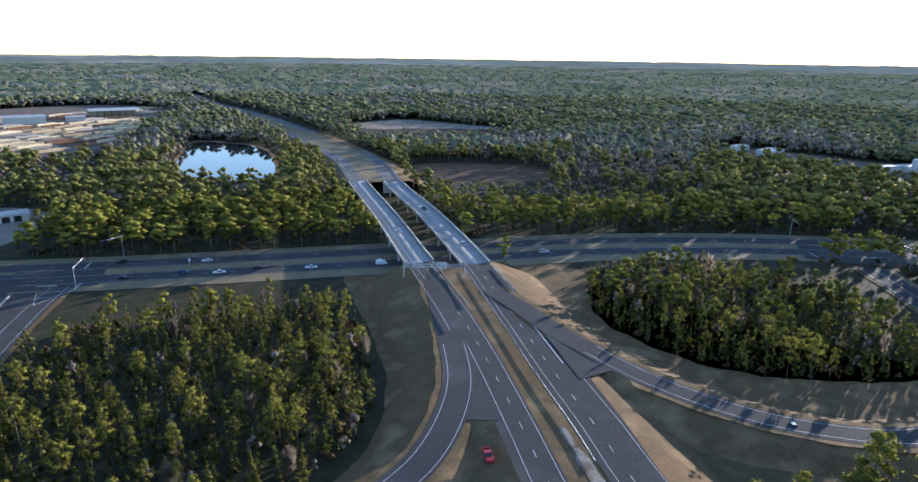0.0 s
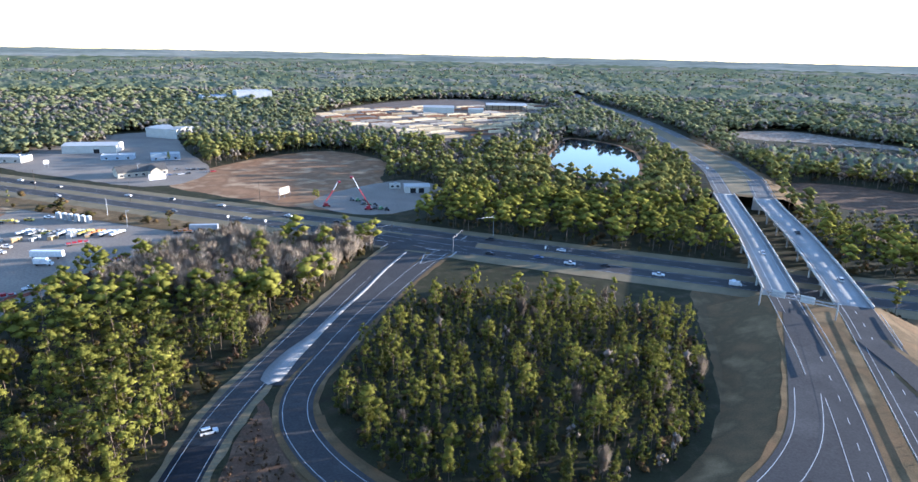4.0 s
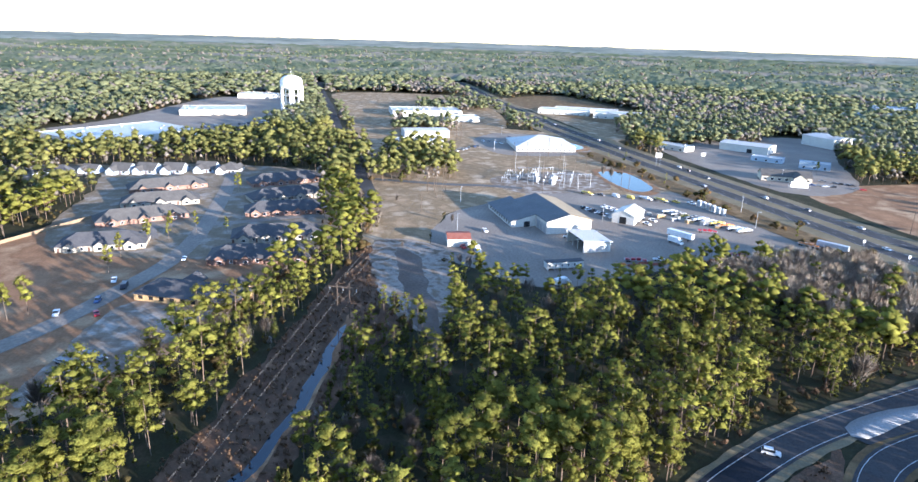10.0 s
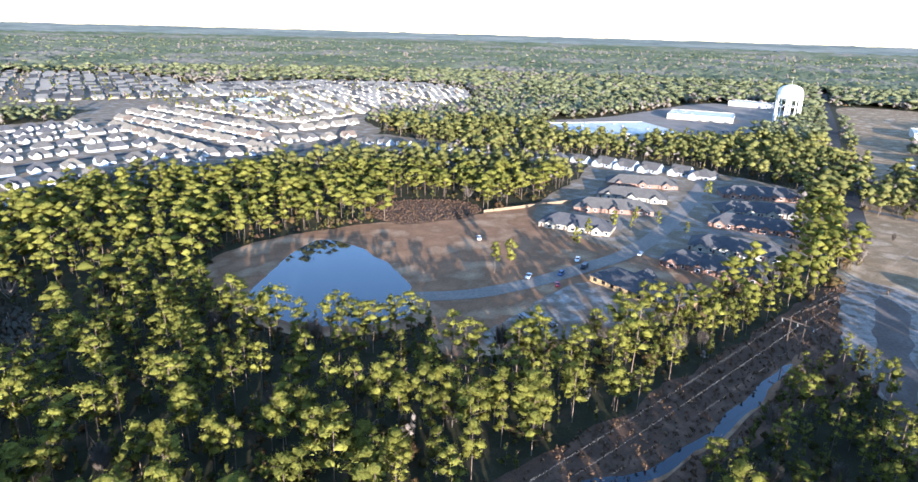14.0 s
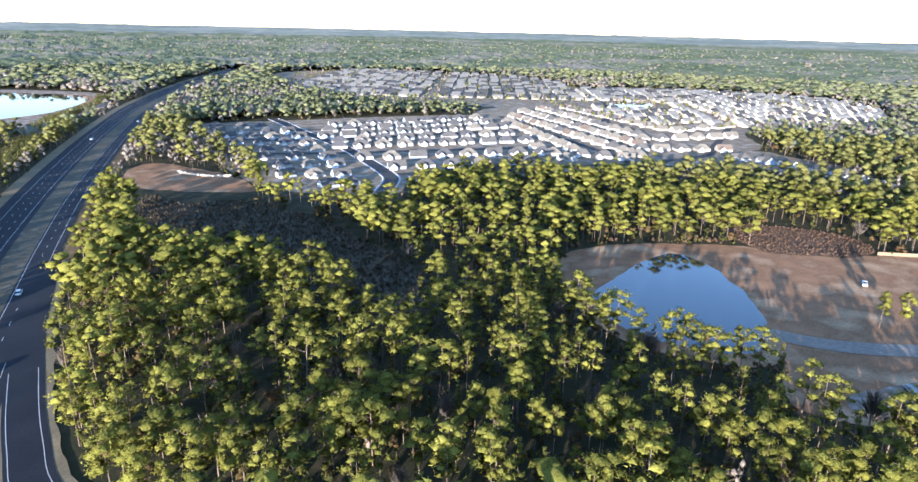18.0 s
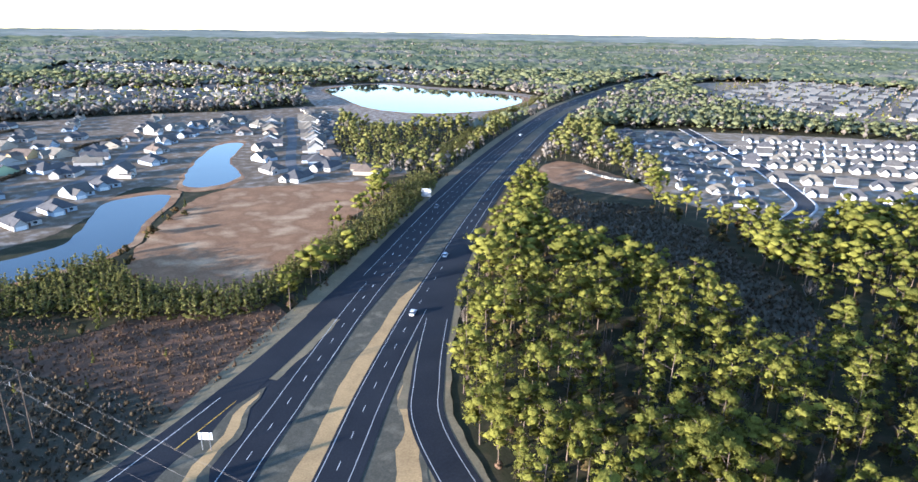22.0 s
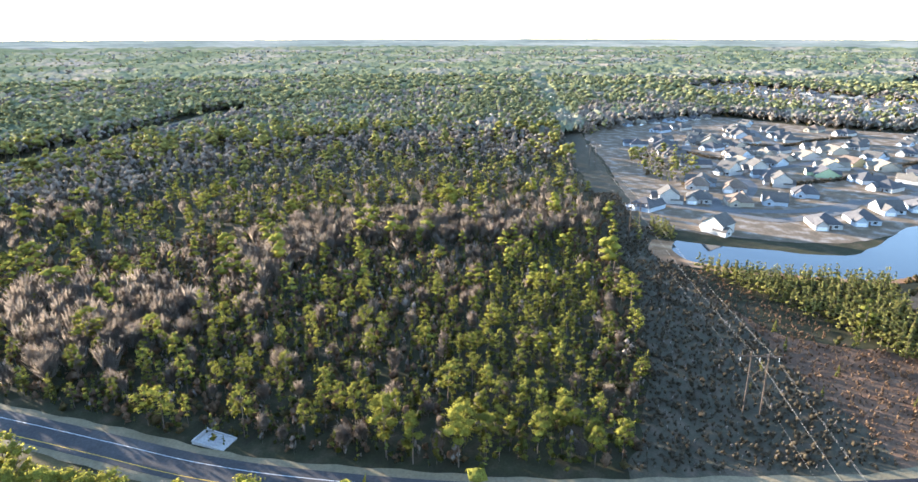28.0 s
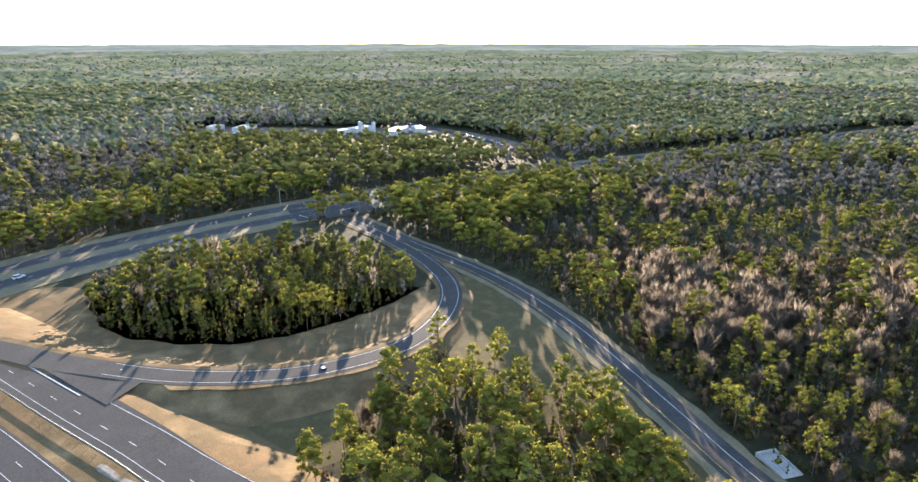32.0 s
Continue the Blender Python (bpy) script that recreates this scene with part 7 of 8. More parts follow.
for a in range(14):
    for b in range(26):
        q = np.array((-720.0, 800.0)) + lx * (a * 38 - 120) + ly * (b * 15 - 20)
        if zone_at(q[0], q[1]) == CLEAR and zone_at(*(q + lx * 14)) == CLEAR and zone_at(*(q - lx * 14)) == CLEAR and lr.random() < 0.72 and math.hypot(q[0] + 527, q[1] - 995) > 50 and math.hypot(q[0] + 575, q[1] - 895) > 42 and -770 < q[0] < -380 and q[1] > 625:
            m = pose(q[0] + lr.uniform(-4, 4), q[1] + lr.uniform(-3, 3), 0, 0, 0, math.degrees(math.atan2(lx[1], lx[0])) + lr.choice((0, 0, 0, 2, 3)))
            k = lr.choice((0, 0, 1, 2))
            if piles[k].name in placed_piles:
                copy_thing(piles[k], m)
            else:
                piles[k].matrix_basis = m
                placed_piles.add(piles[k].name)


# ---- brick bungalow blocks and the one under construction ----
def bungalows(x0, y0, x1, y1, wall, roof, label, gables=3, depth=17.0, h=2.7):
    """A row of joined bungalows from one end of its front to the other."""
    L = math.hypot(x1 - x0, y1 - y0)
    yaw = math.degrees(math.atan2(y1 - y0, x1 - x0))
    root = group_at("bungalow_row", (x0 + x1) / 2, (y0 + y1) / 2, 0, yaw, label, "bungalow", "rows of bungalows")
    wm, rm = WALLS[wall], ROOFS[roof]
    part("wall", boxes((-L / 2, L / 2, -depth, -1, 0, h)), wm, root)
    part("roof", hip_roof(bmesh.new(), -L / 2, L / 2, -depth, -1, h, 4.6, 0.6), rm, root)
    for i in range(gables):
        gx = -L / 2 + (i + 0.5) * L / gables
        part("gable", walls_with_gable(bmesh.new(), gx - 2.6, gx + 2.6, -5, 0.4, h, 2.0, "y"), wm, root)
        part("gable_roof", gable_roof(bmesh.new(), gx - 2.6, gx + 2.6, -9, 0.4, h, 2.0, 0.6, "y"), rm, root)
        window(root, gx, 0.4, 0.8, 1.8, 1.4)
        part("door", boxes((gx + 4.4, gx + 5.4, -1.05, -0.92, 0, 2.1)), M_DOOR, root)
        window(root, gx - 4.8, -1.0, 0.8, 1.2, 1.4)
    return root


for x0, y0, x1, y1, wall, roof, n in ((-402, -176, -424, -135, "brick", "grey", 3), (-367, -167, -381, -127, "cream", "grey", 3), (-328, -163, -350, -123, "brick", "grey", 3), (-288, -163, -296, -126, "cream", "dark", 3),
                                      (-424, -106, -447, -62, "brick", "dark", 4), (-380, -95, -403, -55, "cream", "dark", 4), (-351, -93, -362, -49, "brick", "dark", 4),
                                      (-304, -88, -313, -45, "cream", "dark", 4), (-273, -91, -277, -46, "brick", "dark", 4)):
    bungalows(x1, y1, x0, y0, wall, roof, f"row of {'red brick' if wall == 'brick' else 'cream'} bungalows under one {'charcoal' if roof == 'dark' else 'grey'} hipped roof", n)
cs = group_at("building_site_house", -236.8, -84.5, 0, -104.4, "half-built bungalow row of raw plywood with a black felt roof", "bungalow")
part("wall", boxes((-20.5, 20.5, -8, 7.5, 0, 2.9)), M_RAWWOOD, cs)
part("roof", hip_roof(bmesh.new(), -20.5, 20.5, -8, 7.5, 2.9, 4.4, 0.8), ROOFS["dark"], cs)
part("gable", walls_with_gable(bmesh.new(), -17, -9, -14, -7, 2.9, 2.6, "y"), M_RAWWOOD, cs)
part("gable_roof", gable_roof(bmesh.new(), -17, -9, -14, -4, 2.9, 2.6, 0.5, "y"), ROOFS["dark"], cs)
part("gable", walls_with_gable(bmesh.new(), 3, 11, -14, -7, 2.9, 2.6, "y"), M_RAWWOOD, cs)
part("gable_roof", gable_roof(bmesh.new(), 3, 11, -14, -4, 2.9, 2.6, 0.5, "y"), ROOFS["dark"], cs)
for i in range(9):
    part("opening", boxes((-18.4 + 4.4 * i, -16.6 + 4.4 * i, 7.45, 7.58, 0.9, 2.4)), M_DARK, cs)

# ---- water tower ----
wt2 = group_at("water_tower", -842, -154, 0, 0, "white water tower on slender columns, domed fluted tank", "water tower")
prof = ((0, 47.5), (5, 47.0), (9, 45.6), (12, 43.2), (13.6, 40.2), (14, 37.5), (14, 34.0), (13.2, 32.0), (10, 30.2), (4, 29.0), (2.2, 28.5))
bm = bmesh.new()
prev = None
for r, z in prof:
    ring = [bm.verts.new((max(r, 0.05) * math.cos(6.2832 * i / 32), max(r, 0.05) * math.sin(6.2832 * i / 32), z)) for i in range(32)]
    if prev:
        for i in range(32):
            bm.faces.new((prev[i], ring[i], ring[(i + 1) % 32], prev[(i + 1) % 32]))
    prev = ring
bmesh.ops.recalc_face_normals(bm, faces=bm.faces)
part("tank", bm, M_WHITEPANEL, wt2)
part("riser", rod((0, 0, 0), (0, 0, 29), 2.2, n=16), M_WHITEPANEL, wt2)
for i in range(8):
    a = 6.2832 * i / 8
    part("column", rod((13.6 * math.cos(a), 13.6 * math.sin(a), 0), (13.6 * math.cos(a), 13.6 * math.sin(a), 35), 0.8, n=10), M_WHITEPANEL, wt2)
    b = 6.2832 * (i + 1) / 8
    for z in (12, 23):
        part("strut", rod((13.6 * math.cos(a), 13.6 * math.sin(a), z), (13.6 * math.cos(b), 13.6 * math.sin(b), z), 0.3, n=6), M_WHITEPANEL, wt2)
part("mast", rod((0, 0, 47.4), (0, 0, 56), 0.15, n=6), M_STEEL, wt2)

# ---- concrete plant in the north-east ----
for x, y in ((411, 572), (420, 560)):
    s2 = group_at("silo", x, y, 0, 0, "tall pale concrete plant silo", "silo", "silos")
    part("shell", rod((0, 0, 3), (0, 0, 13), 2.2, n=16), M_PLANT, s2)
    part("cone", rod((0, 0, 0.2), (0, 0, 3), 0.8, 2.2, 16), M_STEEL, s2)
    part("cap", rod((0, 0, 13), (0, 0, 14), 2.2, 0.7, 16), M_STEEL, s2)
for x, y, w, d, h, a in ((440, 545, 40, 14, 6, 30), (470, 545, 26, 12, 5, 60), (425, 590, 30, 14, 5, 20), (330, 676, 30, 16, 6, 40), (310, 705, 20, 12, 6, 40), (395, 585, 24, 10, 5, 10)):
    hall("plant_building", "low pale plant building", x, y, a, w, d, h, "flat", 0, M_PLANT, M_METALROOF, (), 0, "building")


# ---- vehicles ----
PAINT = {k: mat(k + "_car_paint", c, tuple(v * 0.92 for v in c), 3, 0.35, 1, 0, 0.0, 0.5) for k, c in
         {"white": (0.75, 0.75, 0.74), "silver": (0.42, 0.43, 0.45), "black": (0.03, 0.03, 0.035), "red": (0.34, 0.02, 0.03), "blue": (0.06, 0.10, 0.22), "grey": (0.14, 0.145, 0.15), "orange": (0.60, 0.22, 0.05), "yellow": (0.62, 0.45, 0.08), "green": (0.10, 0.22, 0.10)}.items()}
M_TYRE = mat("rubber_tyre", (0.02, 0.02, 0.02), (0.03, 0.03, 0.03), 1, 0.9)
vehicles = {}


def wheels(root, xs, half, r=0.34):
    for x in xs:
        for s in (-1, 1):
            part("wheel", rod((x, s * half - 0.11, r), (x, s * half + 0.11, r), r, n=10), M_TYRE, root)


def build_vehicle(kind, colour):
    cm = PAINT[colour]
    root = tagged(new(kind), {"car": f"{colour} saloon car", "suv": f"{colour} sport utility car", "pickup": f"{colour} pickup truck with an open bed", "van": f"{colour} panel van with plain sides",
                              "box_truck": f"{colour} box truck with a white body", "semi_trailer": f"{colour} box semi-trailer without a tractor", "flatbed": f"{colour} flatbed trailer with equipment"}[kind] + (" with dark windows" if kind in ("car", "suv") else ""),
                  {"car": "car", "suv": "car", "pickup": "pickup", "van": "van", "box_truck": "truck", "semi_trailer": "trailer", "flatbed": "trailer"}[kind], "vehicles")
    if kind in ("car", "suv"):
        h = 1.42 if kind == "car" else 1.72
        part("body", extrude([(-2.3, 0.3), (2.3, 0.3), (2.35, 0.62), (2.2, 0.82), (1.0, 0.95), (-1.6, 0.98), (-2.25, 0.95), (-2.35, 0.6)], -0.9, 0.9), cm, root)
        part("glazing", extrude([(1.0, 0.95), (0.35, h - 0.06), (-1.3 if kind == "car" else -1.9, h - 0.06), (-1.75 if kind == "car" else -2.2, 0.97)], -0.78, 0.78), M_PANE, root, "dark tinted glass")
        part("roof", extrude([(0.40, h - 0.06), (0.3, h), (-1.2 if kind == "car" else -1.85, h), (-1.35 if kind == "car" else -1.95, h - 0.06)], -0.74, 0.74), cm, root)
        wheels(root, (-1.4, 1.4), 0.82)
    elif kind == "pickup":
        part("body", extrude([(-2.8, 0.45), (2.8, 0.45), (2.8, 0.85), (2.6, 1.08), (1.2, 1.12), (-0.7, 1.12), (-0.7, 0.8), (-2.65, 0.8), (-2.65, 1.12), (-2.8, 1.12)], -0.95, 0.95), cm, root)
        for s in (-0.95, 0.83):
            part("bed_side", boxes((-2.7, -0.7, s, s + 0.12, 0.8, 1.14)), cm, root)
        part("glazing", extrude([(1.25, 1.1), (0.7, 1.74), (-0.5, 1.74), (-0.7, 1.1)], -0.82, 0.82), M_PANE, root, "dark tinted glass")
        part("roof", extrude([(0.74, 1.74), (0.65, 1.82), (-0.45, 1.82), (-0.52, 1.74)], -0.8, 0.8), cm, root)
        wheels(root, (-1.8, 1.8), 0.86, 0.4)
    elif kind == "van":
        part("body", extrude([(-2.7, 0.35), (2.7, 0.35), (2.75, 0.9), (2.2, 1.2), (1.5, 2.15), (-2.7, 2.2)], -0.98, 0.98), cm, root)
        part("glazing", extrude([(2.18, 1.22), (1.56, 2.06), (1.40, 2.06), (2.0, 1.2)], -0.9, 0.9), M_PANE, root, "dark windscreen")
        wheels(root, (-1.7, 1.7), 0.88)
    elif kind == "box_truck":
        part("box", boxes((-4.2, 1.6, -1.2, 1.2, 1.0, 3.6)), PAINT["white"], root)
        part("cab", extrude([(1.7, 0.5), (4.0, 0.5), (4.0, 1.3), (3.2, 1.5), (2.8, 2.5), (1.7, 2.6)], -1.1, 1.1), cm, root)
        part("glazing", extrude([(3.24, 1.5), (2.88, 2.35), (2.7, 2.35), (3.0, 1.45)], -1.0, 1.0), M_PANE, root, "dark windscreen")
        part("chassis", boxes((-4.2, 3.6, -0.5, 0.5, 0.5, 1.0)), M_TYRE, root)
        wheels(root, (-2.8, 2.9), 1.0, 0.48)
    elif kind == "semi_trailer":
        part("box", boxes((-7.5, 7.5, -1.25, 1.25, 1.2, 4.0)), cm, root)
        part("chassis", boxes((-7.0, 7.0, -0.5, 0.5, 0.75, 1.2)), M_TYRE, root)
        wheels(root, (-6.2, -5.0, 5.4), 1.0, 0.5)
    else:
        part("deck", boxes((-5.5, 5.5, -1.2, 1.2, 0.9, 1.15)), M_STEEL, root)
        for i in range(4):
            part("load", boxes((-5 + 2.6 * i, -3.0 + 2.6 * i, -0.9, 0.9, 1.15, 1.7 + 0.3 * (i % 3))), cm, root)
        wheels(root, (-4.2, -3.1, 4.0), 0.95, 0.45)
    return root


def vehicle(kind, colour, x, y, yaw, z=0.0):
    m = pose(x, y, z, 0, 0, yaw)
    if (kind, colour) not in vehicles:
        vehicles[kind, colour] = build_vehicle(kind, colour)
        vehicles[kind, colour].matrix_basis = m
        return
    copy_thing(vehicles[kind, colour], m)


def on_line(line, off, x=None, y=None):
    """Place and heading on a road beside its middle, at that x or y."""
    i = int(np.argmin(np.abs(line[:, 0] - x))) if x is not None else int(np.argmin(np.abs(line[:, 1] - y)))
    i = min(max(i, 1), len(line) - 2)
    n2 = sides(line)[i]
    d = line[i + 1] - line[i - 1]
    return line[i, 0] + n2[0] * off, line[i, 1] + n2[1] * off, math.degrees(math.atan2(d[1], d[0]))


for ln, off, y, kind, col in ((WEST, -2.6, -266, "suv", "white"), (WEST, -1, -200, "suv", "white"), (EAST, 0, -344, "suv", "grey"), (EAST, 0, 378, "pickup", "black"), (EAST, -2, 305, "suv", "silver"), (WEST, 0, 578, "car", "white"),
                              (EAST, 2, -620, "car", "white"), (WEST, 1, -720, "car", "silver"), (WEST, -1, 330, "car", "silver")):
    x, y2, a = on_line(ln, off, y=y)
    vehicle(kind, col, x, y2, a + (180 if ln is WEST else 0), float(deck_z(y2)) + 0.07)
for x, off, kind, col in ((-115, -12, "pickup", "white"), (-120, 8, "car", "white"), (-72, -12, "pickup", "white"), (-43, -12, "van", "white"), (-37, -8, "car", "white"), (-94, -8, "car", "black"), (-126, -8, "car", "blue"),
                          (-156, -12, "car", "black"), (-159, 12, "suv", "black"), (-338, 12, "car", "silver"), (-288, 8, "car", "white"), (-375, 12, "suv", "grey"), (-409, 8, "car", "white"), (-250, 8, "car", "black"),
                          (-225, 12, "car", "blue"), (-300, -8, "car", "white"), (-470, 8, "car", "grey"), (-520, 12, "car", "white"), (-560, -8, "suv", "black"), (-610, 8, "car", "silver"), (-660, 12, "car", "white"),
                          (-450, -12, "car", "silver"), (40, -8, "suv", "white"), (-720, -8, "car", "black"), (-780, 12, "car", "white"), (-500, 10, "suv", "black"), (-355, -12, "car", "grey")):
    px2, py2, a = on_line(ART, off, x=x)
    vehicle(kind, col, px2, py2, a + (180 if off > 0 else 0), 0.21)
vehicle("pickup", "silver", 92, 153, -8, 2.8)
vehicle("pickup", "red", 8.2, 135.2, -80, 5.3)
vehicle("suv", "white", -134, 92, 62, 0.28)
vr = random.Random(11)
for x, y, a, kind, col in ((-221, -128, 20, "pickup", "white"), (-233, -119, 10, "suv", "blue"), (-254, -122, 20, "pickup", "white"), (-247, -115, 10, "van", "black"), (-221, -114, 30, "car", "red"), (-249, -174, 40, "pickup", "white"),
                           (-183, -105, 60, "flatbed", "grey"), (-188, -100, 60, "flatbed", "grey"), (-281, -103, 10, "car", "white"), (-345, 134, 20, "pickup", "white"), (-310, 137, 35, "box_truck", "white"), (-319, 143, 35, "semi_trailer", "white"),
                           (-315, 86, 60, "pickup", "white"), (-318, 82, 60, "pickup", "white"), (-329, 39, 10, "pickup", "white"), (-295, 31, 15, "box_truck", "white"), (-301, 25, 15, "pickup", "red"), (-251, 64, 120, "box_truck", "white"),
                           (-300, 216, 40, "semi_trailer", "silver"), (-306, 207, 40, "flatbed", "orange"), (-352, 140, 20, "pickup", "white"), (-294, 190, 75, "flatbed", "yellow"), (-289, 160, 75, "flatbed", "red"), (-285, 131, 78, "flatbed", "red"),
                           (-281, 106, 78, "flatbed", "red"), (-283, 118, 78, "pickup", "white"), (-330, 163, 70, "flatbed", "red")):
    vehicle(kind, col, x, y, a, 0.1)
for i in range(9):
    vehicle(vr.choice(("pickup", "suv", "car")), vr.choice(("white", "white", "silver", "black")), -380 + 3.6 * i, 106 + 2.0 * i, 120, 0.08)
for i in range(8):
    vehicle("pickup", "white", -383 + 3.8 * i, 120 + 2.0 * i, 120, 0.08)
for i in range(10):
    vehicle(vr.choice(("flatbed", "pickup", "flatbed")), vr.choice(("white", "grey", "yellow", "orange")), -372 + 4.5 * i + vr.uniform(-1, 1), 158 + 3.0 * i, 100 + vr.uniform(-8, 8), 0.08)
for i in range(8):
    vehicle(vr.choice(("pickup", "flatbed", "van")), vr.choice(("white", "yellow", "grey")), -418 + 3.4 * i, 118 + 9 * i, 30, 0.08)
for bx0, by0, n, st, a in ((-640, 70, 12, (4, 5.5), 20), (-668, 100, 10, (2.5, 6), 20), (-455, 300, 8, (2, 4.5), 70), (-470, 318, 6, (3, 3), 70), (-700, -220, 14, (-4, 4), 45), (-640, -205, 10, (-5, 1.5), 45), (-580, 40, 8, (-4, 3), 10),
                           (488, 500, 9, (-1.5, -6), 20), (478, 455, 8, (-1.2, -5), 20)):
    for i in range(n):
        if vr.random() < 0.75:
            vehicle(vr.choice(("car", "suv", "pickup", "car")), vr.choice(("white", "silver", "black", "grey", "red", "blue")), bx0 + st[0] * i + vr.uniform(-.5, .5), by0 + st[1] * i, a + vr.choice((0, 180)), 0.05)

# red boom cranes and machines in the roadside yard
for x, y, a, tx, tz in ((-287, 299, 50, 8, 16), (-260, 309, 215, 9.5, 21)):
    cr = group_at("boom_lift", x, y, 0, a, "red boom lift with its arm raised", "crane", "boom lifts")
    part("chassis", boxes((-2.4, 2.4, -1.2, 1.2, 0.5, 1.3)), PAINT["red"], cr)
    part("turret", boxes((-1.5, 1.2, -1.0, 1.0, 1.3, 2.6)), PAINT["red"], cr)
    part("boom", rod((-1, 0, 2.4), (tx * 0.6, 0, tz * 0.6 + 1), 0.45, 0.38, 6), PAINT["red"], cr)
    part("boom_tip", rod((tx * 0.6, 0, tz * 0.6 + 1), (tx, 0, tz), 0.30, 0.25, 6), PAINT["white"], cr)
    part("basket", boxes((tx - 0.2, tx + 1.6, -1, 1, tz - 0.6, tz + 0.6)), PAINT["red"], cr)
    wheels(cr, (-1.7, 1.7), 1.1, 0.55)
for i in range(9):
    x, y = -285 + 4.5 * i, 322 + 2.2 * (i % 3) - 1.5 * i
    mc = group_at("machine", x, y, 0, 30 + 20 * (i % 4), "compact dark construction machine in a row", "machine", "parked machines")
    part("body", extrude([(-1.5, 0.5), (1.5, 0.5), (1.7, 1.2), (0.6, 1.4), (0.4, 2.4), (-0.9, 2.4), (-1.2, 1.5), (-1.6, 1.3)], -0.8, 0.8), PAINT[("grey", "green", "black")[i % 3]], mc)
    wheels(mc, (-1.0, 1.0), 0.85, 0.5)


# ---- poles, wires, signs ----
def street_pole(name, x, y, h, label, arm=0.0, yaw=0.0, m=None, category="pole", lamp=False):
    root = group_at(name, x, y, 0, yaw, label, category)
    part("post", rod((0, 0, 0), (0, 0, h), 0.16, 0.11, 8), m or M_STEEL, root)
    if arm:
        part("arm", rod((0, 0, h - 0.8), (arm, 0, h), 0.12, 0.07, 6), m or M_STEEL, root)
        part("lamp_head" if lamp else "signal_head", boxes((arm - 0.5, arm + 0.5, -0.2, 0.2, h - (0.1 if lamp else 1.2), h + 0.1)), M_STEEL if lamp else PAINT["black"], root)
    return root


for x, y, h, arm, yaw in ((-208, 245, 11, 14, 60), (-163, 258, 11, 12, 100), (-165, 303, 12, 12, 250), (193, 357, 11, 12, 260), (224, 300, 11, 12, 100)):
    street_pole("traffic_signal", x, y, h, "galvanised traffic signal pole with a long arm", arm, yaw, category="traffic signal")
for x, y in ((-331, 24), (-375, 205), (-340, 196), (-300, 90), (-392, 30), (-352, 110), (-470, 285), (-590, 75), (-690, 95), (-740, 20)):
    street_pole("lamp_post", x, y, 10, "grey car park lamp post", 1.5, x % 180, category="lamp post", lamp=True)
for x, y, h in ((-422, 88, 26), (-485, 77, 24), (-488, 88, 24), (-470, 110, 26), (-455, 118, 26), (-462, 128, 26), (-402, 15, 21), (-397, 19, 20), (-423, 22, 22), (-560, 120, 20), (-430, 145, 18), (-428, 150, 18),
                (-520, 20, 14), (-455, -5, 12), (-370, 5, 10), (-480, 215, 14), (-395, 232, 14), (-330, 282, 14), (-600, 235, 14), (-640, 260, 16)):
    street_pole("utility_pole", x, y, h, "tall weathered utility pole", m=M_WOODPOLE, category="utility pole")
# substation
for i, (x, y) in enumerate(((-455, 90), (-448, 100), (-462, 104), (-470, 92))):
    tf = group_at("transformer", x, y, 0, 20, "pale grey substation transformer with radiators", "transformer", "transformers")
    part("tank", boxes((-2.2, 2.2, -1.6, 1.6, 0.3, 3.6)), M_STEEL, tf)
    for k in range(4):
        part("radiator", boxes((-2.0 + k, -1.6 + k, 1.6, 2.4, 0.6, 3.2)), M_STEEL, tf)
    for k in (-1.2, 0, 1.2):
        part("bushing", rod((k, 0, 3.6), (k, 0, 5.4), 0.18, 0.1, 6), M_WHITEPANEL, tf)
for i in range(6):
    x, y = -470 + 7 * i, 82 + 8.5 * i * 0.9
    fr2 = group_at("bus_frame", x, y, 0, 108, "galvanised steel bus frame of the substation", "substation frame", "substation frames")
    for sx in (-5, 5):
        part("leg", rod((sx, 0, 0), (sx, 0, 8 + i % 3 * 1.5), 0.12, n=6), M_STEEL, fr2)
    part("beam", rod((-5, 0, 7.5 + i % 3 * 1.5), (5, 0, 7.5 + i % 3 * 1.5), 0.13, n=6), M_STEEL, fr2)
    for k in (-3, 0, 3):
        part("insulator", rod((k, 0, 5.9 + i % 3 * 1.5), (k, 0, 7.4 + i % 3 * 1.5), 0.1, n=6), M_STEEL, fr2)

# rows of small switchgear on the gravel pad
for i in range(18):
    a, b = i % 6, i // 6
    q = np.array((-478.0, 74.0)) + np.array((0.30, 0.95)) * (a * 9.5) + np.array((0.95, -0.30)) * (b * 13.0)
    sw = group_at("switchgear", q[0], q[1], 0, 72 + 90 * (i % 2), "small galvanised switchgear stand with white insulators", "switchgear", "switchgear stands")
    hh = 3.0 + 1.1 * (i % 3)
    part("frame", boxes((-2.2, -1.95, -.12, .12, 0, hh), (1.95, 2.2, -.12, .12, 0, hh), (-2.6, 2.6, -.15, .15, hh, hh + .3)), M_STEEL, sw)
    for k in (-1.6, 0, 1.6):
        part("insulator", rod((k, 0, hh + .3), (k, 0, hh + 1.5), 0.14, 0.1, 6), M_WHITEPANEL, sw)
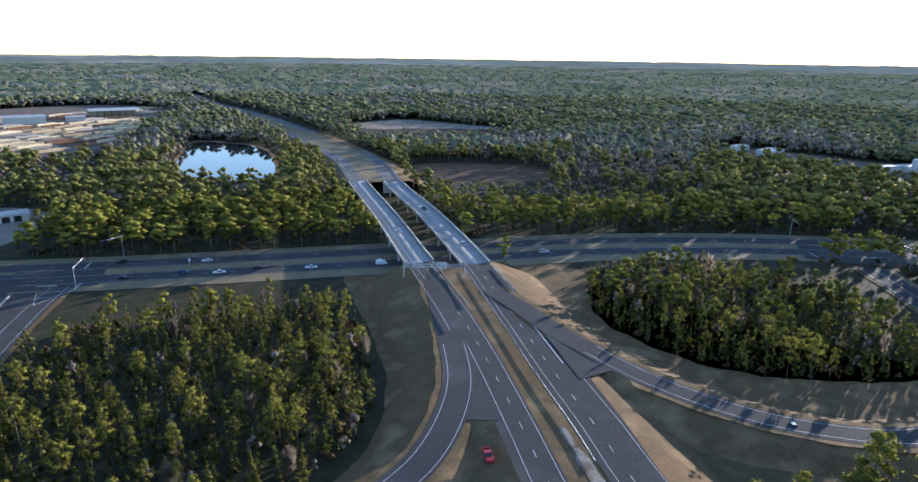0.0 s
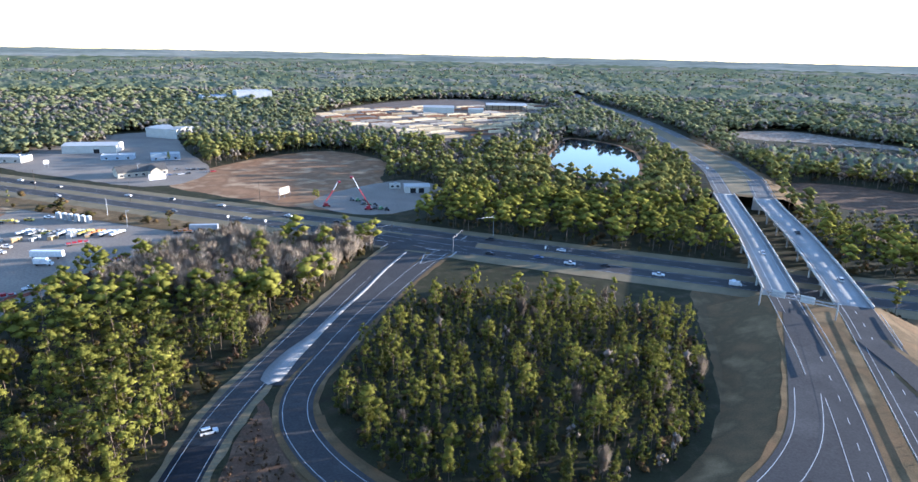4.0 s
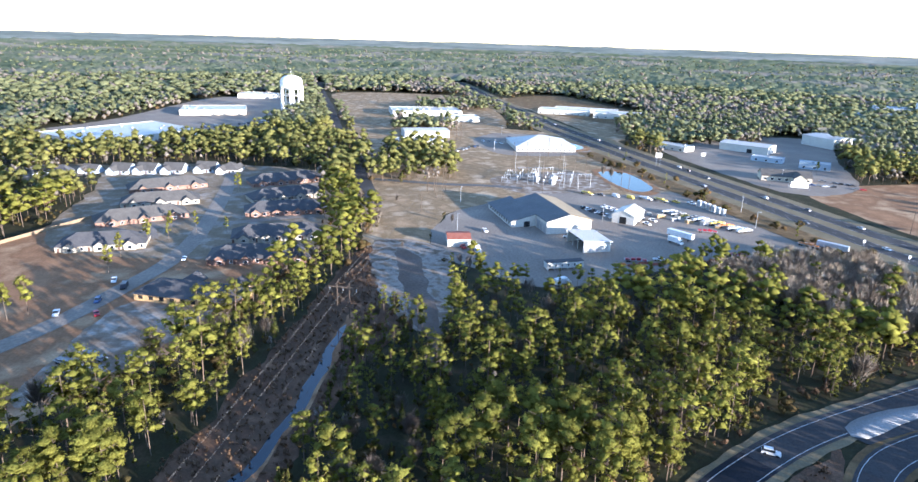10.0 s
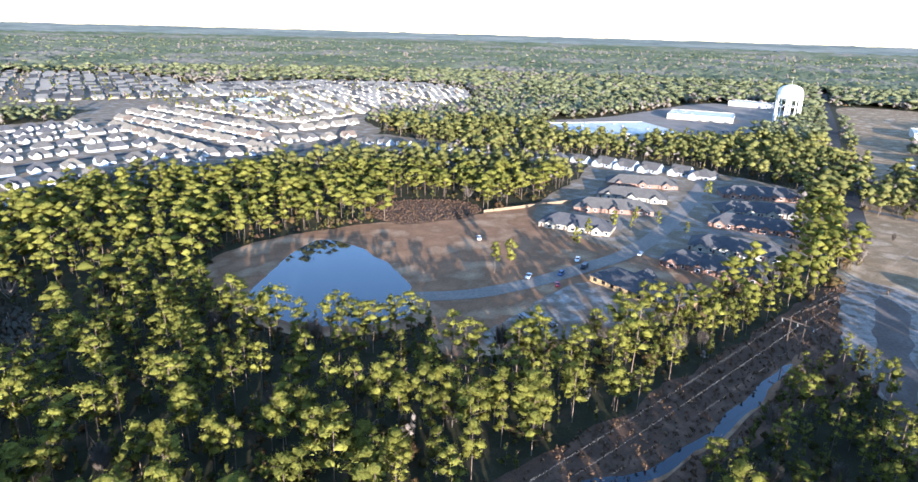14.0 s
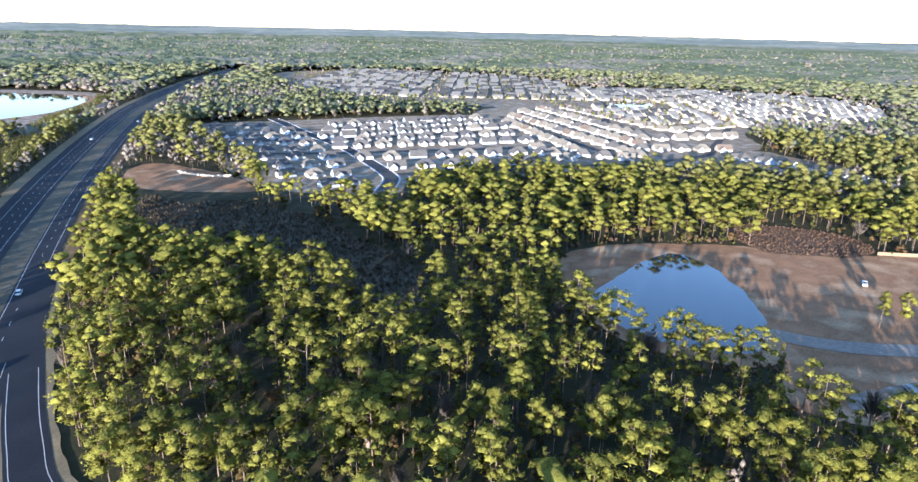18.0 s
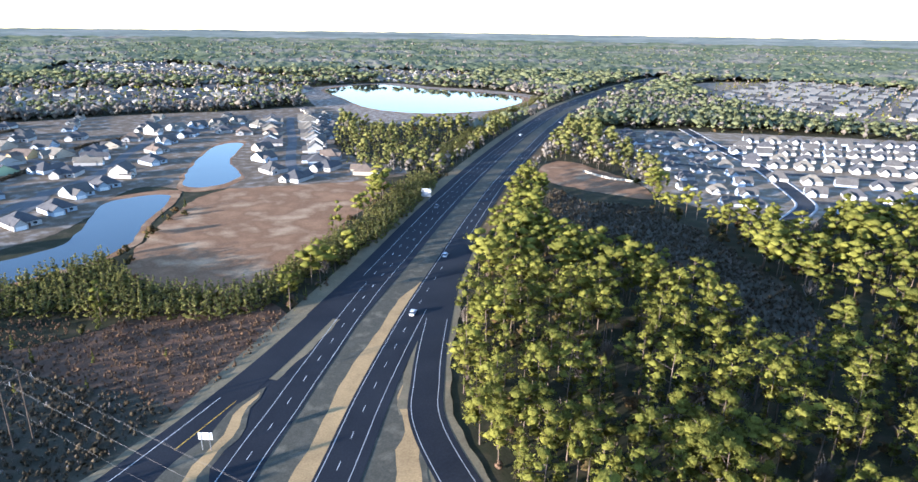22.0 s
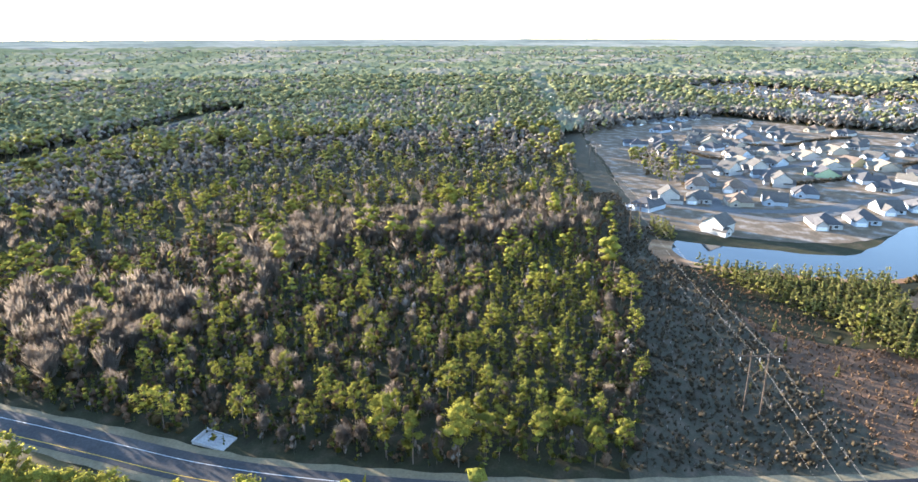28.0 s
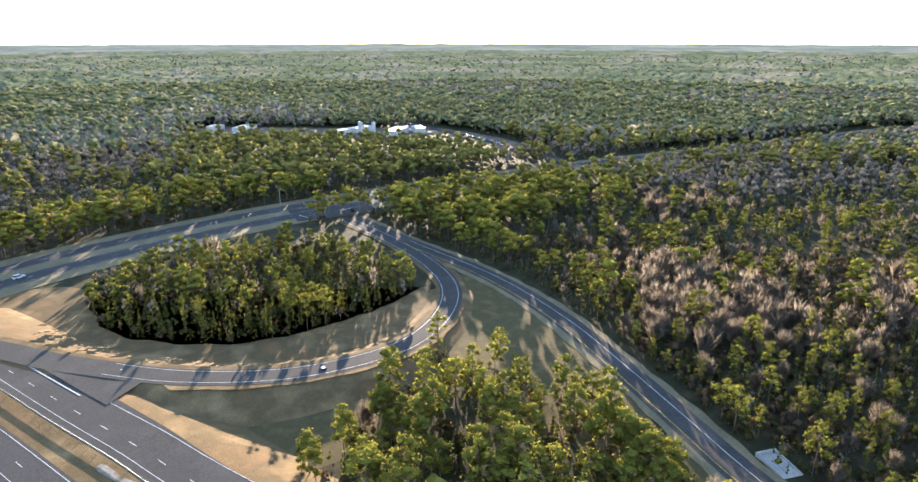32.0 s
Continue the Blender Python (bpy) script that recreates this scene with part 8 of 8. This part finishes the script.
for i in range(5):
    tagged(part("lightning_mast", rod((-480 + 11 * i, 78 + 12 * (i % 3) + 4 * i, 0), (-480 + 11 * i, 78 + 12 * (i % 3) + 4 * i, 19), 0.16, 0.08, 6), M_STEEL), "slender grey lightning mast of the substation", "mast", "lightning masts")

# the power line on wooden H-frames
FRAMES = ((-640, 45), (-420, 12), (-218, -25), (137, -102), (293, -136), (465, -177), (650, -219), (843, -262), (1050, -308))
POLE_H = {-218: 14.0, -420: 16.0}
for (x, y) in FRAMES:
    dz = POLE_H.get(x, 20.5) - 20.5
    hf = group_at("power_pole", x, y, dz, 77, "brown wooden H-frame power pole with a crossarm", "power pole", "power poles")
    for sx in (-2.3, 2.3):
        part("post", rod((sx, 0, -dz), (sx, 0, 20.5), 0.24, 0.16, 8), M_WOODPOLE, hf)
    part("crossarm", boxes((-5.6, 5.6, -0.14, 0.14, 18.6, 18.95)), M_WOODPOLE, hf)
    for s in (-1, 1):
        part("brace", rod((-2.3 * s, 0, 12), (2.3 * s, 0, 16.5), 0.08, n=5), M_WOODPOLE, hf)
    for k in (-5, 0, 5):
        part("insulator", rod((k, 0, 17.4), (k, 0, 18.6), 0.12, n=6), M_STEEL, hf)
M_WIRE = mat("aluminium_wire", (0.16, 0.15, 0.135), (0.20, 0.185, 0.165), 3, 0.6, 1)
hv = np.array((math.cos(radians(77)), math.sin(radians(77))))
for k, z in ((-5, 17.4), (0, 17.4), (5, 17.4), (-2.3, 20.4), (2.3, 20.4)):
    bm = bmesh.new()
    for (xa, ya), (xb, yb) in zip(FRAMES, FRAMES[1:]):
        L = math.hypot(xb - xa, yb - ya)
        pts = [(xa + (xb - xa) * t + hv[0] * k, ya + (yb - ya) * t + hv[1] * k, z + (1 - t) * (POLE_H.get(xa, 20.5) - 20.5) + t * (POLE_H.get(xb, 20.5) - 20.5) - 4 * t * (1 - t) * L * 0.016) for t in np.linspace(0, 1, 13)]
        for p, q in zip(pts, pts[1:]):
            rod(p, q, 0.016, n=4, bm=bm)
    tagged(part("power_cable", bm, M_WIRE), "thin aluminium power cable hanging between poles", "cable", "power cables")

# signs
M_GREEN = mat("green_sign_face", (0.02, 0.16, 0.09), (0.02, 0.19, 0.10), 2, 0.5)


def board(name, x, y, yaw, w, h, z0, m, label, legs=2, z=0.0, bars=0):
    root = group_at(name, x, y, z, yaw, label, "sign")
    part("panel", boxes((-w / 2, w / 2, -0.06, 0.06, z0, z0 + h)), m, root)
    for i in range(legs):
        lx2 = (i - (legs - 1) / 2) * w * 0.6
        part("leg", rod((lx2, 0.12, 0), (lx2, 0.12, z0 + h), 0.09, n=6), M_STEEL, root)
    for i in range(bars):
        part("text_bar", boxes((-w * 0.35, w * 0.35, -0.1, -0.065, z0 + h * (0.25 + 0.45 * i), z0 + h * (0.38 + 0.45 * i))), PAINT["white"] if m is M_GREEN else PAINT["black"], root)


board("road_sign", 93, -113, 15, 3.4, 2.0, 3.0, M_WHITEPANEL, "white road sign on two steel legs in the verge", 2, 0.4, 2)
board("road_sign", 114, -355, 10, 6.0, 5.0, 3.0, M_SIGNBACK, "large bare sign back on steel legs beside the highway", 2, 0.2)
board("road_sign", 70, -1150, 10, 6.0, 4.0, 4.0, M_WHITEPANEL, "distant white highway sign", 2, 0.2)
board("billboard", -326, 300, 100, 10.5, 4.6, 3.0, M_TANWALL, "pale billboard on posts beside the arterial", 3)
board("billboard", -441, 282, 70, 12, 4.5, 1.5, M_WHITEPANEL, "low pale billboard before the restaurant", 3)
board("store_sign", -520, 205, 80, 5, 4, 8, M_WHITEPANEL, "tall white store sign on two legs", 2)
board("store_sign", -560, 262, 80, 4, 3, 3, M_WHITEPANEL, "small white roadside sign", 2)
for x, y in ((-307, 238), (-282, 244), (-128, 292), (-20, 316)):
    board("road_sign", x, y, 80, 1.2, 1.6, 2.2, M_WHITEPANEL, "small white road sign in the median", 1)

# fences and walls
M_FENCE = mat("tan_fence_boards", (0.27, 0.20, 0.125), (0.20, 0.145, 0.09), 2, 0.85, 0.3)
for pts, h, m, lab in ((((-283, -21), (-270, -25), (-258, -29)), 1.5, M_WOODPOLE, "weathered board fence beside the corridor"), (((30, -470), (10, -452), (-15, -445)), 1.6, M_TANWALL, "pale vinyl fence at the edge of the estate"),
                       (((-290, -200), (-320, -186), (-350, -172)), 1.8, M_FENCE, "tan wooden board fence at the edge of the plot")):
    l3 = spline(pts, 3)
    fence = tagged(new("fence"), lab, "fence", "fences")
    for a, b in zip(l3, l3[1:]):
        L = math.hypot(*(b - a)[:2])
        pn = part("panel", boxes((0, L - 0.1, -0.04, 0.04, 0.1, h)), m, fence)
        pn.matrix_basis = pose(a[0], a[1], 0, 0, 0, math.degrees(math.atan2(b[1] - a[1], b[0] - a[0])))
        po = part("post", boxes((-0.07, 0.07, -0.07, 0.07, 0, h + 0.1)), m, fence)
        po.matrix_basis = pose(a[0], a[1], 0)
# crash cushion at the nose between slip road and highway
cc = group_at("crash_cushion", 5.5, 146, 3.2, 100, "grey striped crash cushion at a road fork", "crash cushion")
for i in range(5):
    part("bay", boxes((-3 + 1.2 * i, -2.0 + 1.2 * i, -0.6, 0.6, 0.1, 0.95)), M_STEEL, cc)
part("nose", boxes((3.0, 3.4, -0.55, 0.55, 0.1, 0.95)), PAINT["yellow"], cc)
for sy in (-0.66, 0.62):
    part("rail", boxes((-3.2, 3.2, sy, sy + 0.05, 0.4, 0.75)), M_STEEL, cc)

# concrete apron of a culvert beside the eastern slip road
cu = group_at("culvert", 149, 40, 0, 62, "pale concrete culvert apron with low wing walls", "culvert")
part("apron", extrude([(-4.5, 0.0), (4.5, 0.0), (4.5, 0.32), (-4.5, 0.18)], -2.6, 2.6), M_CONC, cu)
for sy in (-2.9, 2.6):
    part("wing_wall", extrude([(-4.5, 0), (4.5, 0), (4.5, 1.1), (-4.5, 0.35)], sy, sy + 0.3), M_CONC, cu)
part("headwall", boxes((4.5, 4.9, -3.0, 3.0, 0, 1.2)), M_CONC, cu)
for i in range(4):
    part("grate_bar", rod((4.4, -1.8 + 1.2 * i, 0.2), (-2.5, -1.8 + 1.2 * i, 0.5), 0.06, n=5), M_STEEL, cu)

# piles of red steel and pipes along the edge of the yard
for i in range(11):
    f = i / 10
    ps = group_at("steel_pile", -277.5 - 8.5 * f + (i % 2) * 2.2, 97 + 62 * f, 0, 96 + 7 * (i % 3), "low pile of rusty red steel sections", "steel pile", "steel piles")
    for k in range(3):
        part("beam", boxes((-3.2 + 0.3 * k, 3.0 - 0.2 * k, -1.1 + 0.75 * k, -0.6 + 0.75 * k, 0.05, 0.55 + 0.35 * (k % 2))), M_RUST if i % 4 else PAINT["orange"], ps)
for i in range(6):
    tk = group_at("tank", -389 + 4.4 * i, 184 + 1.1 * i, 0, 15, "upright pale grey storage tank", "tank", "storage tanks")
    part("shell", rod((0, 0, 0), (0, 0, 3.8), 1.5, 1.5, 14), M_STEEL, tk)
    part("lid", rod((0, 0, 3.8), (0, 0, 4.3), 1.5, 0.3, 14), M_WHITEPANEL, tk)
for i in range(10):
    x, y = -366 + 5.2 * (i % 5) + (i // 5) * 6, 143 + 6.5 * (i % 5) + (i // 5) * 4
    cr2 = group_at("crate", x, y, 0, 17 * i, "wooden cable reel crate in the yard", "crate", "crates in the yard")
    part("box", boxes((-1.4, 1.4, -1.1, 1.1, 0, 1.5 + 0.4 * (i % 3))), M_RAWWOOD if i % 2 else M_STEEL, cr2)
    part("lid", boxes((-1.5, 1.5, -1.2, 1.2, 1.5 + 0.4 * (i % 3), 1.65 + 0.4 * (i % 3))), M_TANWALL, cr2)
